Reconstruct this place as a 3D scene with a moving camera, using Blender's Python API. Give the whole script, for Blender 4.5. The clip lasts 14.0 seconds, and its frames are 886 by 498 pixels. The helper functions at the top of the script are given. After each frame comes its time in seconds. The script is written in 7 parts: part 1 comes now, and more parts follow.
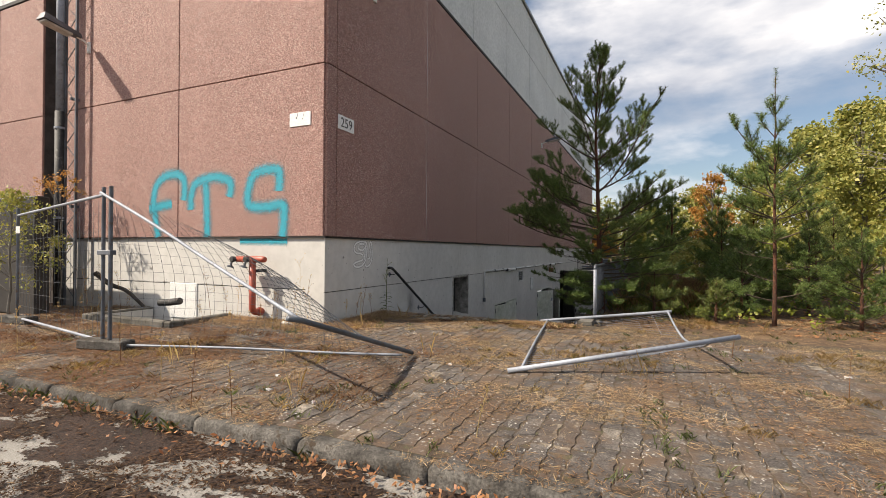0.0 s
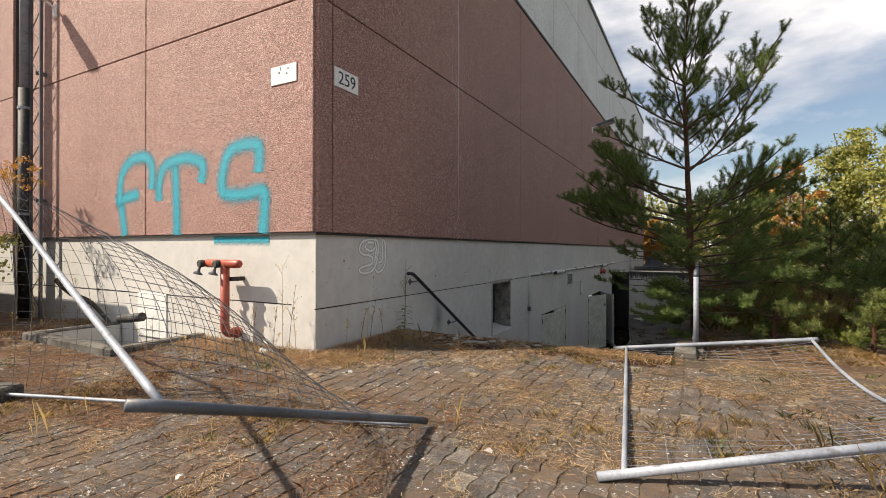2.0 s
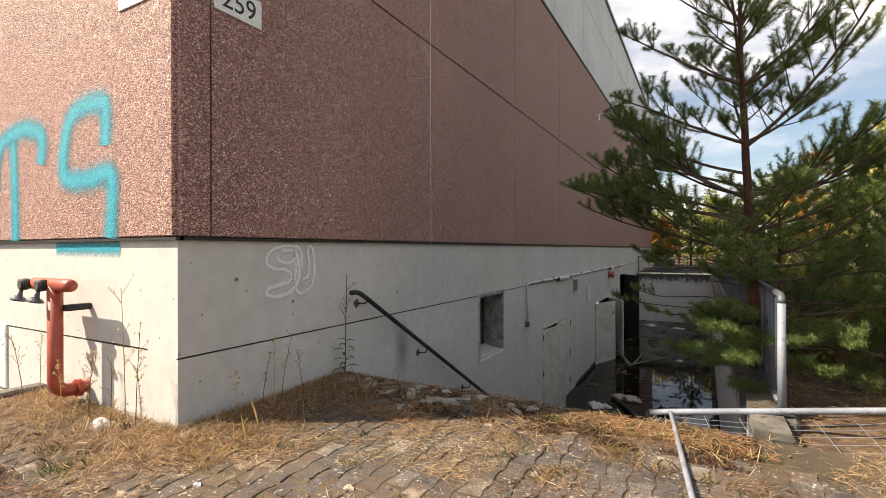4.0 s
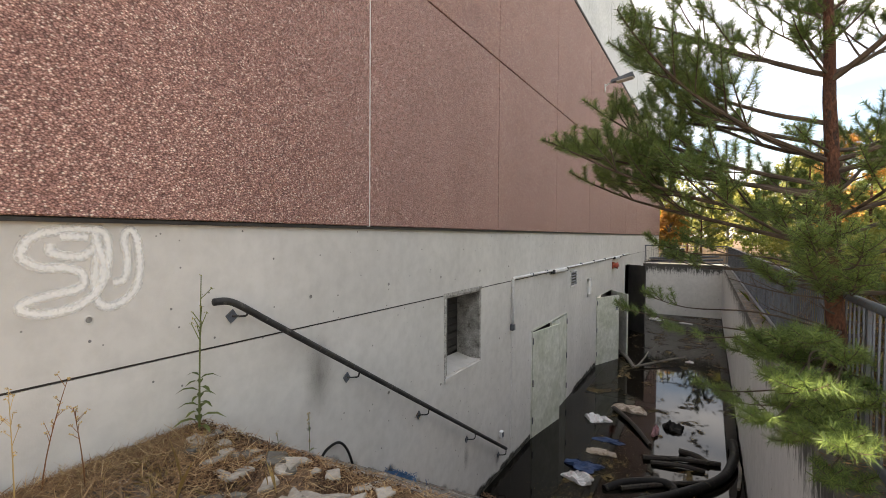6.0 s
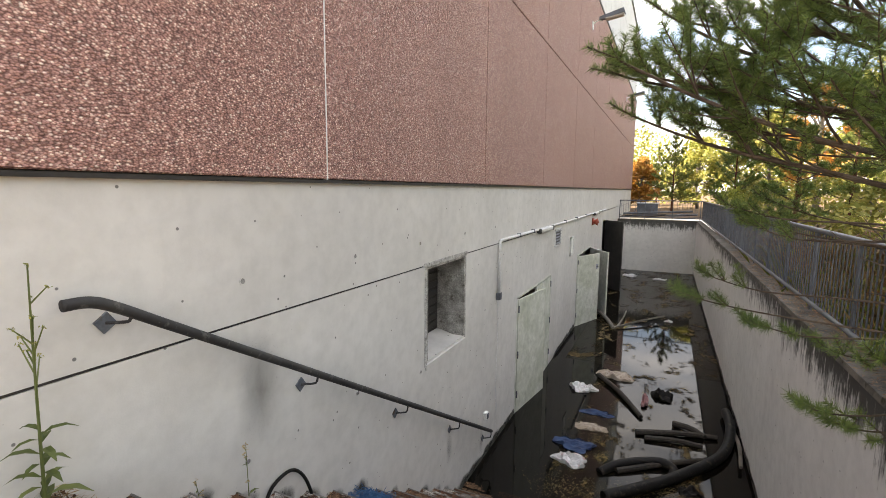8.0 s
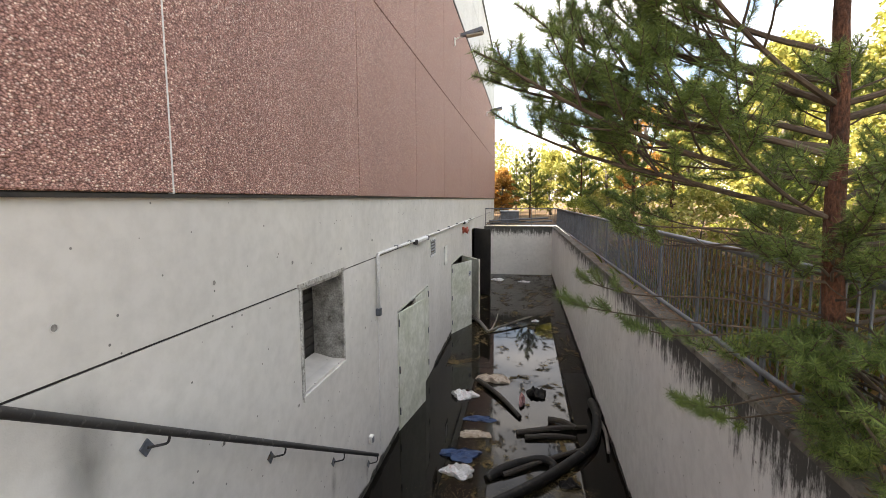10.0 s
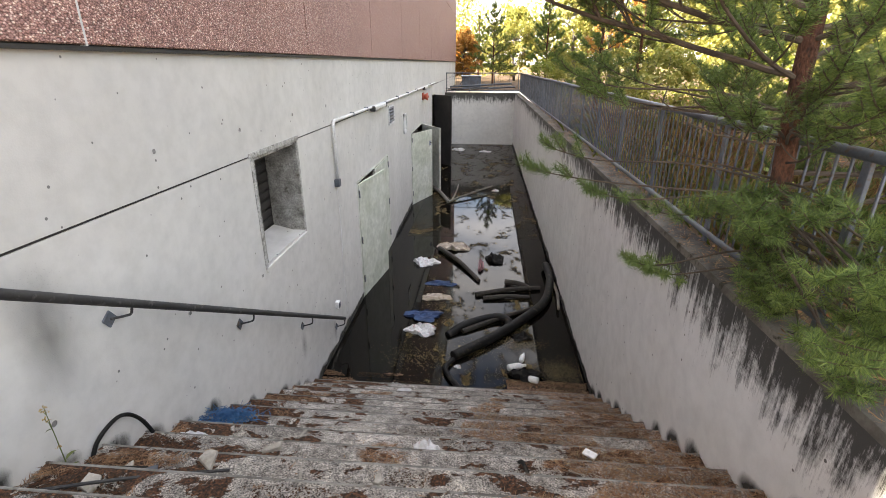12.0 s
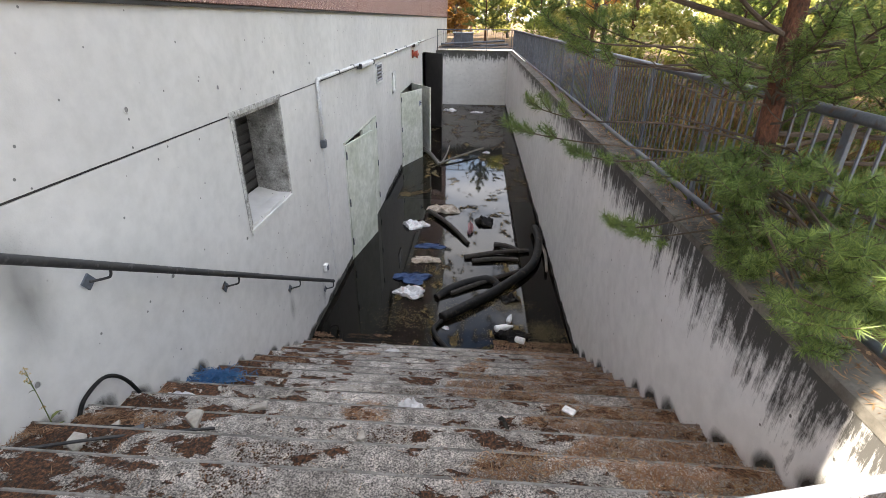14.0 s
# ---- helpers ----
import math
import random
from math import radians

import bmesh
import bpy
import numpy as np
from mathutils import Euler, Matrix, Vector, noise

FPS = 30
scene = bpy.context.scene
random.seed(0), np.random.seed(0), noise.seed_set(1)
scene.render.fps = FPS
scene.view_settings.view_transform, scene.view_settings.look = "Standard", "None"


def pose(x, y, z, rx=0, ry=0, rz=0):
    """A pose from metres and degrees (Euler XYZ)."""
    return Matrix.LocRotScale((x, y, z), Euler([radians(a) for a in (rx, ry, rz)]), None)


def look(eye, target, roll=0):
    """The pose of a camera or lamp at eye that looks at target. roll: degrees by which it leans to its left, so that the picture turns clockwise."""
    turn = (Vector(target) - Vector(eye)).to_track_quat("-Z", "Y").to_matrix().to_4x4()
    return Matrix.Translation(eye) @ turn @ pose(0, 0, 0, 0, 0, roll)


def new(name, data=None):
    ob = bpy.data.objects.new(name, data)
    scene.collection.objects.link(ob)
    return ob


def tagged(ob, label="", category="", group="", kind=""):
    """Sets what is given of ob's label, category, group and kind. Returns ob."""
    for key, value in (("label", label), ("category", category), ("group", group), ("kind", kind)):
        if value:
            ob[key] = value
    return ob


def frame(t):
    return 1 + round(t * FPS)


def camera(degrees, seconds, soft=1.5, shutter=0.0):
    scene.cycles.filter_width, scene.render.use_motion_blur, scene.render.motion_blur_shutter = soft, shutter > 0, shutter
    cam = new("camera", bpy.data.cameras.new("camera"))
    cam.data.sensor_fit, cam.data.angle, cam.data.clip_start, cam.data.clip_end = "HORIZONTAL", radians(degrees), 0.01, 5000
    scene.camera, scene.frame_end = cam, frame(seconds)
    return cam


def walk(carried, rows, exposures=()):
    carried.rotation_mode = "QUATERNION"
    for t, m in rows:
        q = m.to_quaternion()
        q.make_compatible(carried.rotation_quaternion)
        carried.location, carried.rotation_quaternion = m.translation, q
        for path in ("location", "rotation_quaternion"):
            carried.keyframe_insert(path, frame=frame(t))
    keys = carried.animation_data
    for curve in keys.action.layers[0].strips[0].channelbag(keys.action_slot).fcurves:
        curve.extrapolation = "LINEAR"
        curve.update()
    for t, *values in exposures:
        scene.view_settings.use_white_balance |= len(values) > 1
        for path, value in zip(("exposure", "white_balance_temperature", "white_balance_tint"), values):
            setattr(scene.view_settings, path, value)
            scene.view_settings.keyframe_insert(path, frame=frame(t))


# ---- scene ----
cam = camera(86.2, 14.0, 0.7)
PATH = [
    (0, (5.027, -6.44, 1.308), (4.215, -4.612, 1.314), 0.4),
    (0.5, (4.734, -5.906, 1.286), (3.852, -4.111, 1.29), 0.2),
    (1, (4.537, -5.393, 1.285), (3.617, -3.617, 1.291), 0.2),
    (1.5, (4.345, -4.864, 1.297), (3.403, -3.1, 1.304), 0.1),
    (2, (4.133, -4.335, 1.319), (3.176, -2.578, 1.322), 0.1),
    (2.5, (3.953, -3.753, 1.285), (2.989, -2.0, 1.285), 0.0),
    (3, (3.779, -3.216, 1.294), (2.814, -1.464, 1.297), -0.0),
    (3.5, (3.633, -2.717, 1.407), (2.668, -0.965, 1.41), -0.2),
    (6, (3.233, -0.259, 1.445), (2.252, 1.483, 1.385), 0.4),
    (6.5, (3.043, 0.083, 1.456), (2.061, 1.82, 1.314), 0.7),
    (7, (2.812, 0.366, 1.469), (1.836, 2.099, 1.261), 0.8),
    (9.5, (2.284, 1.058, 1.466), (1.821, 2.984, 1.189), -0.5),
    (10, (2.285, 1.044, 1.483), (1.948, 3.005, 1.274), -0.3),
    (10.5, (2.274, 1.05, 1.479), (2.019, 3.023, 1.276), -0.3),
    (11, (2.275, 1.075, 1.457), (2.065, 3.035, 1.119), -0.2),
    (11.5, (2.273, 1.088, 1.449), (2.094, 3.004, 0.903), -0.0),
    (12, (2.273, 1.101, 1.442), (2.113, 2.956, 0.71), 0.1),
    (12.5, (2.266, 1.107, 1.438), (2.122, 2.937, 0.643), 0.3),
    (13, (2.283, 1.109, 1.436), (2.148, 2.922, 0.601), 0.3),
    (13.5, (2.316, 1.115, 1.439), (2.191, 2.917, 0.58), 0.5),
    (14, (2.336, 1.118, 1.432), (2.214, 2.913, 0.557), 0.5),
]
walk(cam, [(t, look(eye, target, roll)) for t, eye, target, roll in PATH],
     ((0.0, 0.62, 7050, 12), (3.5, 0.88, 7350, 12), (6.0, 2.05, 7800, 12), (7.0, 2.42, 7850, 12), (9.5, 2.48, 7800, 12), (11.0, 2.34, 7700, 13), (11.5, 2.56, 7600, 13), (12.2, 2.86, 7400, 13), (14.0, 2.80, 7050, 12)))

# ---- light ----
SUN_DIR = Vector((-0.595, -0.404, 0.695)).normalized()
world = bpy.data.worlds.new("world")
scene.world = world
world.use_nodes = True
wn, wl = world.node_tree.nodes, world.node_tree.links
wn.clear()
sky = wn.new("ShaderNodeTexSky")
sky.sky_type, sky.sun_disc = "NISHITA", False
sky.sun_elevation = math.asin(SUN_DIR.z)
sky.sun_rotation = math.atan2(SUN_DIR.x, SUN_DIR.y)
w_bg = wn.new("ShaderNodeBackground")
w_bg.inputs["Strength"].default_value = 0.086
w_out = wn.new("ShaderNodeOutputWorld")
w_co = wn.new("ShaderNodeTexCoord")
w_map = wn.new("ShaderNodeMapping")
w_map.inputs["Scale"].default_value = (1.0, 1.0, 2.6)
w_map.inputs["Location"].default_value = (0.35, 0.1, 0.2)
w_noise = wn.new("ShaderNodeTexNoise")
w_noise.inputs["Scale"].default_value, w_noise.inputs["Detail"].default_value = 2.3, 9
w_noise.inputs["Roughness"].default_value = 0.52
w_cov = wn.new("ShaderNodeMapRange")
w_cov.inputs["From Min"].default_value, w_cov.inputs["From Max"].default_value = 0.43, 0.58
w_shade = wn.new("ShaderNodeTexNoise")
w_shade.inputs["Scale"].default_value, w_shade.inputs["Detail"].default_value = 3.1, 6
w_ramp = wn.new("ShaderNodeValToRGB")
w_ramp.color_ramp.elements[0].position, w_ramp.color_ramp.elements[0].color = 0.38, (4.0, 4.5, 5.5, 1)
w_ramp.color_ramp.elements[1].position, w_ramp.color_ramp.elements[1].color = 0.62, (9.0, 9.1, 9.4, 1)
w_mix = wn.new("ShaderNodeMix")
w_mix.data_type = "RGBA"
wl.new(w_co.outputs["Generated"], w_map.inputs["Vector"])
wl.new(w_map.outputs[0], w_noise.inputs["Vector"])
wl.new(w_map.outputs[0], w_shade.inputs["Vector"])
wl.new(w_noise.outputs["Fac"], w_cov.inputs["Value"])
wl.new(w_shade.outputs["Fac"], w_ramp.inputs["Fac"])
wl.new(w_cov.outputs[0], w_mix.inputs["Factor"])
wl.new(sky.outputs[0], w_mix.inputs["A"])
wl.new(w_ramp.outputs[0], w_mix.inputs["B"])
wl.new(w_mix.outputs["Result"], w_bg.inputs["Color"])
wl.new(w_bg.outputs[0], w_out.inputs["Surface"])

sun = new("sun", bpy.data.lights.new("sun", "SUN"))
sun.data.energy, sun.data.angle, sun.data.color = 5.0, radians(0.6), (1.0, 0.93, 0.82)
sun.matrix_world = look(SUN_DIR * 60, (0, 0, 0))


# ---- materials ----
def mat(name, rough=0.8, metal=0.0):
    m = bpy.data.materials.new(name)
    m.use_nodes = True
    b = m.node_tree.nodes["Principled BSDF"]
    b.inputs["Roughness"].default_value, b.inputs["Metallic"].default_value = rough, metal
    return m, m.node_tree.nodes, m.node_tree.links, b


def coords(n, l, scale=(1, 1, 1)):
    """World-sized coordinates."""
    g = n.new("ShaderNodeNewGeometry")
    mp = n.new("ShaderNodeMapping")
    mp.inputs["Scale"].default_value = scale
    l.new(g.outputs["Position"], mp.inputs["Vector"])
    return mp.outputs[0]


def noise_tex(n, l, co, scale, detail=4, rough=0.55, distort=0.0):
    t = n.new("ShaderNodeTexNoise")
    t.inputs["Scale"].default_value, t.inputs["Detail"].default_value = scale, detail
    t.inputs["Roughness"].default_value, t.inputs["Distortion"].default_value = rough, distort
    l.new(co, t.inputs["Vector"])
    return t.outputs["Fac"]


def ramp(n, l, fac, stops):
    r = n.new("ShaderNodeValToRGB")
    e = r.color_ramp.elements
    while len(e) < len(stops):
        e.new(0.5)
    for el, (p, c) in zip(e, stops):
        el.position, el.color = p, (*c, 1)
    l.new(fac, r.inputs["Fac"])
    return r.outputs["Color"]


def mix(n, l, fac, a, b, mode="MIX"):
    m = n.new("ShaderNodeMix")
    m.data_type, m.blend_type = "RGBA", mode
    for sock, v in ((m.inputs["Factor"], fac), (m.inputs["A"], a), (m.inputs["B"], b)):
        if isinstance(v, bpy.types.NodeSocket):
            l.new(v, sock)
        elif isinstance(v, (int, float)):
            sock.default_value = v
        else:
            sock.default_value = (*v, 1)
    return m.outputs["Result"]


def bump(n, l, b, height, strength=0.5, dist=0.01):
    bp = n.new("ShaderNodeBump")
    bp.inputs["Strength"].default_value, bp.inputs["Distance"].default_value = strength, dist
    l.new(height, bp.inputs["Height"])
    l.new(bp.outputs[0], b.inputs["Normal"])


def speckled(name, c1, c2, c3=None, s_big=0.8, s_small=30, rough=0.85, metal=0.0, bumps=0.3, dist=0.004, stops=(0.35, 0.65), scale=(1, 1, 1), low=0.72, high=1.0):
    """Two scales of colour variation and a fine relief."""
    m, n, l, b = mat(name, rough, metal)
    co = coords(n, l, scale)
    big, small = noise_tex(n, l, co, s_big, 5, 0.6), noise_tex(n, l, co, s_small, 4, 0.6)
    col = ramp(n, l, big, [(stops[0], c1), (stops[1], c2)])
    fine = ramp(n, l, small, [(0.3, (low, low, low)), (0.7, (high, high, high))])
    col = mix(n, l, 1.0, col, fine, "MULTIPLY")
    if c3:
        spot = noise_tex(n, l, co, s_small * 0.23, 5, 0.65)
        col = mix(n, l, ramp(n, l, spot, [(0.56, (0, 0, 0)), (0.66, (1, 1, 1))]), col, c3)
    l.new(col, b.inputs["Base Color"])
    bump(n, l, b, small, bumps, dist)
    return m


def make_aggregate():
    m, n, l, b = mat("washed_aggregate", 0.75)
    co = coords(n, l)
    v = n.new("ShaderNodeTexVoronoi")
    v.inputs["Scale"].default_value = 84
    l.new(coords(n, l, (0.85, 0.78, 1.25)), v.inputs["Vector"])
    vc = n.new("ShaderNodeSeparateColor")
    l.new(v.outputs["Color"], vc.inputs[0])
    col = ramp(n, l, vc.outputs[0], [(0.0, (0.28, 0.145, 0.125)), (0.3, (0.44, 0.235, 0.20)), (0.75, (0.59, 0.355, 0.305)), (0.93, (0.72, 0.53, 0.46)), (1.0, (0.80, 0.67, 0.58))])
    gap = ramp(n, l, v.outputs["Distance"], [(0.34, (1.08, 1.08, 1.08)), (0.72, (0.32, 0.262, 0.25))])
    col = mix(n, l, 1.0, col, gap, "MULTIPLY")
    col = mix(n, l, 1.0, col, ramp(n, l, noise_tex(n, l, co, 22, 3, 0.8), [(0.36, (0.80, 0.80, 0.81)), (0.64, (1.16, 1.16, 1.14))]), "MULTIPLY")
    big = noise_tex(n, l, coords(n, l, (1, 1, 0.35)), 0.9, 5, 0.6)
    col = mix(n, l, 1.0, col, ramp(n, l, big, [(0.3, (0.86, 0.84, 0.83)), (0.7, (1.0, 1.0, 1.0))]), "MULTIPLY")
    l.new(col, b.inputs["Base Color"])
    inv = n.new("ShaderNodeMath")
    inv.operation, inv.inputs[0].default_value = "SUBTRACT", 1.0
    l.new(v.outputs["Distance"], inv.inputs[1])
    bump(n, l, b, inv.outputs[0], 0.7, 0.008)
    return m


def make_concrete(name, c1, c2, streak=0.0, dark=(0.04, 0.04, 0.035), top=0.1, reach=1.2, bumps=0.25, wet=-0.30):
    """Fair-faced concrete; streak: how much black run-off hangs from a ledge at height top."""
    m, n, l, b = mat(name, 0.88)
    co = coords(n, l)
    big, mid, fine = noise_tex(n, l, co, 0.7, 5, 0.6), noise_tex(n, l, co, 6, 6, 0.6), noise_tex(n, l, co, 90, 3)
    col = ramp(n, l, big, [(0.3, c1), (0.7, c2)])
    col = mix(n, l, 1.0, col, ramp(n, l, mid, [(0.25, (0.86, 0.86, 0.86)), (0.6, (1, 1, 1))]), "MULTIPLY")
    run = noise_tex(n, l, coords(n, l, (1, 1, 0.12)), 2.2, 4, 0.6)
    col = mix(n, l, 1.0, col, ramp(n, l, run, [(0.3, (0.975, 0.975, 0.97)), (0.6, (1, 1, 1))]), "MULTIPLY")
    pits = n.new("ShaderNodeTexVoronoi")
    pits.inputs["Scale"].default_value = 7.0
    l.new(co, pits.inputs["Vector"])
    col = mix(n, l, ramp(n, l, pits.outputs["Distance"], [(0.055, (1, 1, 1)), (0.075, (0, 0, 0))]), col, (0.16, 0.155, 0.15))
    if streak:
        sep = n.new("ShaderNodeSeparateXYZ")
        g = n.new("ShaderNodeNewGeometry")
        l.new(g.outputs["Position"], sep.inputs[0])
        mr = n.new("ShaderNodeMapRange")
        mr.inputs["From Min"].default_value, mr.inputs["From Max"].default_value = top - reach, top
        l.new(sep.outputs["Z"], mr.inputs["Value"])
        s = noise_tex(n, l, coords(n, l, (1, 1, 0.13)), 12, 7, 0.78)
        ad = n.new("ShaderNodeMath")
        ad.operation = "MULTIPLY_ADD"
        ad.inputs[1].default_value, ad.inputs[2].default_value = 0.62, wet
        l.new(mr.outputs[0], ad.inputs[0])
        ad2 = n.new("ShaderNodeMath")
        ad2.operation = "ADD"
        l.new(ad.outputs[0], ad2.inputs[0])
        l.new(s, ad2.inputs[1])
        bl = n.new("ShaderNodeMath")
        bl.operation, bl.inputs[1].default_value, bl.inputs[2].default_value = "MULTIPLY_ADD", 0.5, -0.25
        l.new(noise_tex(n, l, co, 5, 7, 0.75), bl.inputs[0])
        ad3 = n.new("ShaderNodeMath")
        ad3.operation = "ADD"
        l.new(ad2.outputs[0], ad3.inputs[0])
        l.new(bl.outputs[0], ad3.inputs[1])
        ad2 = ad3
        col = mix(n, l, ramp(n, l, ad2.outputs[0], [(0.52, (0, 0, 0)), (0.70, (streak, streak, streak))]), col, dark)
    l.new(col, b.inputs["Base Color"])
    bump(n, l, b, fine, bumps, 0.003)
    return m


def make_paver():
    m, n, l, b = mat("worn_paver", 0.9)
    co = coords(n, l)
    info = n.new("ShaderNodeObjectInfo")
    g = n.new("ShaderNodeNewGeometry")
    rnd = n.new("ShaderNodeMath")
    rnd.operation = "ADD"
    l.new(info.outputs["Random"], rnd.inputs[0])
    l.new(g.outputs["Random Per Island"], rnd.inputs[1])
    frac = n.new("ShaderNodeMath")
    frac.operation = "FRACT"
    l.new(rnd.outputs[0], frac.inputs[0])
    col = ramp(n, l, frac.outputs[0], [(0.0, (0.084, 0.073, 0.067)), (0.8, (0.118, 0.103, 0.094)), (0.96, (0.14, 0.124, 0.113)), (1.0, (0.26, 0.23, 0.195))])
    fine = noise_tex(n, l, co, 70, 5, 0.8)
    col = mix(n, l, 1.0, col, ramp(n, l, fine, [(0.36, (0.30, 0.29, 0.28)), (0.5, (0.95, 0.95, 0.94)), (0.66, (1.7, 1.68, 1.62))]), "MULTIPLY")
    mid = noise_tex(n, l, co, 9, 5, 0.7)
    col = mix(n, l, 1.0, col, ramp(n, l, mid, [(0.36, (0.55, 0.53, 0.52)), (0.62, (1.15, 1.15, 1.15))]), "MULTIPLY")
    dirt = noise_tex(n, l, co, 1.5, 7, 0.72, 0.4)
    col = mix(n, l, ramp(n, l, dirt, [(0.46, (0, 0, 0)), (0.57, (0.8, 0.8, 0.8))]), col, (0.115, 0.074, 0.047))
    pale = noise_tex(n, l, coords(n, l, (1, 1, 0.2)), 2.6, 6, 0.7, 0.6)
    col = mix(n, l, ramp(n, l, pale, [(0.60, (0, 0, 0)), (0.68, (0.6, 0.6, 0.6))]), col, (0.36, 0.30, 0.22))
    lich = n.new("ShaderNodeTexVoronoi")
    lich.inputs["Scale"].default_value = 26
    warp = n.new("ShaderNodeVectorMath")
    warp.operation = "MULTIPLY_ADD"
    wn3 = n.new("ShaderNodeTexNoise")
    wn3.inputs["Scale"].default_value, wn3.inputs["Detail"].default_value = 40, 3
    l.new(co, wn3.inputs["Vector"])
    l.new(wn3.outputs["Color"], warp.inputs[0])
    warp.inputs[1].default_value = (0.05, 0.05, 0.05)
    l.new(co, warp.inputs[2])
    l.new(warp.outputs[0], lich.inputs["Vector"])
    spots = mix(n, l, 1.0, ramp(n, l, lich.outputs["Distance"], [(0.20, (0.9, 0.9, 0.9)), (0.27, (0, 0, 0))]), ramp(n, l, noise_tex(n, l, co, 3.5, 4, 0.7), [(0.47, (0, 0, 0)), (0.58, (1, 1, 1))]), "MULTIPLY")
    col = mix(n, l, spots, col, (0.50, 0.48, 0.44))
    l.new(col, b.inputs["Base Color"])
    bump(n, l, b, fine, 0.9, 0.006)
    return m


def make_litter_ground(name, cols, s=1.3):
    m, n, l, b = mat(name, 0.95)
    co = coords(n, l)
    big, mid, fine = noise_tex(n, l, co, s, 6, 0.65, 0.5), noise_tex(n, l, co, s * 7, 6, 0.7), noise_tex(n, l, co, 75, 4, 0.75)
    col = ramp(n, l, big, [(0.30, cols[0]), (0.48, cols[1]), (0.66, cols[2])])
    col = mix(n, l, ramp(n, l, mid, [(0.52, (0, 0, 0)), (0.62, (0.8, 0.8, 0.8))]), col, cols[3])
    col = mix(n, l, 1.0, col, ramp(n, l, fine, [(0.3, (0.45, 0.45, 0.45)), (0.7, (1.25, 1.2, 1.15))]), "MULTIPLY")
    l.new(col, b.inputs["Base Color"])
    bump(n, l, b, fine, 0.8, 0.012)
    return m


def make_road():
    m, n, l, b = mat("old_concrete_road", 0.92)
    co = coords(n, l)
    fine = noise_tex(n, l, co, 85, 4, 0.7)
    col = ramp(n, l, noise_tex(n, l, co, 1.1, 5, 0.6), [(0.3, (0.32, 0.305, 0.28)), (0.7, (0.47, 0.45, 0.42))])
    col = mix(n, l, 1.0, col, ramp(n, l, fine, [(0.3, (0.6, 0.58, 0.55)), (0.7, (1.1, 1.1, 1.1))]), "MULTIPLY")
    moss = noise_tex(n, l, coords(n, l, (0.8, 1.25, 1)), 2.3, 8, 0.60, 0.25)
    crumb = noise_tex(n, l, co, 42, 6, 0.85)
    mask = ramp(n, l, mix(n, l, 0.10, moss, crumb), [(0.462, (0, 0, 0)), (0.48, (1, 1, 1))])
    mcol = ramp(n, l, crumb, [(0.36, (0.010, 0.006, 0.005)), (0.5, (0.055, 0.033, 0.023)), (0.62, (0.12, 0.07, 0.045)), (0.72, (0.24, 0.16, 0.10))])
    mcol = mix(n, l, 1.0, mcol, ramp(n, l, noise_tex(n, l, co, 3.1, 5, 0.7), [(0.36, (0.42, 0.38, 0.36)), (0.64, (1.0, 0.9, 0.85))]), "MULTIPLY")
    col = mix(n, l, mask, col, mcol)
    l.new(col, b.inputs["Base Color"])
    bump(n, l, b, mix(n, l, mask, fine, mix(n, l, 0.8, crumb, mask, "ADD")), 1.0, 0.018)
    return m


def make_leaf(name, c1, c2, rough=0.55):
    """Leaves and needles that let some light through."""
    m, n, l, b = mat(name, rough)
    g = n.new("ShaderNodeNewGeometry")
    col = ramp(n, l, g.outputs["Random Per Island"], [(0.0, c1), (1.0, c2)])
    big = noise_tex(n, l, coords(n, l), 1.6, 3)
    col = mix(n, l, 1.0, col, ramp(n, l, big, [(0.3, (0.72, 0.76, 0.7)), (0.7, (1.15, 1.1, 1.0))]), "MULTIPLY")
    l.new(col, b.inputs["Base Color"])
    tr = n.new("ShaderNodeBsdfTranslucent")
    l.new(col, tr.inputs["Color"])
    ms = n.new("ShaderNodeMixShader")
    ms.inputs[0].default_value = 0.35
    l.new(b.outputs[0], ms.inputs[1])
    l.new(tr.outputs[0], ms.inputs[2])
    l.new(ms.outputs[0], n["Material Output"].inputs["Surface"])
    return m


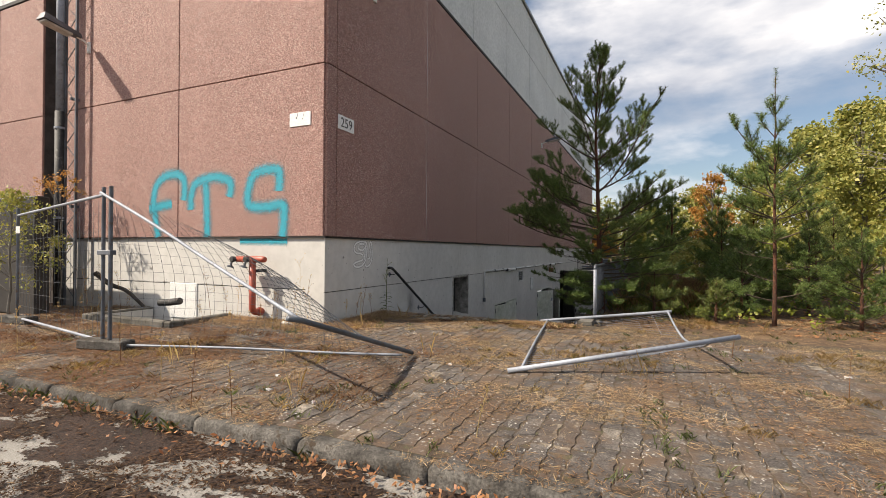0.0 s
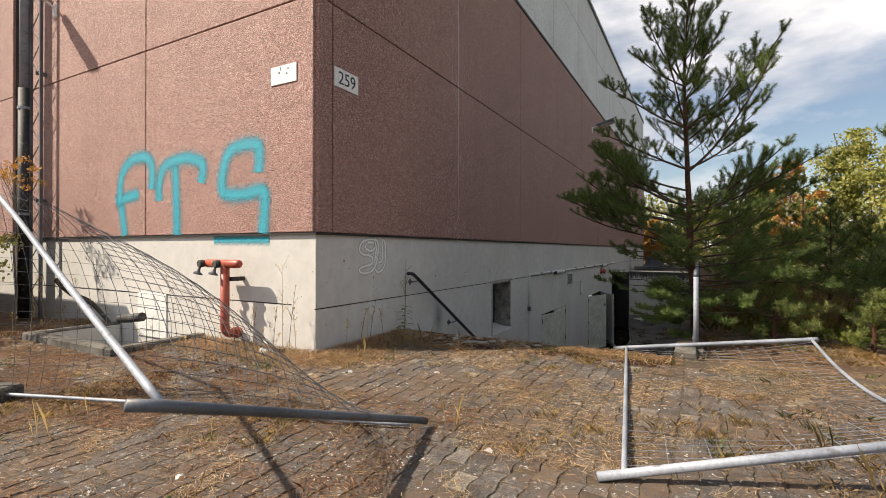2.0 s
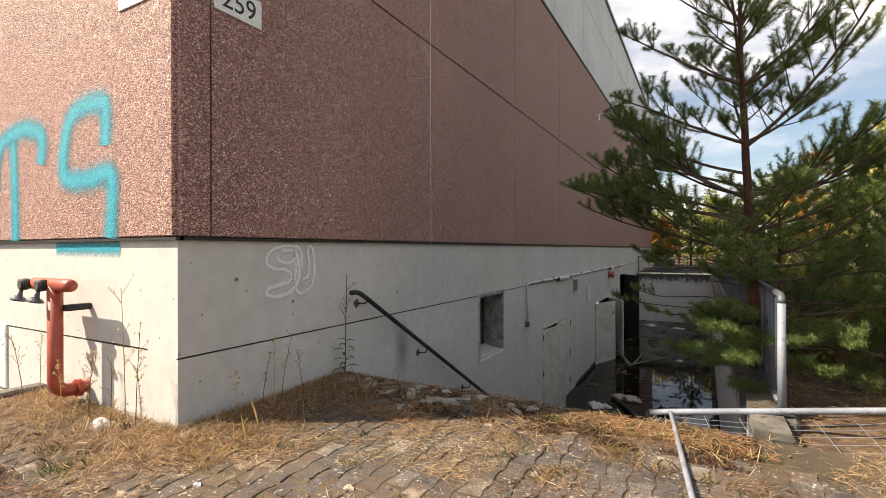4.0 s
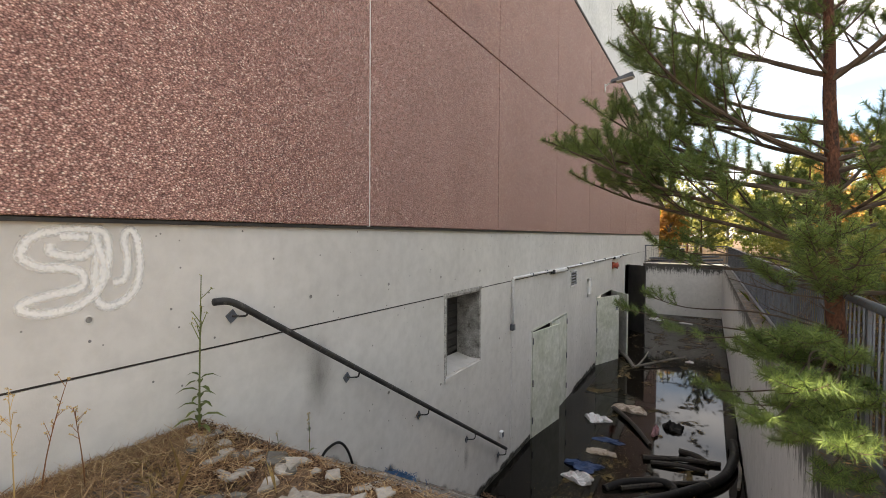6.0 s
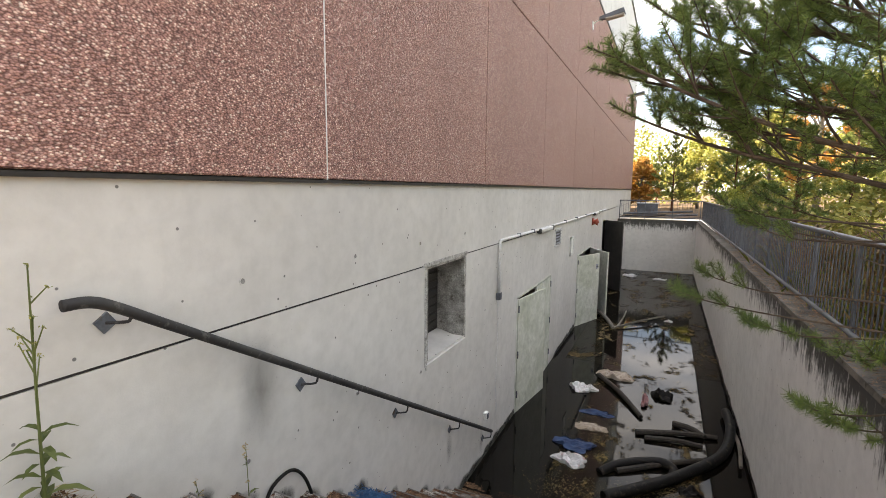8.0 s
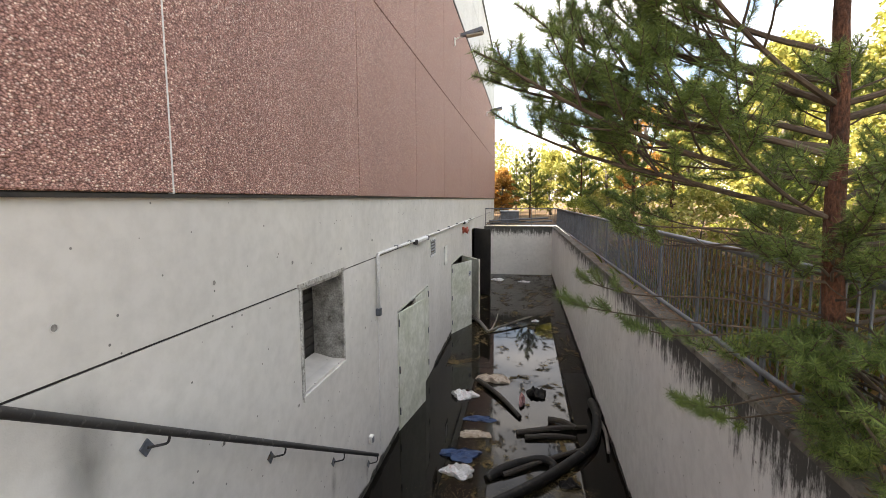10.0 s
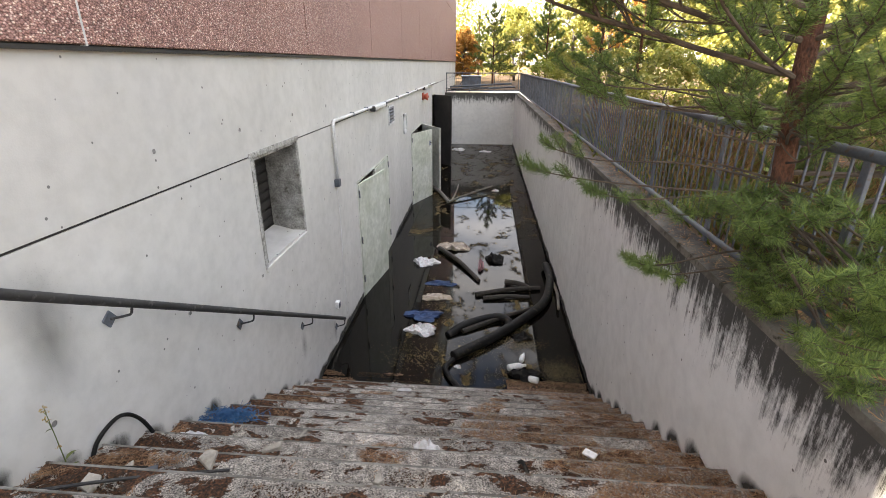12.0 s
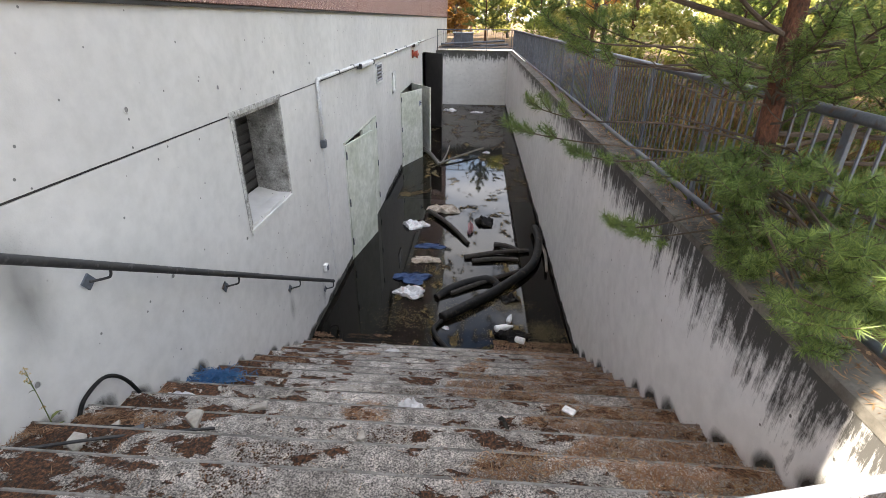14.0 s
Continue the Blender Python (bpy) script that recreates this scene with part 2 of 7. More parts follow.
def make_spray(name, colour, edge=0.35, cover=1.0, relief=False, low=0.43, high=0.62, most=0.93):
    """Sprayed paint: solid along the stroke's middle, grainy towards its edges."""
    m, n, l, b = mat(name, 0.6)
    b.inputs["Base Color"].default_value = (*colour, 1)
    uv = n.new("ShaderNodeUVMap")
    sep = n.new("ShaderNodeSeparateXYZ")
    l.new(uv.outputs[0], sep.inputs[0])
    a = n.new("ShaderNodeMath")
    a.operation, a.inputs[1].default_value = "SUBTRACT", 0.5
    l.new(sep.outputs["Y"], a.inputs[0])
    ab = n.new("ShaderNodeMath")
    ab.operation = "ABSOLUTE"
    l.new(a.outputs[0], ab.inputs[0])
    mr = n.new("ShaderNodeMapRange")
    mr.inputs["From Min"].default_value, mr.inputs["From Max"].default_value = edge * 0.5, 0.5
    mr.inputs["To Min"].default_value, mr.inputs["To Max"].default_value = 0.17 * cover, -0.26
    l.new(ab.outputs[0], mr.inputs["Value"])
    gr = noise_tex(n, l, coords(n, l), 62, 5, 0.8)
    su = n.new("ShaderNodeMath")
    su.operation = "ADD"
    l.new(mr.outputs[0], su.inputs[0])
    l.new(gr, su.inputs[1])
    st = n.new("ShaderNodeMapRange")
    st.inputs["From Min"].default_value, st.inputs["From Max"].default_value = low, high
    st.inputs["To Max"].default_value = most
    l.new(su.outputs[0], st.inputs["Value"])
    l.new(st.outputs[0], b.inputs["Alpha"])
    if relief:
        v = n.new("ShaderNodeTexVoronoi")
        v.inputs["Scale"].default_value = 88
        l.new(coords(n, l), v.inputs["Vector"])
        l.new(mix(n, l, 1.0, colour, ramp(n, l, v.outputs["Distance"], [(0.34, (1.1, 1.1, 1.1)), (0.72, (0.5, 0.5, 0.5))]), "MULTIPLY"), b.inputs["Base Color"])
        inv = n.new("ShaderNodeMath")
        inv.operation, inv.inputs[0].default_value = "SUBTRACT", 1.0
        l.new(v.outputs["Distance"], inv.inputs[1])
        bump(n, l, b, inv.outputs[0], 0.7, 0.008)
    return m


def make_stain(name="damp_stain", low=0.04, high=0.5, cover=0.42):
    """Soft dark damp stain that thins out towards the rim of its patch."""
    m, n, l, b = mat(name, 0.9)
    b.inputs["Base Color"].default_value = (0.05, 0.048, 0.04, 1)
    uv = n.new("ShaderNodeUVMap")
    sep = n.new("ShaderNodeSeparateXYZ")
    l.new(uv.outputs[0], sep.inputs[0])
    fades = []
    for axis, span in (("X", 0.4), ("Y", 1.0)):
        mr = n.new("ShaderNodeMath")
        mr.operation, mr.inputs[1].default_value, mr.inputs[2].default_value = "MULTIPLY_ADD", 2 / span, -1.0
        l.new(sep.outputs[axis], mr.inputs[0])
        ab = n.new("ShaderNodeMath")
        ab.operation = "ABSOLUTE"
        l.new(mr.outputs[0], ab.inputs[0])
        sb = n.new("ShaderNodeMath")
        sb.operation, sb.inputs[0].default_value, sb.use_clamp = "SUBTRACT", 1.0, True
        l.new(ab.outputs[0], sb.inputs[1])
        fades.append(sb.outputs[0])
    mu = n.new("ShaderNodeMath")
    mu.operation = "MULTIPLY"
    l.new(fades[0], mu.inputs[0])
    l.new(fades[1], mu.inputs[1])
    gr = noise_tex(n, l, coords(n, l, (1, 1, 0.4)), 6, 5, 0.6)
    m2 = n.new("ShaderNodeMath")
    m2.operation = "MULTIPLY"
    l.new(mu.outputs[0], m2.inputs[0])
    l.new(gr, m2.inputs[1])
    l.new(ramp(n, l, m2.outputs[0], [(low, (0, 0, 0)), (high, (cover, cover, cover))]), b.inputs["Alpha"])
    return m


def make_step():
    """Rough old step concrete: dark grain, pale lichen, brown moss cushions."""
    m, n, l, b = mat("weathered_step_concrete", 0.93)
    co = coords(n, l)
    grain, mid = noise_tex(n, l, co, 120, 4, 0.8), noise_tex(n, l, co, 14, 6, 0.7)
    col = ramp(n, l, noise_tex(n, l, co, 1.6, 5, 0.6), [(0.38, (0.27, 0.25, 0.228)), (0.62, (0.52, 0.488, 0.45))])
    col = mix(n, l, 1.0, col, ramp(n, l, grain, [(0.40, (0.20, 0.195, 0.19)), (0.5, (0.95, 0.94, 0.93)), (0.61, (1.9, 1.87, 1.8))]), "MULTIPLY")
    col = mix(n, l, 1.0, col, ramp(n, l, mid, [(0.36, (0.5, 0.49, 0.48)), (0.6, (1.15, 1.15, 1.15))]), "MULTIPLY")
    root = n.new("ShaderNodeTexVoronoi")
    root.feature, root.inputs["Scale"].default_value = "DISTANCE_TO_EDGE", 3.2
    l.new(coords(n, l, (1.0, 1.6, 1)), root.inputs["Vector"])
    patch_n = noise_tex(n, l, co, 2.4, 3)
    vein = mix(n, l, 1.0, ramp(n, l, root.outputs["Distance"], [(0.012, (1, 1, 1)), (0.03, (0, 0, 0))]), ramp(n, l, patch_n, [(0.52, (0, 0, 0)), (0.6, (0.7, 0.7, 0.7))]), "MULTIPLY")
    col = mix(n, l, vein, col, (0.42, 0.38, 0.33))
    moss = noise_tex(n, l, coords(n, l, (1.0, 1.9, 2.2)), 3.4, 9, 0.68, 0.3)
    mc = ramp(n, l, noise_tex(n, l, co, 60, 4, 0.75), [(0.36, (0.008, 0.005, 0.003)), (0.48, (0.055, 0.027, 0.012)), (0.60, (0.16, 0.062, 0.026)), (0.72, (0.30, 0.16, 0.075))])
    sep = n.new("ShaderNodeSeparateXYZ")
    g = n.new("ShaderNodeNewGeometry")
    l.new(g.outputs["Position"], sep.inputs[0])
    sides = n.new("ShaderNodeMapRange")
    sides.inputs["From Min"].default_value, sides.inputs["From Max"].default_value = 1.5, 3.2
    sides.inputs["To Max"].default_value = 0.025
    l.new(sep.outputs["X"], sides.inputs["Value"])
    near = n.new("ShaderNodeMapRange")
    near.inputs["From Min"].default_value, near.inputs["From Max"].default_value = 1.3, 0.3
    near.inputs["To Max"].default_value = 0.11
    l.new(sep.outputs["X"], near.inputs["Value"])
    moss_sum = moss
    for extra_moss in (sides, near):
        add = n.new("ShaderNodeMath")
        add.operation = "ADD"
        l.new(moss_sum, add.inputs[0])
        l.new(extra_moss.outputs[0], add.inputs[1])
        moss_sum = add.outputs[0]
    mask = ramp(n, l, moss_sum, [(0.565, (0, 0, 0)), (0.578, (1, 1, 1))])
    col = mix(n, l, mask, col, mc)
    l.new(col, b.inputs["Base Color"])
    hh = mix(n, l, 0.65, grain, mask, "ADD")
    bump(n, l, b, hh, 1.0, 0.018)
    return m


def make_scum():
    """Patchy floating scum, holes in it show the water."""
    m, n, l, b = mat("floating_scum", 0.8)
    co = coords(n, l)
    col = ramp(n, l, noise_tex(n, l, co, 3.2, 6, 0.7), [(0.35, (0.022, 0.015, 0.006)), (0.52, (0.065, 0.046, 0.018)), (0.66, (0.19, 0.14, 0.06))])
    l.new(mix(n, l, 1.0, col, ramp(n, l, noise_tex(n, l, co, 34, 5, 0.8), [(0.36, (0.25, 0.25, 0.25)), (0.64, (1.6, 1.6, 1.55))]), "MULTIPLY"), b.inputs["Base Color"])
    a = noise_tex(n, l, coords(n, l, (1.3, 0.7, 1)), 1.35, 9, 0.74, 0.3)
    b.inputs["Specular IOR Level"].default_value = 0.15
    l.new(ramp(n, l, a, [(0.53, (0, 0, 0)), (0.59, (0.9, 0.9, 0.9))]), b.inputs["Alpha"])
    return m


AGG = make_aggregate()
CONC = make_concrete("fair_faced_concrete", (0.52, 0.507, 0.48), (0.615, 0.60, 0.57))
CONC_E = make_concrete("stained_end_wall_concrete", (0.52, 0.51, 0.48), (0.62, 0.605, 0.57), 0.95, top=0.0, reach=0.95, wet=-0.20)
CONC_R = make_concrete("run_off_stained_concrete", (0.68, 0.675, 0.66), (0.78, 0.775, 0.76), 0.96, (0.026, 0.025, 0.022), top=0.06, reach=0.95, wet=-0.335)
REVEAL = speckled("grimy_window_concrete", (0.16, 0.15, 0.135), (0.46, 0.445, 0.41), (0.10, 0.09, 0.075), 4.5, 45, 0.92, 0, 0.7, 0.008, low=0.5, high=1.1)
MORTAR_RIM = speckled("rough_rim_mortar", (0.34, 0.33, 0.31), (0.58, 0.565, 0.53), (0.16, 0.15, 0.13), 9, 55, 0.92, 0, 0.8, 0.008, low=0.55, high=1.1)
HOLE_SHADE = speckled("hole_shade_concrete", (0.17, 0.165, 0.155), (0.30, 0.29, 0.275), None, 30, 90, 0.95, 0, 0.6)
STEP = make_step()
PALEST = speckled("pale_broken_stone", (0.26, 0.235, 0.20), (0.42, 0.39, 0.34), (0.22, 0.18, 0.14), 6, 50, 0.92, 0, 0.6, 0.006)
# separate edge tone that paints the light caught along the step noses
NOSE_LIGHT = speckled("pale_lit_concrete_edge", (0.12, 0.112, 0.10), (0.29, 0.275, 0.25), (0.055, 0.036, 0.022), 5, 60, 0.9, 0, 0.6, 0.004)
COPE = speckled("mossy_coping_concrete", (0.06, 0.055, 0.045), (0.19, 0.175, 0.15), (0.035, 0.03, 0.018), 3.0, 40, 0.92, 0, 0.6, 0.006)
KERB = speckled("mossy_kerb_stone", (0.030, 0.026, 0.022), (0.16, 0.148, 0.132), (0.045, 0.030, 0.018), 4.0, 55, 0.95, 0, 1.0, 0.010, low=0.4, high=1.35)
CLAD = speckled("white_fibre_cladding", (0.56, 0.57, 0.565), (0.66, 0.67, 0.66), None, 0.5, 12, 0.6, 0, 0.05)
DARK = speckled("dark_flashing", (0.025, 0.023, 0.022), (0.05, 0.045, 0.042), None, 2, 40, 0.6, 0.3, 0.1)
GALV = speckled("galvanised_steel", (0.24, 0.265, 0.31), (0.38, 0.41, 0.47), (0.18, 0.18, 0.19), 3, 60, 0.62, 0.2, 0.1, 0.002)
GREYP = speckled("grey_painted_steel", (0.075, 0.086, 0.10), (0.15, 0.167, 0.195), (0.10, 0.07, 0.05), 2, 60, 0.5, 0.2, 0.1, 0.002)
BLACKP = speckled("black_painted_pipe", (0.016, 0.015, 0.016), (0.036, 0.035, 0.034), (0.08, 0.076, 0.072), 3, 60, 0.68, 0.0, 0.2, 0.002)
REDP = speckled("weathered_red_paint", (0.36, 0.06, 0.035), (0.46, 0.10, 0.055), (0.20, 0.05, 0.03), 6, 50, 0.45, 0, 0.2, 0.002)
DOORP = speckled("pale_door_paint", (0.50, 0.53, 0.43), (0.70, 0.715, 0.645), (0.47, 0.50, 0.42), 2.0, 9, 0.55, 0, 0.15, 0.002, low=0.74, high=1.03)
# dark door and louvre paint, also the painted shade behind window and vent
DOORD_SHADE = speckled("dark_door_paint_and_shade", (0.03, 0.028, 0.026), (0.055, 0.05, 0.046), None, 2, 30, 0.6, 0, 0.1)
WHITEP = speckled("white_plastic", (0.84, 0.84, 0.82), (0.88, 0.88, 0.86), None, 4, 40, 0.5, 0, 0.1)
GREYPL = speckled("grey_plastic_conduit", (0.66, 0.66, 0.65), (0.78, 0.78, 0.77), (0.5, 0.49, 0.47), 3, 40, 0.5, 0, 0.1)
BLACKH = speckled("muddy_black_hose", (0.006, 0.006, 0.006), (0.013, 0.012, 0.011), (0.055, 0.047, 0.034), 5, 45, 0.6, 0, 0.5)
BLACKH.node_tree.nodes["Principled BSDF"].inputs["Specular IOR Level"].default_value = 0.22
WOODD = speckled("wet_dark_wood", (0.018, 0.015, 0.012), (0.055, 0.043, 0.032), None, 4, 60, 0.7, 0, 0.5, 0.006, scale=(6, 1, 6))
WOODL = speckled("rotten_light_wood", (0.36, 0.29, 0.22), (0.58, 0.50, 0.42), (0.20, 0.15, 0.10), 5, 50, 0.9, 0, 0.6, 0.01)
BARK = speckled("pine_bark", (0.065, 0.028, 0.017), (0.175, 0.07, 0.037), (0.04, 0.026, 0.02), 9, 75, 0.95, 0, 1.0, 0.03, scale=(1, 1, 0.4), low=0.35, high=1.3)
TWIG = speckled("pine_twig_bark", (0.06, 0.043, 0.03), (0.13, 0.095, 0.066), None, 6, 60, 0.9, 0, 0.4)
BARKG = speckled("grey_tree_bark", (0.10, 0.09, 0.075), (0.24, 0.22, 0.19), None, 4, 40, 0.9, 0, 0.6, 0.01, scale=(1, 1, 0.4))
NEEDLE = make_leaf("pine_needles", (0.05, 0.095, 0.028), (0.24, 0.33, 0.09))
NEEDLE_Y = make_leaf("pale_pine_needles", (0.11, 0.16, 0.045), (0.25, 0.28, 0.075))
LEAF_G = make_leaf("green_leaves", (0.14, 0.19, 0.03), (0.33, 0.36, 0.06))
LEAF_Y = make_leaf("yellow_green_leaves", (0.20, 0.235, 0.05), (0.42, 0.38, 0.11))
LEAF_O = make_leaf("orange_autumn_leaves", (0.38, 0.17, 0.04), (0.56, 0.32, 0.08))
LEAF_D = make_leaf("dry_fallen_leaves", (0.30, 0.11, 0.045), (0.50, 0.27, 0.14))
STRAW = make_leaf("dry_grass", (0.40, 0.27, 0.11), (0.66, 0.50, 0.25))
RUSTG = make_leaf("rusty_dead_weeds", (0.12, 0.055, 0.03), (0.30, 0.14, 0.06))
WEED = make_leaf("green_weeds", (0.08, 0.11, 0.03), (0.17, 0.20, 0.07))
NEEDLE_D = make_leaf("fallen_pine_needles", (0.15, 0.075, 0.038), (0.40, 0.25, 0.14))
MATTED = make_leaf("matted_floating_straw", (0.07, 0.055, 0.025), (0.30, 0.23, 0.11))
NEEDLE_R = make_leaf("red_brown_fallen_needles", (0.14, 0.07, 0.04), (0.46, 0.27, 0.16))
TAN = make_leaf("tan_stalk_litter", (0.34, 0.21, 0.11), (0.62, 0.46, 0.28))
PAVER = make_paver()
ROAD = make_road()
SOIL = make_litter_ground("soil_with_litter", ((0.07, 0.042, 0.026), (0.12, 0.075, 0.045), (0.20, 0.13, 0.075), (0.26, 0.18, 0.10)))
MOSS = make_leaf("dead_brown_moss", (0.035, 0.018, 0.010), (0.11, 0.055, 0.028), 0.9)
STAIN = make_stain()
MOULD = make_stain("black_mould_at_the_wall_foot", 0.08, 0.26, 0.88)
SAND = make_litter_ground("sandy_joint_fill", ((0.055, 0.043, 0.032), (0.09, 0.065, 0.045), (0.15, 0.105, 0.065), (0.10, 0.10, 0.05)), 1.9)
TEAL = make_spray("teal_spray_paint", (0.0, 0.44, 0.58), 0.12, 1.4, True, 0.30, 0.74)
CHALK = make_spray("white_spray_paint", (0.85, 0.85, 0.83), 0.15, 0.9, False, 0.22, 0.62, 0.9)
SCUM = make_scum()
BLUEC = speckled("faded_blue_cloth", (0.012, 0.028, 0.085), (0.035, 0.08, 0.19), None, 8, 60, 0.8, 0, 0.4, 0.01)
BLUEN = speckled("blue_plastic_netting", (0.02, 0.09, 0.22), (0.05, 0.17, 0.34), None, 8, 60, 0.7, 0, 0.2)
WHITEC = speckled("dirty_white_plastic_bag", (0.62, 0.62, 0.62), (0.78, 0.78, 0.78), (0.45, 0.30, 0.28), 9, 40, 0.5, 0, 0.4, 0.01)
PINKC = speckled("pink_cloth", (0.35, 0.16, 0.17), (0.50, 0.32, 0.32), None, 9, 50, 0.8, 0, 0.4, 0.01)
INK = speckled("black_sign_ink", (0.02, 0.02, 0.02), (0.04, 0.04, 0.04), None, 9, 50, 0.6)
LENS = speckled("dusty_lamp_diffuser", (0.45, 0.42, 0.36), (0.58, 0.55, 0.48), None, 9, 60, 0.35)
# near-black for dark joints, and for shade coloured into rooms and openings
MORTAR_SHADE = speckled("dark_joint_filler_and_shade", (0.05, 0.047, 0.044), (0.09, 0.085, 0.08), None, 5, 60, 0.9)
wm, wnn, wll, wb = mat("murky_water", 0.035)
wb.inputs["Base Color"].default_value = (0.006, 0.005, 0.0035, 1)
wb.inputs["IOR"].default_value, wb.inputs["Specular IOR Level"].default_value = 1.33, 0.28
bump(wnn, wll, wb, noise_tex(wnn, wll, coords(wnn, wll), 5, 3), 0.02, 0.01)
WATER = wm


# ---- building blocks ----
class Geo:
    """Vertices and faces gathered for one mesh."""

    def __init__(self):
        self.v, self.f, self.uv, self.mi = [], [], {}, []

    def add(self, verts, faces):
        o = len(self.v)
        self.v += [tuple(p) for p in verts]
        self.f += [tuple(i + o for i in f) for f in faces]
        return self

    def box(self, x0, x1, y0, y1, z0, z1, c=0.0, m=None):
        bm = bmesh.new()
        bmesh.ops.create_cube(bm, size=1)
        for v in bm.verts:
            v.co = Vector(((x0 + x1) / 2 + v.co.x * (x1 - x0), (y0 + y1) / 2 + v.co.y * (y1 - y0), (z0 + z1) / 2 + v.co.z * (z1 - z0)))
        if c:
            bmesh.ops.bevel(bm, geom=bm.edges[:], offset=c, segments=1, affect="EDGES", profile=0.5)
        bm.verts.ensure_lookup_table()
        co = [m @ v.co if m else v.co.copy() for v in bm.verts]
        self.add(co, [[v.index for v in f.verts] for f in bm.faces])
        bm.free()
        return self

    def tube(self, pts, r, n=8, caps=True):
        pts = [Vector(p) for p in pts]
        rr = r if isinstance(r, (list, tuple)) else [r] * len(pts)
        vs, fs, side = [], [], None
        for i, p in enumerate(pts):
            d = (pts[min(i + 1, len(pts) - 1)] - pts[max(i - 1, 0)]).normalized()
            if side is None:
                side = d.orthogonal().normalized()
            side = (side - d * side.dot(d))
            side = side.normalized() if side.length > 1e-6 else d.orthogonal().normalized()
            up = d.cross(side)
            vs += [p + (side * math.cos(a) + up * math.sin(a)) * rr[i] for a in (2 * math.pi * k / n for k in range(n))]
        for i in range(len(pts) - 1):
            for k in range(n):
                a, b = i * n + k, i * n + (k + 1) % n
                fs.append((a, b, b + n, a + n))
        if caps:
            fs.append(tuple(range(n - 1, -1, -1)))
            fs.append(tuple(len(vs) - n + k for k in range(n)))
        return self.add(vs, fs)

    def ribbon(self, pts, width, normal):
        """A flat stroke with UVs across it."""
        pts, nrm = [Vector(p) for p in pts], Vector(normal)
        o, length = len(self.v), 0
        for i, p in enumerate(pts):
            d = (pts[min(i + 1, len(pts) - 1)] - pts[max(i - 1, 0)]).normalized()
            s = nrm.cross(d).normalized() * width / 2
            self.v += [tuple(p + s), tuple(p - s)]
            self.uv[o + 2 * i], self.uv[o + 2 * i + 1] = (i * 0.1, 0.0), (i * 0.1, 1.0)
            if i:
                self.f.append((o + 2 * i - 2, o + 2 * i - 1, o + 2 * i + 1, o + 2 * i))
        return self

    def mesh(self, name, smooth=False):
        me = bpy.data.meshes.new(name)
        me.from_pydata(self.v, [], self.f)
        if self.uv:
            lay = me.uv_layers.new(name="UVMap")
            for lp in me.loops:
                lay.data[lp.index].uv = self.uv.get(lp.vertex_index, (0, 0))
        if smooth:
            me.polygons.foreach_set("use_smooth", [True] * len(me.polygons))
        me.update()
        return me


def flat_mesh(name, verts, faces):
    """A mesh from an n x 3 array of places and an m x k array of corners."""
    me = bpy.data.meshes.new(name)
    verts, faces = np.asarray(verts, np.float32), np.asarray(faces, np.int32)
    m, k = faces.shape
    me.vertices.add(len(verts))
    me.vertices.foreach_set("co", verts.ravel())
    me.loops.add(m * k)
    me.loops.foreach_set("vertex_index", faces.ravel())
    me.polygons.add(m)
    me.polygons.foreach_set("loop_start", np.arange(0, m * k, k, dtype=np.int32))
    me.update(calc_edges=True)
    return me


def put(name, data, material, label="", category="", group="", kind=""):
    """A top-level object of one mesh."""
    me = data.mesh(name) if isinstance(data, Geo) else data
    me.materials.append(material)
    return tagged(new(name, me), label, category, group, kind)


def thing(name, at, label, category, group="", kind=""):
    """An Empty at the base of a thing, to carry its parts."""
    ob = new(name)
    ob.location, ob.empty_display_size = at, 0.1
    return tagged(ob, label, category, group, kind)


def part(name, data, material, parent, label="", smooth=False, kind=""):
    me = data.mesh(name, smooth) if isinstance(data, Geo) else data
    me.materials.append(material)
    ob = new(name, me)
    ob.parent = parent
    if parent.type == "EMPTY":
        ob.matrix_parent_inverse = Matrix.Translation(-Vector(parent.location))
    return tagged(ob, label, kind=kind)


def arc(c, r, a0, a1, ax="xz", n=8):
    """Points on an arc in the plane named, degrees."""
    out = []
    for i in range(n + 1):
        a = radians(a0 + (a1 - a0) * i / n)
        p = list(c)
        p["xyz".index(ax[0])] += r * math.cos(a)
        p["xyz".index(ax[1])] += r * math.sin(a)
        out.append(tuple(p))
    return out


rng = np.random.default_rng(7)
PL = 1.506      # top of the concrete plinth
WL = -2.87      # water level
XR = 3.86       # inner face of the retaining wall
Y_TOP, TREAD, RISER, Z_TOP = 1.86, 0.328, 0.196, 0.055
Y_END, Y_FAR = 28.5, 37.6
BAY = 3.55


def paving_z(x, y):
    """The paving is nearly level and rises a little towards the building."""
    d = max(0.0, 1 - max(0.0, -y) / 2.2) if x < 5 else max(0.0, 1 - (x - 5) / 2) * max(0.0, 1 - max(0.0, -y) / 2.2)
    return 0.055 * d + 0.012 * noise.noise((x * 0.9, y * 0.9, 0.0))


# ---- ground, road, kerb ----
def sheet(name, rects, z, material, label):
    g = Geo()
    for x0, x1, y0, y1 in rects:
        g.add([(x0, y0, z), (x1, y0, z), (x1, y1, z), (x0, y1, z)], [(0, 1, 2, 3)])
    return put(name, g, material, label, "ground", kind="structure")


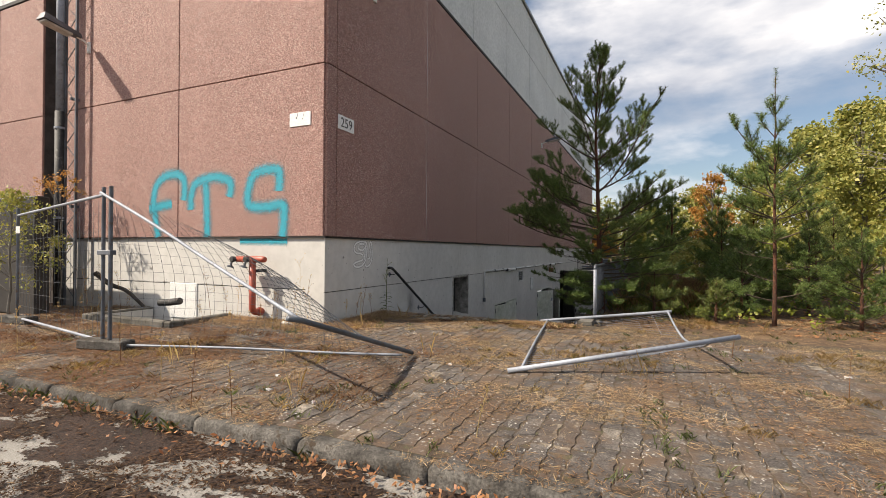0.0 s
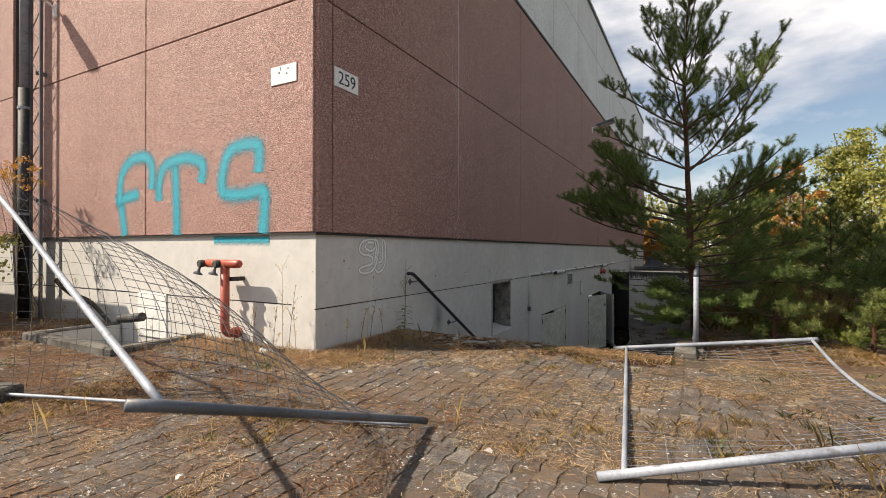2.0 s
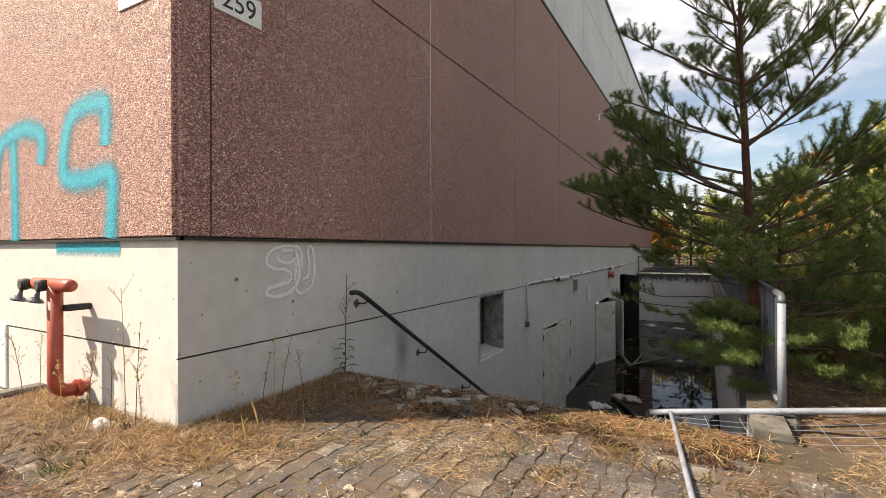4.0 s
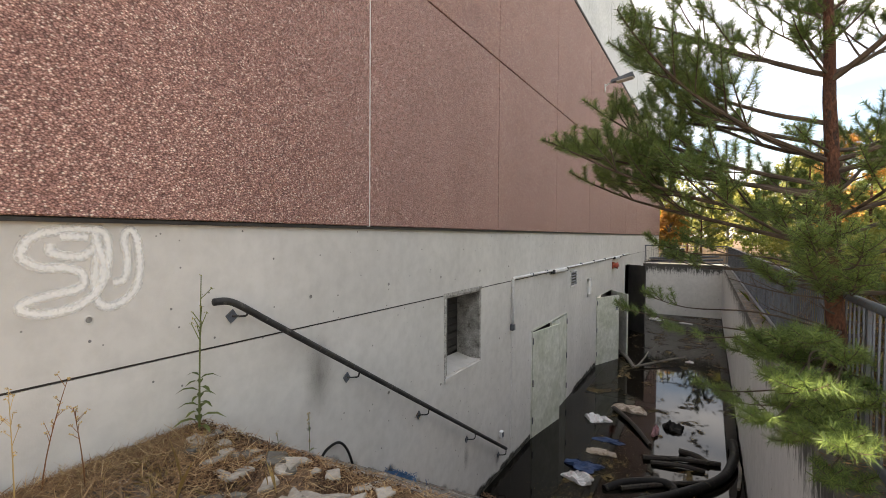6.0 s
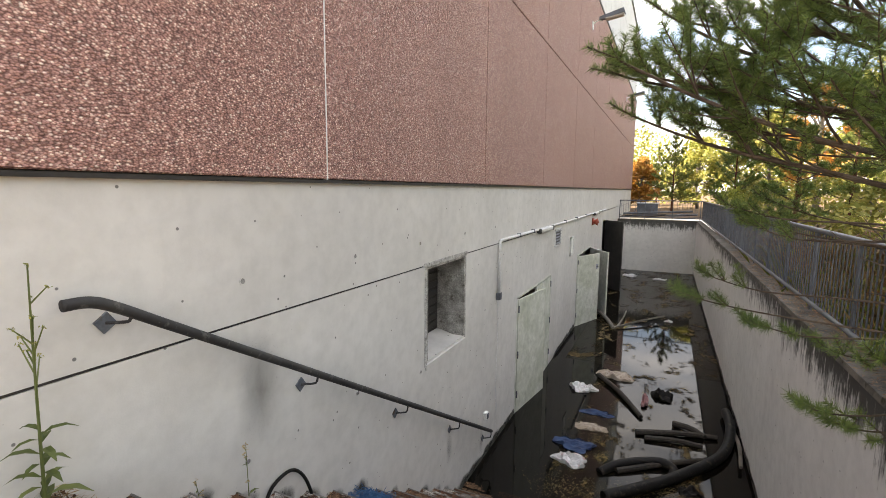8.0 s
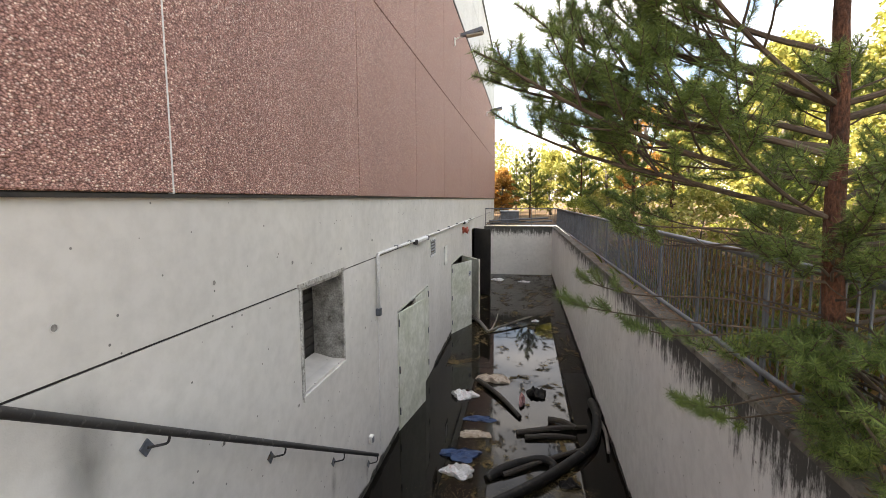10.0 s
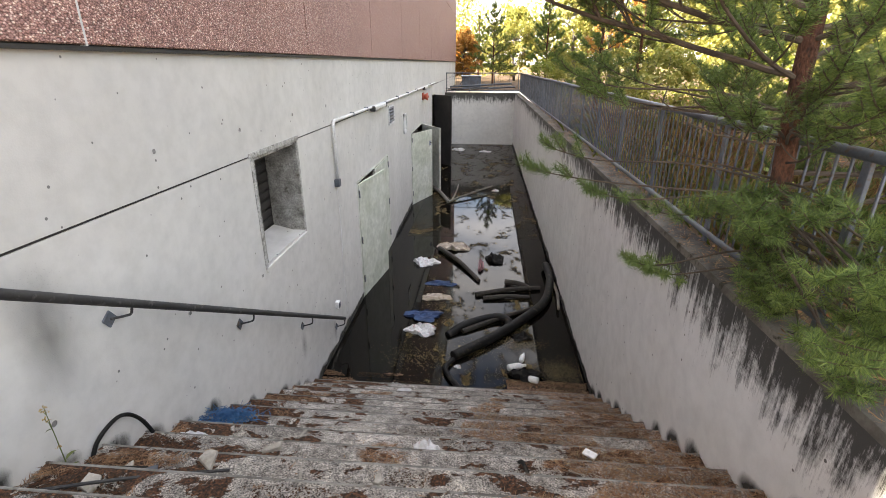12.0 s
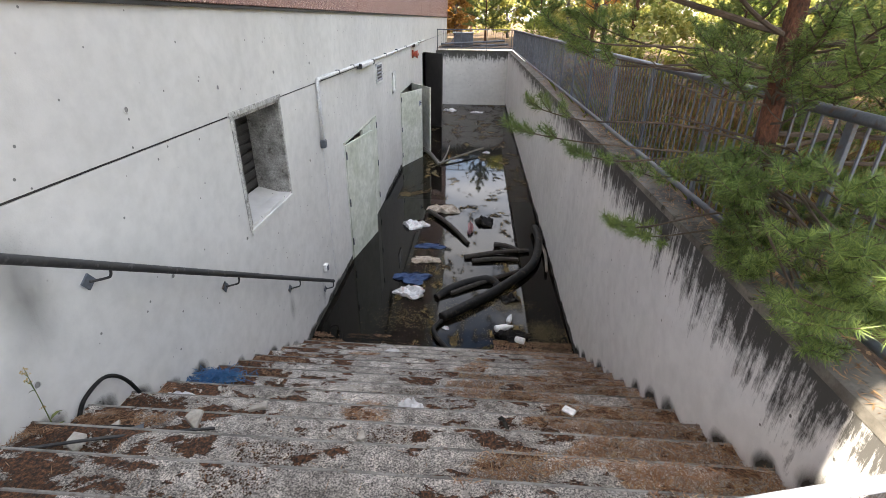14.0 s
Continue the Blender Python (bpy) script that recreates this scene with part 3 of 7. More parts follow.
RX = XR + 0.22
g = Geo()
for x0, x1, y0, y1 in ((-400, -30.2, -3.75, 400), (-30.2, -4.35, -3.75, 0.1), (-4.35, -2.15, -3.75, -1.15), (-2.15, 0, -3.75, 0.1), (-30.2, 0, Y_FAR - 0.1, 400), (0, RX, -3.75, Y_TOP + 0.05), (0, RX, Y_END + 0.22, 400), (RX, 400, -3.75, 400)):
    g.add([(x0, y0, -0.012), (x1, y0, -0.012), (x1, y1, -0.012), (x0, y1, -0.012)], [(0, 1, 2, 3)])
g.add([(-400, -3.75, -0.012), (400, -3.75, -0.012), (400, -3.75, -0.2), (-400, -3.75, -0.2)], [(3, 2, 1, 0)])
g.add([(-400, -400, -0.2), (400, -400, -0.2), (400, -3.75, -0.2), (-400, -3.75, -0.2)], [(0, 1, 2, 3)])
put("ground", g, SOIL, "bare brown soil strewn with dry grass and needles", "ground", kind="structure")
g = Geo()
for i in range(-8, 12):
    g.box(i * 4.5 - 2.4, i * 4.5 + 2.085, -11.9, -3.86, -0.2, -0.118 + 0.004 * (i % 3), 0.006)
put("road", g, ROAD, "old pale concrete road slabs overgrown with dark moss", "road", kind="structure")

def worn_stone(x0, x1, y0, y1, z0, z1):
    """A long kerb stone with a chipped, rounded front edge."""
    g, rows = Geo(), 26
    for k in range(rows):
        x = x0 + (x1 - x0) * k / (rows - 1)
        end = 0.012 if k in (0, rows - 1) else 0.0
        chip = 0.014 * max(0.0, noise.noise((x * 5.0, 1.0, 2.0))) + 0.006 * noise.noise((x * 17.0, 4.0, 2.0)) + end
        rough = [0.004 * noise.noise((x * 11.0, q * 3.0, 7.0)) for q in range(7)]
        g.v += [(x, y0, z0), (x, y0 + rough[0], z1 - 0.06 - chip), (x, y0 + 0.004 + rough[1] + chip * 0.5, z1 - 0.022 - chip), (x, y0 + 0.022 + chip, z1 - 0.004 - end + rough[2]),
                (x, (y0 + y1) / 2, z1 - end + rough[3]), (x, y1 - 0.012, z1 - end + rough[4]), (x, y1, z1 - 0.014 - end), (x, y1, z0)]
    for k in range(rows - 1):
        g.f += [(k * 8 + q, k * 8 + q + 1, k * 8 + q + 9, k * 8 + q + 8) for q in range(7)]
    g.f += [tuple(range(7, -1, -1)), tuple((rows - 1) * 8 + q for q in range(8))]
    return g


kerb_row = thing("kerb", (4, -3.74, -0.2), "low grey kerb of mossy concrete stones along the road", "kerb", kind="structure")
for i in range(-14, 16):
    x0 = 4.78 + i * 1.0
    dz, dy = rng.uniform(-0.008, 0.008), rng.uniform(-0.012, 0.012)
    part("kerb_stone", worn_stone(x0 + 0.003, x0 + 0.997, -3.86 + dy, -3.70 + dy, -0.3, dz), KERB, kerb_row, smooth=True)

# bed of sand under the paving blocks
g = Geo()
NX, NY = 44, 30
xs, ys = np.linspace(-4.3, 9.4, NX), np.linspace(-3.72, Y_TOP, NY)
vs = [(x, y, paving_z(x, y) - 0.005) for y in ys for x in xs]
fs = [(j * NX + i, j * NX + i + 1, (j + 1) * NX + i + 1, (j + 1) * NX + i) for j in range(NY - 1) for i in range(NX - 1)
      if not (xs[i] < -2.0 and ys[j + 1] > -1.2) and not (xs[i + 1] < 0.15 and ys[j + 1] > -0.02)]
g.add(vs, fs)
put("pavement_bed", g, SAND, "sandy moss-filled bed between old paving blocks", "pavement", kind="structure")

# ---- building ----
wall_long = thing("wall_east", (0, 18, PL), "long brown washed-aggregate facade over a grey concrete plinth", "wall", kind="structure")
g = Geo()
WIN = (5.58, 6.72, -0.56, 0.57)
D1 = (9.35, 12.15, -0.60)
D2 = (15.9, 18.7, -0.60)
D3 = (21.9, 23.0, 0.16)
ZB = -4.2
segs = [(0.0, WIN[0], ZB, PL), (WIN[0], WIN[1], ZB, WIN[2]), (WIN[0], WIN[1], WIN[3], PL), (WIN[1], D1[0], ZB, PL), (D1[0], D1[1], D1[2], PL), (D1[1], D2[0], ZB, PL),
        (D2[0], D2[1], D2[2], PL), (D2[1], D3[0], ZB, PL), (D3[0], D3[1], D3[2], PL), (D3[1], Y_FAR, ZB, PL)]
for y0, y1, z0, z1 in segs:
    if z0 < 0.585 < z1 and y1 - y0 > 0.01:
        g.box(-0.4, 0, y0, y1, z0, 0.577)
        g.box(-0.4, 0, y0, y1, 0.593, z1)
        g.box(-0.4, -0.012, y0, y1, 0.577, 0.593)
    elif z1 == PL and z0 == WIN[3]:
        g.box(-0.4, 0, y0, y1, z0, 0.577)
        g.box(-0.4, 0, y0, y1, 0.593, z1)
        g.box(-0.4, -0.012, y0, y1, 0.577, 0.593)
    else:
        g.box(-0.4, 0, y0, y1, z0, z1)
part("plinth", g, CONC, wall_long, "smooth pale grey fair-faced concrete")
for y0, y1 in ((0.0, WIN[0] - 0.08), (WIN[1] + 0.06, Y_FAR)):
    part("joint", Geo().box(-0.02, -0.003, y0, y1, 0.580, 0.590), DARK, wall_long)
part("rim", Geo().box(-0.03, 0.034, 0.0, Y_FAR, PL - 0.004, PL + 0.02), DARK, wall_long, "thin dark shadow gap profile")
part("backing", Geo().box(-0.35, -0.012, 0.3, Y_FAR, PL, 7.6), MORTAR_SHADE, wall_long)
y_joints = [0.27] + [0.27 + BAY * k for k in range(1, 11)] + [Y_FAR]
y_starts = [0.0] + y_joints[:-1]
for y0, y1 in zip(y_starts, y_joints):
    for z0, z1 in ((PL + 0.02, 4.44), (4.44, 7.58)):
        part("facade_panel", Geo().box(-0.15, 0.03, y0 + 0.008, y1 - 0.008, z0 + 0.008, z1 - 0.008, 0.008), AGG, wall_long)
for k in range(11):
    for z0, z1 in ((7.66, 9.95), (9.95, 11.7)):
        part("cladding_sheet", Geo().box(-0.15, -0.02, 0.02 + k * BAY + 0.012, min(0.02 + (k + 1) * BAY, Y_FAR) - 0.012, z0 + 0.01, z1 - 0.01, 0.006), CLAD, wall_long, "plain off-white cladding sheet")
part("joint_sealant", Geo().box(-0.012, 0.024, 3.812, 3.828, PL + 0.02, 7.58), GREYPL, wall_long, "pale grey joint sealant")
part("flashing", Geo().box(-0.1, 0.05, 0, Y_FAR, 7.58, 7.66, 0.01), DARK, wall_long, "dark metal flashing strip")
part("roof_edge", Geo().box(-0.3, 0.06, -0.06, Y_FAR, 11.7, 11.82, 0.015), GALV, wall_long, "metal roof edge")

wall_front = thing("wall_south", (-8, 0, PL), "sunlit brown washed-aggregate facade over a pale concrete plinth", "wall", kind="structure")
g = Geo()
for x0, x1 in ((-30, -8.26), (-7.64, -0.4)):
    g.box(x0, x1, 0, 0.4, -0.3, 0.612)
    g.box(x0, x1, 0, 0.4, 0.628, PL)
    g.box(x0, x1, 0.012, 0.4, 0.612, 0.628)
g.box(-0.4, 0.0, -0.0, 0.0005, -0.3, -0.29)
part("plinth", g, CONC, wall_front, "smooth pale grey fair-faced concrete")
part("joint", Geo().box(-7.64, 0.0, 0.003, 0.02, 0.612, 0.628), DARK, wall_front)
part("rim", Geo().box(-30, 0.034, -0.034, 0.03, PL - 0.004, PL + 0.02), DARK, wall_front, "thin dark shadow gap profile")
part("backing", Geo().box(-30, -8.26, 0.012, 0.3, PL, 7.4).box(-7.64, -0.02, 0.012, 0.3, PL, 7.4), MORTAR_SHADE, wall_front)
part("recess", Geo().box(-8.25, -7.65, 0.28, 0.44, -0.3, 11.7), AGG, wall_front, "deep shaded slot between two facade bays")
x_edges = [(-0.01, -3.55), (-3.55, -7.64), (-8.26, -10.2), (-10.2, -13.75), (-13.75, -17.3), (-17.3, -30)]
for x1, x0 in x_edges:
    for z0, z1 in ((PL + 0.02, 4.44), (4.44, 7.34)):
        part("facade_panel", Geo().box(x0 + 0.008, x1 - 0.008, -0.03, 0.46, z0 + 0.008, z1 - 0.008, 0.008), AGG, wall_front)
    part("cladding_sheet", Geo().box(x0 + 0.01, x1 - 0.01, 0.02, 0.15, 7.44, 11.7, 0.006), CLAD, wall_front, "plain off-white cladding sheet")
part("flashing", Geo().box(-30, 0.05, -0.05, 0.1, 7.34, 7.44, 0.01), DARK, wall_front, "dark metal flashing strip")
put("roof", Geo().box(-30, -0.25, 0.2, Y_FAR, 11.3, 11.6), DARK, "flat dark roof behind the parapet", "roof", kind="structure")
put("wall_north", Geo().box(-30, -0.4, Y_FAR - 0.3, Y_FAR, -0.3, 11.7), AGG, "brown aggregate end wall", "wall", kind="structure")
put("wall_west", Geo().box(-30.3, -30, 0, Y_FAR, -0.3, 11.7), AGG, "brown aggregate side wall", "wall", kind="structure")
put("basement_floor", Geo().box(-6, 0.0, 0.4, Y_FAR, -4.4, -4.2), CONC, "dark basement floor", "floor", kind="structure")
# basement wall and ceiling have the room's shade put into their colour
put("basement_wall", Geo().box(-6.2, -6, 0.4, Y_FAR, -4.2, PL), MORTAR_SHADE, "basement wall coloured near-black as an unlit room", "wall", kind="structure")
put("basement_ceiling", Geo().box(-6, -0.4, 0.4, Y_FAR, 1.2, 1.4), MORTAR_SHADE, "basement ceiling coloured near-black as an unlit room", "ceiling", kind="structure")

# ---- stairwell ----
def slope_top(y):
    return 0.115 - 0.19 * (y - 2.2) / (Y_END - 2.2)


wall_r = thing("retaining_wall_east", (XR + 0.1, 15, -3), "long grey concrete retaining wall streaked with black run-off", "wall", kind="structure")
g = Geo()
g.add([(XR, 1.86, ZB), (RX, 1.86, ZB), (RX, Y_END, ZB), (XR, Y_END, ZB), (XR, 1.86, slope_top(1.9) - 0.05), (RX, 1.86, slope_top(1.9) - 0.05), (RX, Y_END, slope_top(Y_END) - 0.05), (XR, Y_END, slope_top(Y_END) - 0.05)],
      [(0, 1, 2, 3), (4, 7, 6, 5), (0, 4, 5, 1), (1, 5, 6, 2), (2, 6, 7, 3), (3, 7, 4, 0)])
part("body", g, CONC_R, wall_r)
g = Geo()
y = 1.86
while y < Y_END:
    y1 = min(y + 2.6, Y_END + 0.2)
    g.add([(XR - 0.012, y + 0.004, slope_top(y) - 0.05), (RX + 0.02, y + 0.004, slope_top(y) - 0.05), (RX + 0.02, y1 - 0.004, slope_top(y1) - 0.05), (XR - 0.012, y1 - 0.004, slope_top(y1) - 0.05),
           (XR - 0.005, y + 0.004, slope_top(y)), (RX, y + 0.004, slope_top(y)), (RX, y1 - 0.004, slope_top(y1)), (XR - 0.005, y1 - 0.004, slope_top(y1))],
          [(0, 3, 2, 1), (4, 5, 6, 7), (0, 1, 5, 4), (1, 2, 6, 5), (2, 3, 7, 6), (3, 0, 4, 7)])
    y = y1
part("coping", g, COPE, wall_r, "dark mossy concrete coping")
wall_e = thing("retaining_wall_north", (2, Y_END, -3), "grey concrete end wall of the stairwell with dark run-off streaks", "wall", kind="structure")
part("body", Geo().box(0, RX, Y_END, Y_END + 0.22, ZB, -0.128), CONC_E, wall_e)
part("coping", Geo().box(0, RX + 0.02, Y_END - 0.02, Y_END + 0.24, -0.128, -0.078, 0.008), COPE, wall_e, "dark mossy concrete coping")
put("stairwell_floor", Geo().box(0, XR, 1.9, Y_END, -4.4, ZB), CONC, "flooded concrete floor", "floor", kind="structure")
put("water", Geo().add([(0.0, 6.3, WL), (XR, 6.3, WL), (XR, Y_END, WL), (0.0, Y_END, WL)], [(0, 1, 2, 3)]), WATER, "dark still murky flood water reflecting the sky", "water", kind="structure")

stairs = thing("stairs", (1.9, Y_TOP, -3), "wide worn concrete stairs covered with moss and needles, leading into water", "stairs", kind="structure")
for i in range(19):
    y0, z1 = Y_TOP + (i - 1) * TREAD, Z_TOP - i * RISER
    yb = Y_TOP - 0.45 if i == 0 else y0 - 0.03
    tilt = pose(0, 0, rng.uniform(-0.004, 0.004))
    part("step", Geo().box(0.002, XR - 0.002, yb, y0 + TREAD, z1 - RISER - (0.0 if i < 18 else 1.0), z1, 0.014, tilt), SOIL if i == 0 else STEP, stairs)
    # added strip imitates the thin line of light on the nose
    part("lit_edge", Geo().box(0.004, XR - 0.004, y0 + TREAD - 0.012, y0 + TREAD + 0.004, z1 - 0.035, z1 + 0.0025, 0.005, tilt), NOSE_LIGHT, stairs, "pale step edge strip coloured as the lit nose line")
put("stairs_base", Geo().add([(0, Y_TOP - 0.3, Z_TOP - 0.3), (XR, Y_TOP - 0.3, Z_TOP - 0.3), (XR, Y_TOP + 5.8, -4.2), (0, Y_TOP + 5.8, -4.2), (0, Y_TOP - 0.3, -4.2), (XR, Y_TOP - 0.3, -4.2)],
                             [(0, 1, 2, 3), (0, 4, 5, 1), (0, 3, 4), (1, 5, 2), (4, 3, 2, 5)]), CONC, "concrete body under the stairs", "stairs", kind="structure")

# ---- signs and spray paint on the walls ----
def letters(name, text, m, size, material, parent):
    cu = bpy.data.curves.new(name, "FONT")
    cu.body, cu.size, cu.extrude, cu.align_x, cu.align_y = text, size, 0.002, "CENTER", "CENTER"
    tmp = bpy.data.objects.new(name, cu)
    scene.collection.objects.link(tmp)
    me = bpy.data.meshes.new_from_object(tmp.evaluated_get(bpy.context.evaluated_depsgraph_get()))
    bpy.data.objects.remove(tmp)
    me.transform(m)
    return part(name, me, material, parent)


plate = thing("house_number_sign", (0.03, 0.53, 3.54), "white rectangular sign with black number 259 on the brown wall", "sign")
part("plate", Geo().box(0.03, 0.042, 0.29, 0.765, 3.41, 3.66, 0.004), WHITEP, plate)
letters("number", "259", pose(0.043, 0.53, 3.53, 90, 0, 90), 0.235, INK, plate)
plate = thing("faded_sign", (-0.51, -0.03, 3.54), "white sign bleached by the sun, its writing almost gone", "sign")
part("plate", Geo().box(-0.74, -0.285, -0.042, -0.03, 3.42, 3.655, 0.004), WHITEP, plate)
for x, z, w, h in ((-0.60, 3.55, 0.03, 0.03), (-0.57, 3.59, 0.015, 0.05), (-0.47, 3.53, 0.03, 0.02), (-0.44, 3.59, 0.02, 0.02)):
    part("faded_mark", Geo().box(x, x + w, -0.0445, -0.042, z, z + h), GREYP, plate)


def smooth_path(pts, n=6):
    """A rounded path through the points."""
    p = [Vector(q) for q in pts]
    out = []
    for i in range(len(p) - 1):
        a, b, c, d = p[max(i - 1, 0)], p[i], p[i + 1], p[min(i + 2, len(p) - 1)]
        for k in range(n):
            t = k / n
            out.append(0.5 * (2 * b + (c - a) * t + (2 * a - 5 * b + 4 * c - d) * t * t + (3 * b - a - 3 * c + d) * t ** 3))
    return out + [p[-1]]


def lifted(pts, normal):
    """Later points of a stroke lie a hair above earlier ones, as paint does."""
    return [Vector(p) + Vector(normal) * 0.00006 * k for k, p in enumerate(pts)]


def strokes(name, lines, width, place, normal, material, label):
    first = place(*lines[0][0], 0)
    t = thing(name, first, label, "graffiti")
    for k, ln in enumerate(lines):
        part("stroke", Geo().ribbon(lifted(smooth_path([place(a, b, 0.0005 * k) for a, b in ln], 7), normal), width, normal), material, t)
    return t


front = lambda x, z, k: (x, (-0.0345 if z > PL - 0.02 else -0.0045) - k, z)
strokes("graffiti_tag", [
    [(-4.12, 1.54), (-4.2, 1.9), (-4.27, 2.2), (-4.2, 2.55), (-3.95, 2.74), (-3.65, 2.78), (-3.42, 2.70), (-3.36, 2.50), (-3.38, 2.25)],
    [(-4.40, 2.11), (-4.05, 2.16), (-3.72, 2.20)],
    [(-2.73, 1.53), (-2.74, 2.0), (-2.78, 2.58)],
    [(-3.18, 2.06), (-3.17, 2.35), (-3.02, 2.58), (-2.6, 2.66), (-2.3, 2.62), (-2.12, 2.52), (-2.16, 2.27)],
    [(-0.97, 2.33), (-0.96, 2.55), (-1.0, 2.70), (-1.3, 2.72), (-1.56, 2.64), (-1.68, 2.4), (-1.70, 2.15), (-1.55, 2.07), (-1.2, 2.06), (-0.88, 2.08), (-0.86, 1.8), (-0.89, 1.53)]], 0.33, front, (0, -1, 0), TEAL, "turquoise sprayed letters on the brown wall")
strokes("graffiti_bar", [[(-0.80, 1.445), (-1.3, 1.45), (-1.92, 1.455)]], 0.19, front, (0, -1, 0), TEAL, "turquoise sprayed bar under the letters on the plinth")
side = lambda y, z, k: (0.004 + k, y, z)
strokes("graffiti_outline", [
    [(1.24, 1.46), (1.05, 1.46), (0.90, 1.42), (0.84, 1.32), (0.92, 1.25), (1.04, 1.24), (1.13, 1.20), (1.12, 1.12), (0.98, 1.09), (0.86, 1.06), (0.84, 1.02), (0.95, 0.985), (1.12, 1.02), (1.22, 1.12), (1.24, 1.25), (1.20, 1.40)],
    [(1.02, 1.42), (1.16, 1.42)], [(0.98, 1.38), (0.98, 1.33), (1.12, 1.30), (1.2, 1.36)],
    [(1.20, 1.45), (1.205, 1.30), (1.19, 1.12), (1.23, 1.0), (1.33, 1.0), (1.42, 1.08), (1.45, 1.2), (1.44, 1.38), (1.40, 1.46), (1.36, 1.42), (1.375, 1.28), (1.36, 1.16), (1.29, 1.13)],
    [(1.255, 1.16), (1.27, 1.30), (1.255, 1.43), (1.20, 1.46)]], 0.066, side, (1, 0, 0), CHALK, "white sprayed outline letters on grey concrete")

# round tie holes in the concrete: flat discs, the holes' shade painted in
for y, z in ((0.52, 1.17), (1.16, 0.92), (2.97, 0.86), (4.2, 0.87), (5.42, 0.86), (6.7, 0.87), (4.21, -0.40), (2.95, -0.38), (5.44, -0.64), (7.55, -0.39), (7.95, 0.87)):
    hole = thing("tie_hole", (0, y, z), "small round dark formwork hole in grey concrete", "tie hole", "formwork holes", kind="structure")
    g = Geo().tube([(0.001, y, z), (0.003, y, z)], 0.019, 12)
    part("shade_disc", g, HOLE_SHADE, hole)
    part("ring", Geo().tube([(0.0025, y + 0.022 * math.cos(a), z + 0.022 * math.sin(a)) for a in np.linspace(0, 6.2832, 13)], 0.004, 5, False), CONC, hole)

# ---- window, doors and fittings of the basement wall ----
win = thing("window_1", (-0.2, 6.15, WIN[2]), "empty square basement window with a pale concrete reveal and dark louvres", "window", kind="structure")
y0, y1, z0, z1 = WIN
part("reveal", Geo().box(-0.4, 0.004, y0 - 0.0, y0 + 0.03, z0, z1).box(-0.4, 0.004, y1 - 0.03, y1, z0, z1).box(-0.4, 0.004, y0, y1, z1 - 0.03, z1), REVEAL, win)
part("window_sill", Geo().add([(-0.4, y0, z0 + 0.06), (0.02, y0 - 0.03, z0 - 0.04), (0.02, y1 + 0.02, z0 - 0.04), (-0.4, y1, z0 + 0.06), (-0.4, y0, z0 - 0.1), (0.02, y0 - 0.03, z0 - 0.1), (0.02, y1 + 0.02, z0 - 0.1), (-0.4, y1, z0 - 0.1)],
                              [(0, 1, 2, 3), (1, 5, 6, 2), (0, 4, 5, 1), (3, 2, 6, 7), (4, 7, 6, 5), (0, 3, 7, 4)]), CONC, win, "sloping rough mortar sill")
part("frame", Geo().box(0.0, 0.012, y0 - 0.05, y0, z0 - 0.06, z1 + 0.04, 0.003).box(0.0, 0.012, y1, y1 + 0.03, z0 - 0.03, z1 + 0.05, 0.003).box(0.0, 0.016, y0 - 0.07, y1 + 0.05, z1, z1 + 0.05, 0.003), MORTAR_RIM, win, "rough mortar rim")
# dark sheet added for the shade of the room behind the louvres
part("backing", Geo().box(-0.46, -0.44, y0 - 0.1, y1 + 0.1, z0 - 0.1, z1 + 0.1), DOORD_SHADE, win)
for k in range(9):
    zz = z0 + 0.10 + k * 0.115
    part("louvre", Geo().box(-0.42, -0.40, y0, y1, zz, zz + 0.075, 0.004), DOORD_SHADE, win)


def leaf_door(parent, hinge, length, angle, z0, z1, swing, material, name="door_leaf", lock=0.0):
    """A steel leaf on its hinge; swing 1: hinged at the near end, -1: at the far end."""
    a = radians(angle)
    m = Matrix.Translation((hinge[0], hinge[1], 0)) @ Matrix.Rotation(-a if swing > 0 else a, 4, "Z")
    ys = (0.0, length) if swing > 0 else (-length, 0.0)
    ob = part(name, Geo().box(-0.045, 0.0, ys[0], ys[1], z0, z1, 0.004, m), material, parent, "sheet steel leaf standing ajar")
    g = Geo()
    for e in (ys[0], ys[1]):
        s = 1 if e == ys[0] else -1
        g.box(0.0, 0.004, min(e, e + s * 0.03), max(e, e + s * 0.03), z0, z1, 0.0, m)
    part("edge_strip", g, material, ob)
    hy = 0.0
    for zz in (z1 - 0.25, z1 - 1.15, z1 - 1.95):
        part("hinge", Geo().tube([m @ Vector((0.012, hy, zz)), m @ Vector((0.012, hy, zz + 0.14))], 0.014, 8), GREYP, ob)
    if lock:
        ly = ys[1] - 0.14 if swing > 0 else ys[0] + 0.14
        part("lock_plate", Geo().box(0.0, 0.008, ly - 0.08, ly + 0.06, z1 - lock - 0.09, z1 - lock + 0.06, 0.003, m), GALV, ob)
        part("handle", Geo().tube([m @ Vector((0.008, ly, z1 - lock)), m @ Vector((0.05, ly, z1 - lock)), m @ Vector((0.05, ly - 0.1, z1 - lock))], 0.011, 8), BLACKP, ob, "black lever handle")
    return ob


d1 = thing("door_1", (0, 10.7, -3.2), "pale green-white steel double door, one leaf ajar, standing in water", "door", kind="structure")
leaf_door(d1, (0.015, D1[0] + 0.02), 1.38, 8.5, -4.1, D1[2] - 0.02, 1, DOORP)
leaf_door(d1, (0.0, D1[1] - 0.02), 1.38, 0.6, -4.1, D1[2] - 0.02, -1, DOORP)
d2 = thing("door_2", (0, 17.3, -3.2), "pale green-white steel double door with both leaves swung out", "door", kind="structure")
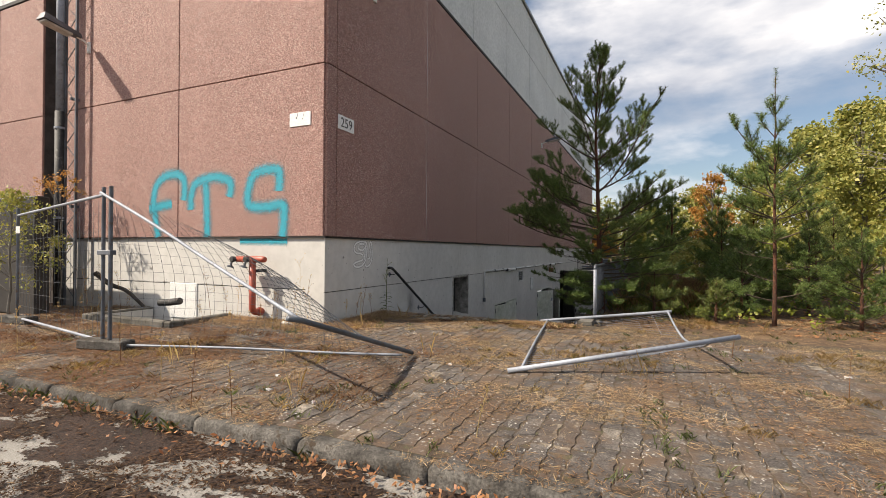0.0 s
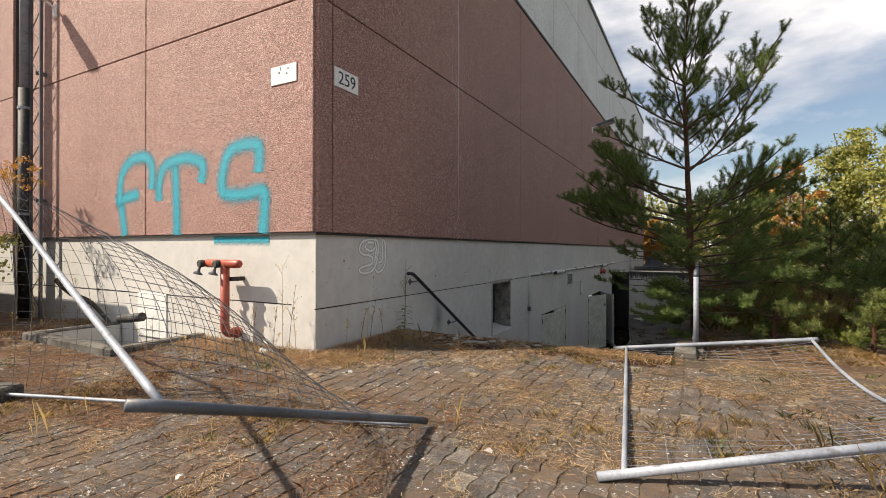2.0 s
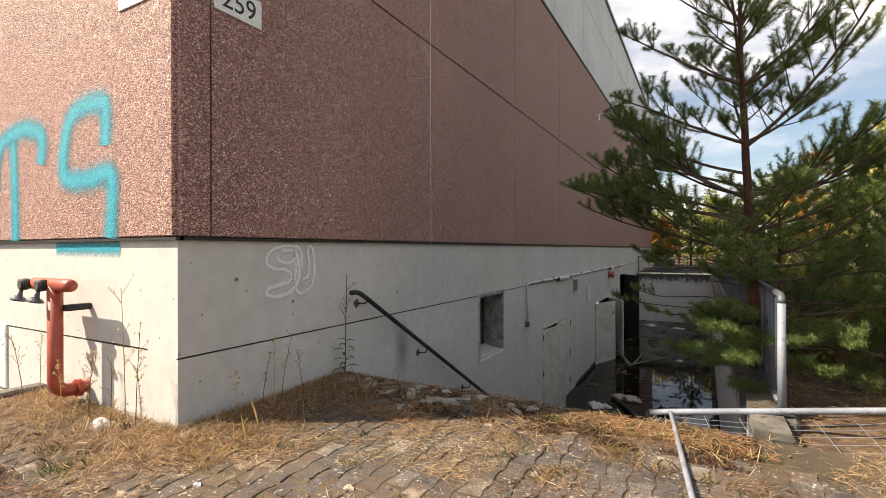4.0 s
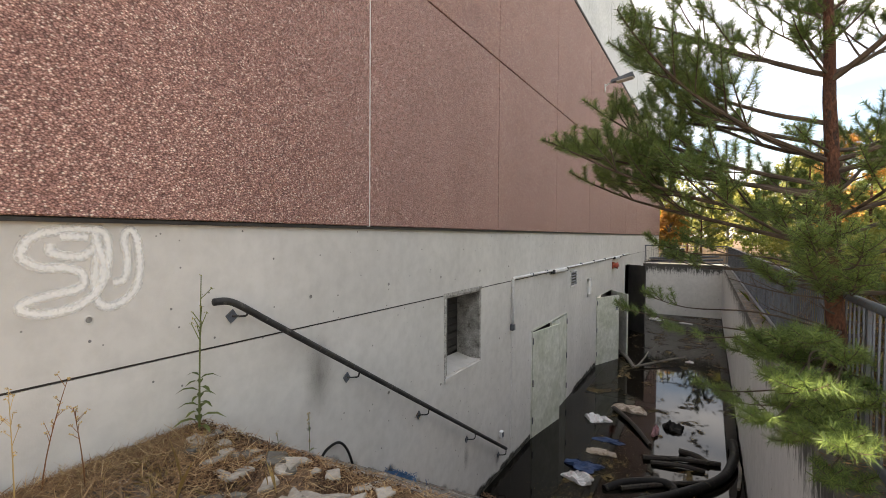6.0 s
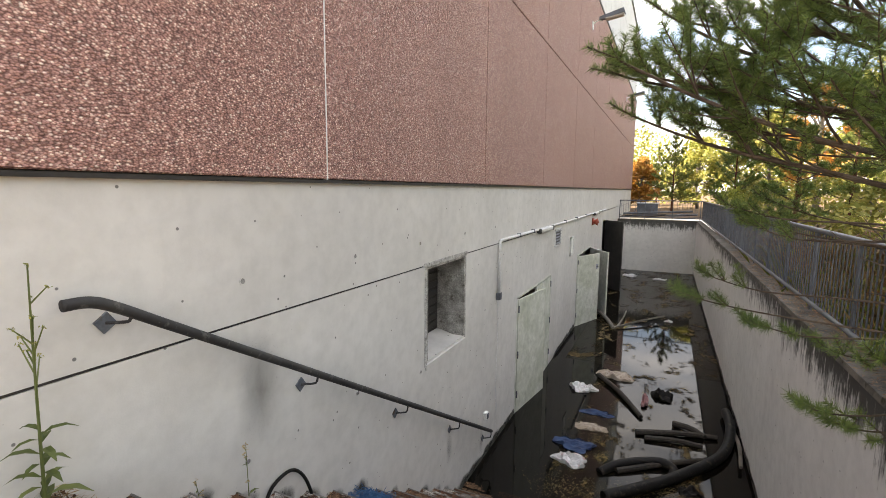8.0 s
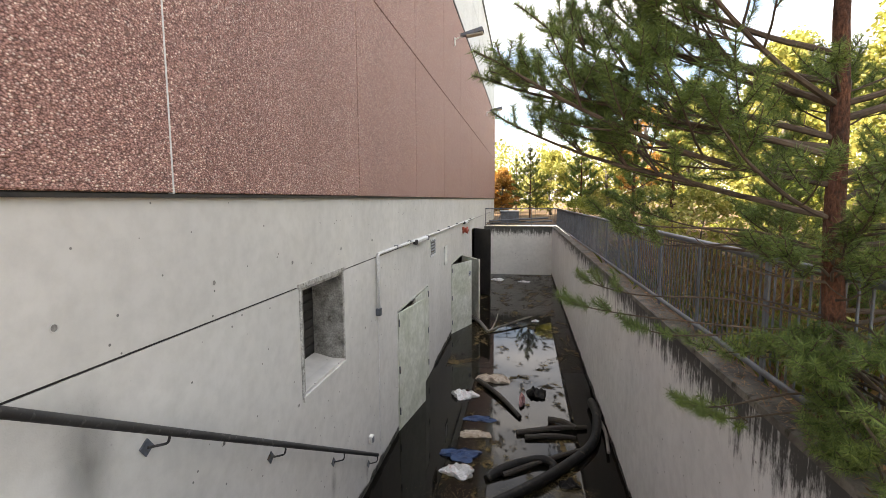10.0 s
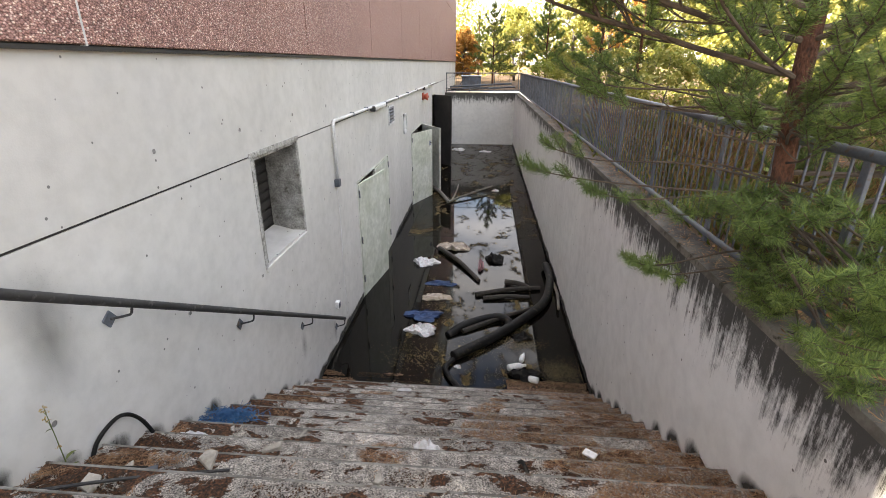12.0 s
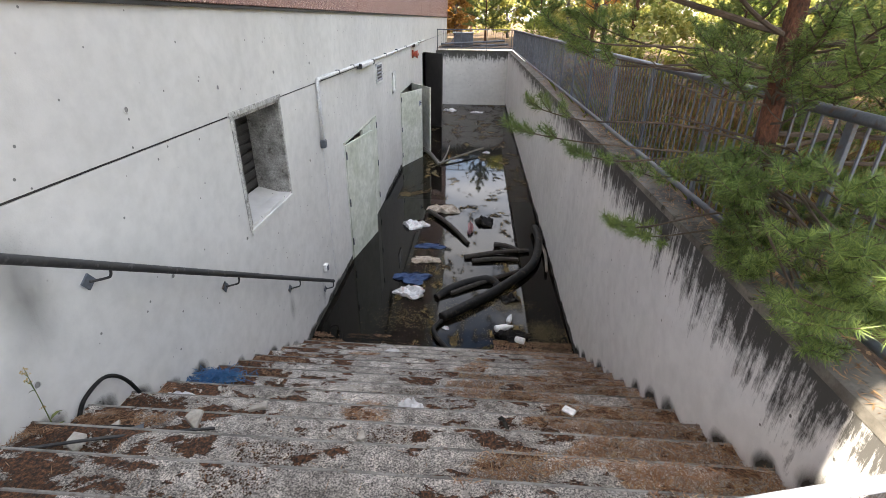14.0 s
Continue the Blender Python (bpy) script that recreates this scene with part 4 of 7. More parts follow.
leaf_door(d2, (0.015, D2[0] + 0.02), 1.38, 21, -4.1, D2[2] - 0.02, 1, DOORP, lock=0.42)
leaf_door(d2, (0.015, D2[1] - 0.02), 1.38, 33, -4.1, D2[2] - 0.02, -1, DOORP, lock=0.42)
d3 = thing("door_3", (0, 22.4, -3.2), "dark brown steel door standing wide open", "door", kind="structure")
leaf_door(d3, (0.015, D3[1]), 1.1, 47, -4.1, D3[2] - 0.02, -1, DOORD_SHADE)
for d, nm in ((D1, d1), (D2, d2), (D3, d3)):
    part("frame", Geo().box(-0.2, 0.006, d[0] - 0.045, d[0], -4.1, d[2] + 0.045, 0.003).box(-0.2, 0.006, d[1], d[1] + 0.045, -4.1, d[2] + 0.045, 0.003).box(-0.2, 0.006, d[0] - 0.045, d[1] + 0.045, d[2], d[2] + 0.045, 0.003), DOORP, nm)
    # added near-black slab stands in for the shade inside the doorway
    put("doorway_shade", Geo().box(-2.5, -2.4, d[0] - 0.5, d[1] + 0.5, -4.2, 1.2), MORTAR_SHADE, "dark slab added as the shade inside the doorway", "wall", kind="structure")

conduit = thing("cable_conduit", (0.04, 8.1, 0.6), "grey plastic conduit running along the concrete wall and dropping down", "conduit")
part("riser", Geo().tube([(0.04, 8.1, -0.22)] + arc((0.04, 8.16, 0.58), 0.06, 180, 90, "yz", 5), 0.026, 10), GREYPL, conduit, smooth=True)
part("run", Geo().tube([(0.04, 8.16, 0.64), (0.04, 14.0, 0.62), (0.04, 18.0, 0.63), (0.04, 22.6, 0.64)], 0.026, 10), GREYPL, conduit, smooth=True)
for y in (11.2, 19.3):
    lampb = part("batten_lamp", Geo().box(0.02, 0.11, y - 0.55, y + 0.55, 0.555, 0.645, 0.02), GREYPL, conduit, "grimy closed batten lamp")
    for e in (y - 0.62, y + 0.55):
        part("end_cap", Geo().box(0.015, 0.115, e, e + 0.07, 0.55, 0.65, 0.015), BLACKP, lampb)
for y in (9.2, 10.2, 13.5, 15.2, 17.0, 21.0):
    part("clip", Geo().box(0.0, 0.07, y - 0.02, y + 0.02, 0.60, 0.67, 0.004), GREYP, conduit)
part("junction_cap", Geo().box(0.0, 0.08, 8.05, 8.15, -0.34, -0.22, 0.01), GREYP, conduit)
part("loose_cable", Geo().tube(smooth_path([(0.02, 8.1, -0.34), (0.015, 8.16, -1.0), (0.02, 8.10, -1.7), (0.015, 8.14, -2.6)]), 0.006, 6), GREYPL, conduit)
sock = thing("socket_box", (0.03, 7.62, -2.14), "small grey weatherproof socket box on the wall", "socket")
part("body", Geo().box(0, 0.06, 7.57, 7.67, -2.2, -2.08, 0.01), WHITEP, sock)
part("cover", Geo().box(0.06, 0.072, 7.585, 7.655, -2.185, -2.10, 0.004), GREYP, sock)
vent = thing("wall_vent", (0.02, 12.75, 0.3), "grey louvred ventilation grille in the concrete wall", "vent")
part("frame", Geo().box(0, 0.025, 12.42, 12.46, 0.08, 0.50, 0.003).box(0, 0.025, 13.06, 13.10, 0.08, 0.50, 0.003).box(0, 0.025, 12.42, 13.1, 0.46, 0.50, 0.003).box(0, 0.025, 12.42, 13.1, 0.06, 0.10, 0.003), GREYPL, vent)
# dark sheet on the wall, painted as the shade behind the slats
part("backing", Geo().box(0.001, 0.006, 12.46, 13.06, 0.1, 0.46), DOORD_SHADE, vent)
for k in range(5):
    part("slat", Geo().box(-0.018, 0.018, 12.46, 13.06, -0.004, 0.004, 0, pose(0.02, 0, 0.14 + k * 0.075, 0, 40, 0)), GREYP, vent)
cabinet = thing("meter_box", (0.03, 14.75, -0.15), "small wall box with a white frame and dark glass", "wall box")
part("frame", Geo().box(0, 0.03, 14.5, 14.58, -0.42, 0.12, 0.004).box(0, 0.03, 14.92, 15.0, -0.42, 0.12, 0.004).box(0, 0.03, 14.5, 15.0, 0.04, 0.12, 0.004).box(0, 0.03, 14.5, 15.0, -0.42, -0.34, 0.004), GREYPL, cabinet)
part("pane", Geo().box(0.004, 0.012, 14.58, 14.92, -0.34, 0.04), WHITEP, cabinet)
siren = thing("alarm_siren", (0.06, 18.8, 0.32), "red round alarm siren and beacon on the wall", "siren")
part("bracket", Geo().box(0, 0.05, 18.65, 18.95, 0.2, 0.45, 0.01), REDP, siren)
part("horn", Geo().tube([(0.04, 18.72, 0.32), (0.12, 18.72, 0.32), (0.2, 18.72, 0.32)], [0.06, 0.09, 0.14], 14), REDP, siren, smooth=True)
part("beacon", Geo().tube([(0.05, 18.95, 0.30), (0.10, 18.95, 0.30), (0.2, 18.95, 0.34)], [0.08, 0.10, 0.07], 12), REDP, siren, smooth=True)

# handrail on the long wall
rail = thing("handrail", (0.11, 4.7, -0.6), "dark round steel handrail on brackets along the stair wall", "handrail")
ra, rb = Vector((0.115, 2.0, 0.965)), Vector((0.125, 7.62, -2.385))
part("tube", Geo().tube(smooth_path([(0.112, 1.905, 0.945), (0.112, 2.01, 0.94), ra.lerp(rb, 0.02), ra.lerp(rb, 0.06)], 5) + [ra.lerp(rb, 0.5), rb], 0.0275, 14), BLACKP, rail, smooth=True)
for k, (y, z) in enumerate(((2.13, 0.80), (3.47, -0.03), (4.86, -0.88), (6.26, -1.73), (7.55, -2.5))):
    t = (y + 0.065 - ra.y) / (rb.y - ra.y)
    top = ra.lerp(rb, t)
    br = part("bracket", Geo().tube(smooth_path([top - Vector((0, 0, 0.03)), Vector((top.x, top.y, z + 0.05)), Vector((top.x - 0.01, top.y - 0.005, z + 0.012)), Vector((top.x - 0.04, top.y - 0.015, z)), Vector((0.012, y, z))], 4), 0.0085, 7), BLACKP, rail)
    part("base_plate", Geo().box(-0.006, 0.006, -0.04, 0.04, -0.04, 0.04, 0.002, pose(0.006, y, z, 35, 0, 0)), GREYP, br, "rusty square base plate")

# ---- railing on the retaining wall ----
RXX = 4.08
rl = thing("railing", (RXX, 15, 0.1), "grey steel railing with round top tube and thin upright bars", "railing")
Y0R = 2.40
top_z = lambda y: 1.045 - 0.115 * (y - Y0R) / (Y_END - Y0R)
bot_z = lambda y: slope_top(y) + 0.085
# end post of the same railing; its sunlight is put into a paler material
part("end_post", Geo().tube([(RXX, Y0R, 0.10), (RXX, Y0R, top_z(Y0R) - 0.06)], 0.030, 12), GALV, rl, "end post in a paler steel that imitates sunlight on it", True)
part("top_tube", Geo().tube(arc((RXX, Y0R + 0.06, top_z(Y0R) - 0.06), 0.06, 180, 90, "yz", 4) + [(RXX, 9, top_z(9)), (RXX, 20, top_z(20)), (RXX, Y_END + 0.1, top_z(Y_END))], 0.029, 12), GREYP, rl, smooth=True)
part("bottom_tube", Geo().tube([(RXX - 0.02, Y0R + 0.03, bot_z(2.7)), (RXX - 0.02, 2.7, bot_z(2.7)), (RXX - 0.02, Y_END + 0.1, bot_z(Y_END))], 0.024, 10), GREYP, rl, smooth=True)
y, k = 2.62, 0
bar = None
while y < Y_END:
    zt, zb = top_z(y), bot_z(y)
    if k % 13 == 8:
        part("post", Geo().box(RXX - 0.012, RXX + 0.012, y - 0.027, y + 0.027, zb - 0.1, zt, 0.003), GREYP, rl)
    elif k < 300:
        part("bar", Geo().box(RXX - 0.006, RXX + 0.006, y - 0.007, y + 0.007, zb, zt - 0.02, 0.002), GREYP, rl)
    y += 0.108
    k += 1
rl2 = thing("railing", (2, Y_END + 0.1, 0), "grey steel railing of thin bars on the end wall", "railing")
part("top_tube", Geo().tube([(0.05, Y_END + 0.1, 0.93), (RXX, Y_END + 0.1, 0.93)], 0.026, 10), GREYP, rl2)
part("bottom_tube", Geo().tube([(0.05, Y_END + 0.1, 0.03), (RXX, Y_END + 0.1, 0.03)], 0.02, 8), GREYP, rl2)
part("mid_tube", Geo().tube([(0.05, Y_END + 0.1, 0.12), (RXX, Y_END + 0.1, 0.12)], 0.012, 8), GREYP, rl2)
for x in (0.08, 1.35, 2.7, 4.0):
    part("post", Geo().box(x - 0.02, x + 0.02, Y_END + 0.07, Y_END + 0.13, -0.08, 0.93, 0.003), GREYP, rl2)
for k in range(32):
    x = 0.15 + k * 0.12
    if not 1.0 < x < 2.9 or k % 4 == 0:
        part("bar", Geo().box(x - 0.005, x + 0.005, Y_END + 0.095, Y_END + 0.105, 0.03, 0.93), GREYP, rl2)
bin_box = thing("grey_cabinet", (1.3, 30.6, 0), "grey sheet metal cabinet standing behind the end railing", "cabinet")
part("body", Geo().box(0.85, 1.95, 30.4, 30.9, 0.0, 0.72, 0.02), GREYP, bin_box)
part("lid", Geo().box(0.80, 2.0, 30.35, 30.95, 0.72, 0.77, 0.015), GREYPL, bin_box, "paler grey lid")
part("stay", Geo().tube([(0.6, 30.2, 0.02), (1.0, 30.35, 0.7)], 0.03, 8), GREYP, bin_box)
for x0, y0, x1, y1, z in ((0.2, 29.6, 3.7, 30.0, 0.35), (2.2, 29.9, 3.9, 29.7, 0.18), (0.3, 29.2, 2.4, 29.9, 0.12)):
    put("stacked_pipe", Geo().tube([(x0, y0, z * 0.5), (x1, y1, z)], 0.05, 10), GREYP if z > 0.15 else BLACKP, "old pipe lying behind the end railing", "pipe", "pipes behind the end railing")
block = put("footing_block", Geo().box(3.97, 4.19, 2.30, 2.50, -0.25, 0.10, 0.03), COPE, "rough concrete footing under the railing post", "concrete block")

# ---- riser pipe for the fire brigade ----
hyd = thing("fire_riser", (-1.36, -0.22, 0.1), "weathered red fire riser pipe with two capped couplings", "standpipe")
part("upright", Geo().tube([(-1.36, -0.24, 1.12), (-1.36, -0.24, 0.33)] + arc((-1.36, -0.14, 0.30), 0.10, 180, 270, "yz", 7) + [(-1.36, -0.08, 0.20)], 0.057, 18), REDP, hyd, smooth=True)
part("flange", Geo().tube([(-1.36, -0.09, 0.20), (-1.36, -0.05, 0.20)], 0.078, 18).tube([(-1.36, -0.05, 0.20), (-1.36, 0.0, 0.20)], 0.052, 14), REDP, hyd, "rusty red flange")
part("cross_pipe", Geo().tube([(-1.72, -0.24, 1.13), (-1.12, -0.24, 1.13), (-1.08, -0.24, 1.13), (-1.06, -0.24, 1.13)], [0.055, 0.055, 0.050, 0.034], 18), REDP, hyd, smooth=True)
part("wall_arm", Geo().box(-1.33, -1.27, -0.20, 0.0, 0.90, 0.955, 0.006), BLACKP, hyd)
for x in (-1.74, -1.42):
    cp = part("coupling", Geo().tube([(x, -0.27, 1.13), (x - 0.004, -0.30, 1.128), (x - 0.005, -0.345, 1.125)], [0.043, 0.052, 0.052], 16), BLACKP, hyd, "dark cast coupling", True)
    part("lug", Geo().box(x - 0.066, x + 0.056, -0.342, -0.325, 1.105, 1.145, 0.004), BLACKP, cp)
    # dark disc painted as the shade in the coupling's opening
    part("mouth", Geo().tube([(x - 0.005, -0.344, 1.125), (x - 0.005, -0.350, 1.125)], 0.038, 16), MORTAR_SHADE, cp)
    part("cap", Geo().tube([(x - 0.03, -0.335, 1.015), (x - 0.035, -0.34, 0.998), (x - 0.037, -0.342, 0.985)], [0.040, 0.062, 0.060], 14), GREYP, cp)
    part("chain", Geo().tube([(x - 0.01, -0.33, 1.08), (x - 0.026, -0.335, 1.04), (x - 0.03, -0.335, 1.01)], [0.014, 0.020, 0.024], 8), GREYP, cp)

# ---- light well and what leans there ----
well = thing("light_well", (-3.25, -0.6, 0.1), "open concrete light well with a broken rim at the wall", "light well", kind="structure")
for b in ((-4.45, -4.28, -1.25, 0), (-2.25, -2.08, -1.25, 0), (-4.28, -2.25, -1.25, -1.08)):
    part("rim", Geo().box(b[0], b[1], b[2], b[3], -1.4, 0.12, 0.02), COPE, well)
part("bottom", Geo().box(-4.4, -2.1, -1.2, 0.0, -1.5, -1.4), SOIL, well)
part("inner_wall", Geo().box(-4.3, -2.2, -0.002, 0.0005, -1.4, -0.29), CONC, well)
part("lining", Geo().box(-4.28, -4.265, -1.08, -0.02, -1.4, 0.08).box(-2.265, -2.25, -1.08, -0.02, -1.4, 0.08), CONC, well, "pale rendered inner faces")
put("wall_patch", Geo().box(-3.78, -3.02, -0.02, 0.0, -0.05, 0.63, 0.004), WHITEP, "white board fixed to the plinth", "board")
put("drain_stub", Geo().tube([(-3.5, -0.42, 0.28), (-3.25, -0.40, 0.30), (-3.0, -0.38, 0.335)], 0.065, 14), BLACKP, "short dark cut-off pipe by the light well", "pipe")
put("old_branch", Geo().tube(smooth_path([(-5.6, -0.35, 0.78), (-5.2, -0.3, 0.56), (-4.8, -0.2, 0.42), (-4.3, -0.12, 0.05)]), [0.055 - 0.0015 * k for k in range(19)], 8), WOODD, "dead branch leaning on the plinth", "branch")

# ---- mast, downpipe and lamps ----
mast = thing("lattice_mast", (-6.8, -0.2, 0), "slender rusty lattice mast fixed to the facade", "mast")
for x in (-7.02, -6.62):
    part("rail", Geo().box(x - 0.025, x + 0.025, -0.22, -0.17, 0.02, 9.6, 0.004), GREYP, mast)
for k in range(30):
    z = 0.2 + k * 0.31
    a, b = (-7.0, -6.64) if k % 2 else (-6.64, -7.0)
    part("lattice_rod", Geo().tube([(a, -0.195, z), (b, -0.195, z + 0.31)], 0.009, 5), GREYP, mast)
part("wall_bracket", Geo().box(-6.85, -6.8, -0.2, -0.03, 4.6, 4.66).box(-6.85, -6.8, -0.2, -0.03, 2.2, 2.26), GREYP, mast)
dp = thing("downpipe", (-7.16, -0.2, 0), "rainwater downpipe, black below and galvanised above", "downpipe")
part("lower_pipe", Geo().tube([(-7.1, -0.26, 0.02), (-7.1, -0.26, 4.35)], 0.10, 14), BLACKP, dp, "black lower length", True)
part("upper_pipe", Geo().tube([(-7.1, -0.26, 4.35), (-7.1, -0.26, 9.5)], 0.085, 14), GALV, dp, "grey upper length", True)
for z in (3.95, 1.95):
    part("collar", Geo().tube([(-7.1, -0.26, z), (-7.1, -0.26, z + 0.05)], 0.112, 14), GALV, dp)


def street_lamp(at, out, label):
    """A wall lamp: arm, tilted housing and glass. out: the way from the wall."""
    o = Vector(out)
    s = Vector((0, 0, 1)).cross(o)
    m = Matrix.Translation(at) @ Matrix((o, s, (0, 0, 1))).transposed().to_4x4()
    tilt = m @ pose(0.2, 0, 0.03, 0, -9, 0)
    la = thing("wall_lamp", at, label, "lamp", "facade lamps")
    part("wall_plate", Geo().box(0, 0.04, -0.05, 0.05, -0.22, 0.02, 0.006, m), WHITEP, la)
    part("arm", Geo().tube([m @ Vector((0.03, 0, -0.04)), m @ Vector((0.14, 0, 0.02)), m @ Vector((0.26, 0, 0.04))], 0.022, 8), WHITEP, la)
    hs = part("housing", Geo().add([tilt @ Vector(p) for p in ((0, -0.09, 0), (0.75, -0.15, 0), (0.75, 0.15, 0), (0, 0.09, 0), (0.02, -0.06, 0.09), (0.72, -0.09, 0.15), (0.72, 0.09, 0.15), (0.02, 0.06, 0.09))],
                              [(0, 3, 2, 1), (4, 5, 6, 7), (0, 1, 5, 4), (1, 2, 6, 5), (2, 3, 7, 6), (3, 0, 4, 7)]), GREYP, la, "dull grey metal housing")
    part("diffuser", Geo().box(0.18, 0.72, -0.11, 0.11, -0.06, 0.0, 0.02, tilt), LENS, hs, "yellowed plastic bowl")
    return la


street_lamp((-6.45, -0.03, 5.85), (0, -1, 0), "old grey street lamp on a short arm on the sunlit facade")
street_lamp((0.03, 1.42, 6.35), (1, 0, 0), "old grey street lamp on the shaded long facade")
street_lamp((0.03, 16.5, 6.55), (1, 0, 0), "old grey street lamp on the shaded long facade above the stairwell")
street_lamp((0.03, 29.5, 6.55), (1, 0, 0), "old grey street lamp on the shaded long facade above the stairwell")
shed = put("dark_side_wall", Geo().box(-14, -5.75, -1.35, -1.1, 0, 2.3, 0.02), DARK, "low dark weathered wall beside the downpipe", "wall", kind="structure")


# ---- mobile fence panels ----
def panel_wires(parent, bulge, nu, nv, material):
    """Wires over a patch: bulge(u, v) for u along the length and v up the height."""
    for k in range(1, nu):
        u = k / nu
        part("upright_wire", Geo().tube([bulge(u, j / 8) for j in range(9)], 0.0021, 4, False), material, parent)
    for k in range(1, nv):
        v = k / nv
        part("cross_wire", Geo().tube([bulge(j / 14, v) for j in range(15)], 0.0021, 4, False), material, parent)


def patch(a, b, c, d):
    """Bilinear patch: a, b the lower edge, d, c the upper."""
    a, b, c, d = map(Vector, (a, b, c, d))
    return lambda u, v: (a * (1 - u) + b * u) * (1 - v) + (d * (1 - u) + c * u) * v


f1 = thing("site_fence", (-3.2, -2.25, 0), "upright galvanised site fence panel with wire mesh", "site fence", "site fences")
A, B, Ct, Dt = (-5.0, -1.95, 0.10), (-1.52, -2.60, 0.10), (-1.52, -2.60, 2.0), (-5.0, -1.95, 1.86)
p1 = patch(A, B, Ct, Dt)
part("post", Geo().tube([(-1.52, -2.60, 0.05), (-1.52, -2.60, 2.10)], 0.024, 10), GREYP, f1)
part("post", Geo().tube([(-5.0, -1.95, 0.05), (-5.0, -1.95, 1.98)], 0.024, 10), GREYP, f1)
part("top_tube", Geo().tube([Dt, Ct], 0.02, 10), GALV, f1)
part("bottom_tube", Geo().tube([A, B], 0.02, 10), GALV, f1)
panel_wires(f1, p1, 22, 8, GREYP)
part("info_plate", Geo().box(-4.98, -4.86, -1.99, -1.985, 1.55, 1.67), WHITEP, f1, "small white plate")

f2 = thing("site_fence", (0.5, -2.3, 0), "buckled site fence panel sagging to the ground beside an upright post", "site fence", "site fences")
E1, T0 = Vector((2.27, -3.22, 0.70)), Vector((-1.55, -2.62, 2.03))
part("post", Geo().tube([(-1.32, -2.63, 0.05), (-1.32, -2.63, 2.10)], 0.026, 10), GREYP, f2)
part("top_tube", Geo().tube(smooth_path([T0, T0.lerp(E1, 0.35) + Vector((0, 0, 0.02)), T0.lerp(E1, 0.7), E1], 5), 0.018, 10), GALV, f2, smooth=True)
part("bottom_tube", Geo().tube(smooth_path([(-1.32, -2.63, 0.07), (0.2, -2.1, 0.07), (1.4, -1.72, 0.05), (2.27, -1.42, 0.045)], 5), 0.015, 10), GALV, f2, smooth=True)
part("end_tube", Geo().tube([E1 + Vector((-0.04, -0.12, 0.03)), E1, (2.36, -1.44, 0.10), (2.37, -1.36, 0.07)], 0.025, 12), GREYP, f2, "bent dark grey end tube", True)
p2 = patch((-1.32, -2.63, 0.09), (2.33, -1.47, 0.10), tuple(E1), (-1.32, -2.65, 1.95))


def sag(u, v):
    p = p2(u, v)
    w = math.sin(math.pi * u) * math.sin(math.pi * min(1, v * 0.75 + 0.12)) 
    return p + Vector((0.10 * w, 0.62 * w, 0.30 * w * v))


panel_wires(f2, sag, 34, 16, GREYP)
part("clamp", Geo().box(-1.56, -1.28, -2.66, -2.58, 1.22, 1.28, 0.006), GREYP, f2, "dull grey clamp")
for x, y, r in ((-1.45, -2.6, 12), (-5.0, -1.95, 8)):
    put("foot_block", Geo().box(-0.36, 0.36, -0.11, 0.11, 0.0, 0.13, 0.02, pose(x, y, 0.0, 0, 0, r)), KERB, "mossy concrete foot block under the fence", "concrete block", "fence feet")

f3 = thing("site_fence", (4.4, 0.5, 0), "site fence panel lying flat and buckled on the paving", "site fence", "site fences")
N0, N1 = Vector((3.62, -1.56, 0.035)), Vector((5.86, -0.62, 0.42))
FL, FR = Vector((3.29, 2.19, 0.055)), Vector((5.26, 2.52, 0.285))
part("side_tube", Geo().tube([N0, N0.lerp(N1, 0.5), N1], 0.027, 12), GALV, f3, "thick pale tube", True)
part("left_tube", Geo().tube(smooth_path([N0.lerp(N1, 0.06), N0.lerp(N1, 0.06).lerp(FL, 0.5) + Vector((0, 0, 0.03)), FL], 4), 0.017, 10), GALV, f3, smooth=True)
part("far_tube", Geo().tube([FL + (FL - FR) * 0.08, FL, FR, FR + (FR - FL) * 0.03], 0.026, 10), GALV, f3, smooth=True)
RM = [FR, (5.36, 1.8, 0.12), (5.45, 1.0, 0.07), (5.58, 0.35, 0.12), N0.lerp(N1, 0.88)]
part("right_tube", Geo().tube(smooth_path(RM, 5), 0.017, 10), GALV, f3, smooth=True)
rm_pts = smooth_path(RM, 5)


def lying(u, v):
    """u from the far tube to the near one, v across."""
    l = FL.lerp(N0.lerp(N1, 0.06), u)
    k = u * (len(rm_pts) - 1)
    i = min(int(k), len(rm_pts) - 2)
    r = Vector(rm_pts[i]).lerp(Vector(rm_pts[i + 1]), k - i)
    p = l.lerp(r, v)
    p.z = max(0.03, p.z - 0.07 * math.sin(math.pi * v))
    return p


panel_wires(f3, lying, 32, 8, GALV)

# ---- floating debris and litter ----
def hose(name, pts, r, label, n=12):
    path = smooth_path(pts, 8)
    rr = [r] * len(path)
    ob = put(name, Geo().tube(path, rr, n + 4), BLACKH, label, "hose", "black hoses")
    for f in ob.data.polygons:
        f.use_smooth = len(f.vertices) == 4
    return ob


hose("drain_hose", [(3.72, 11.0, WL + 0.10), (3.72, 10.2, WL + 0.12), (3.5, 9.25, WL + 0.08), (2.9, 8.38, WL + 0.07), (2.4, 7.82, WL + 0.07), (1.90, 7.36, WL + 0.05)], 0.082, "thick black drainage hose floating in the water")
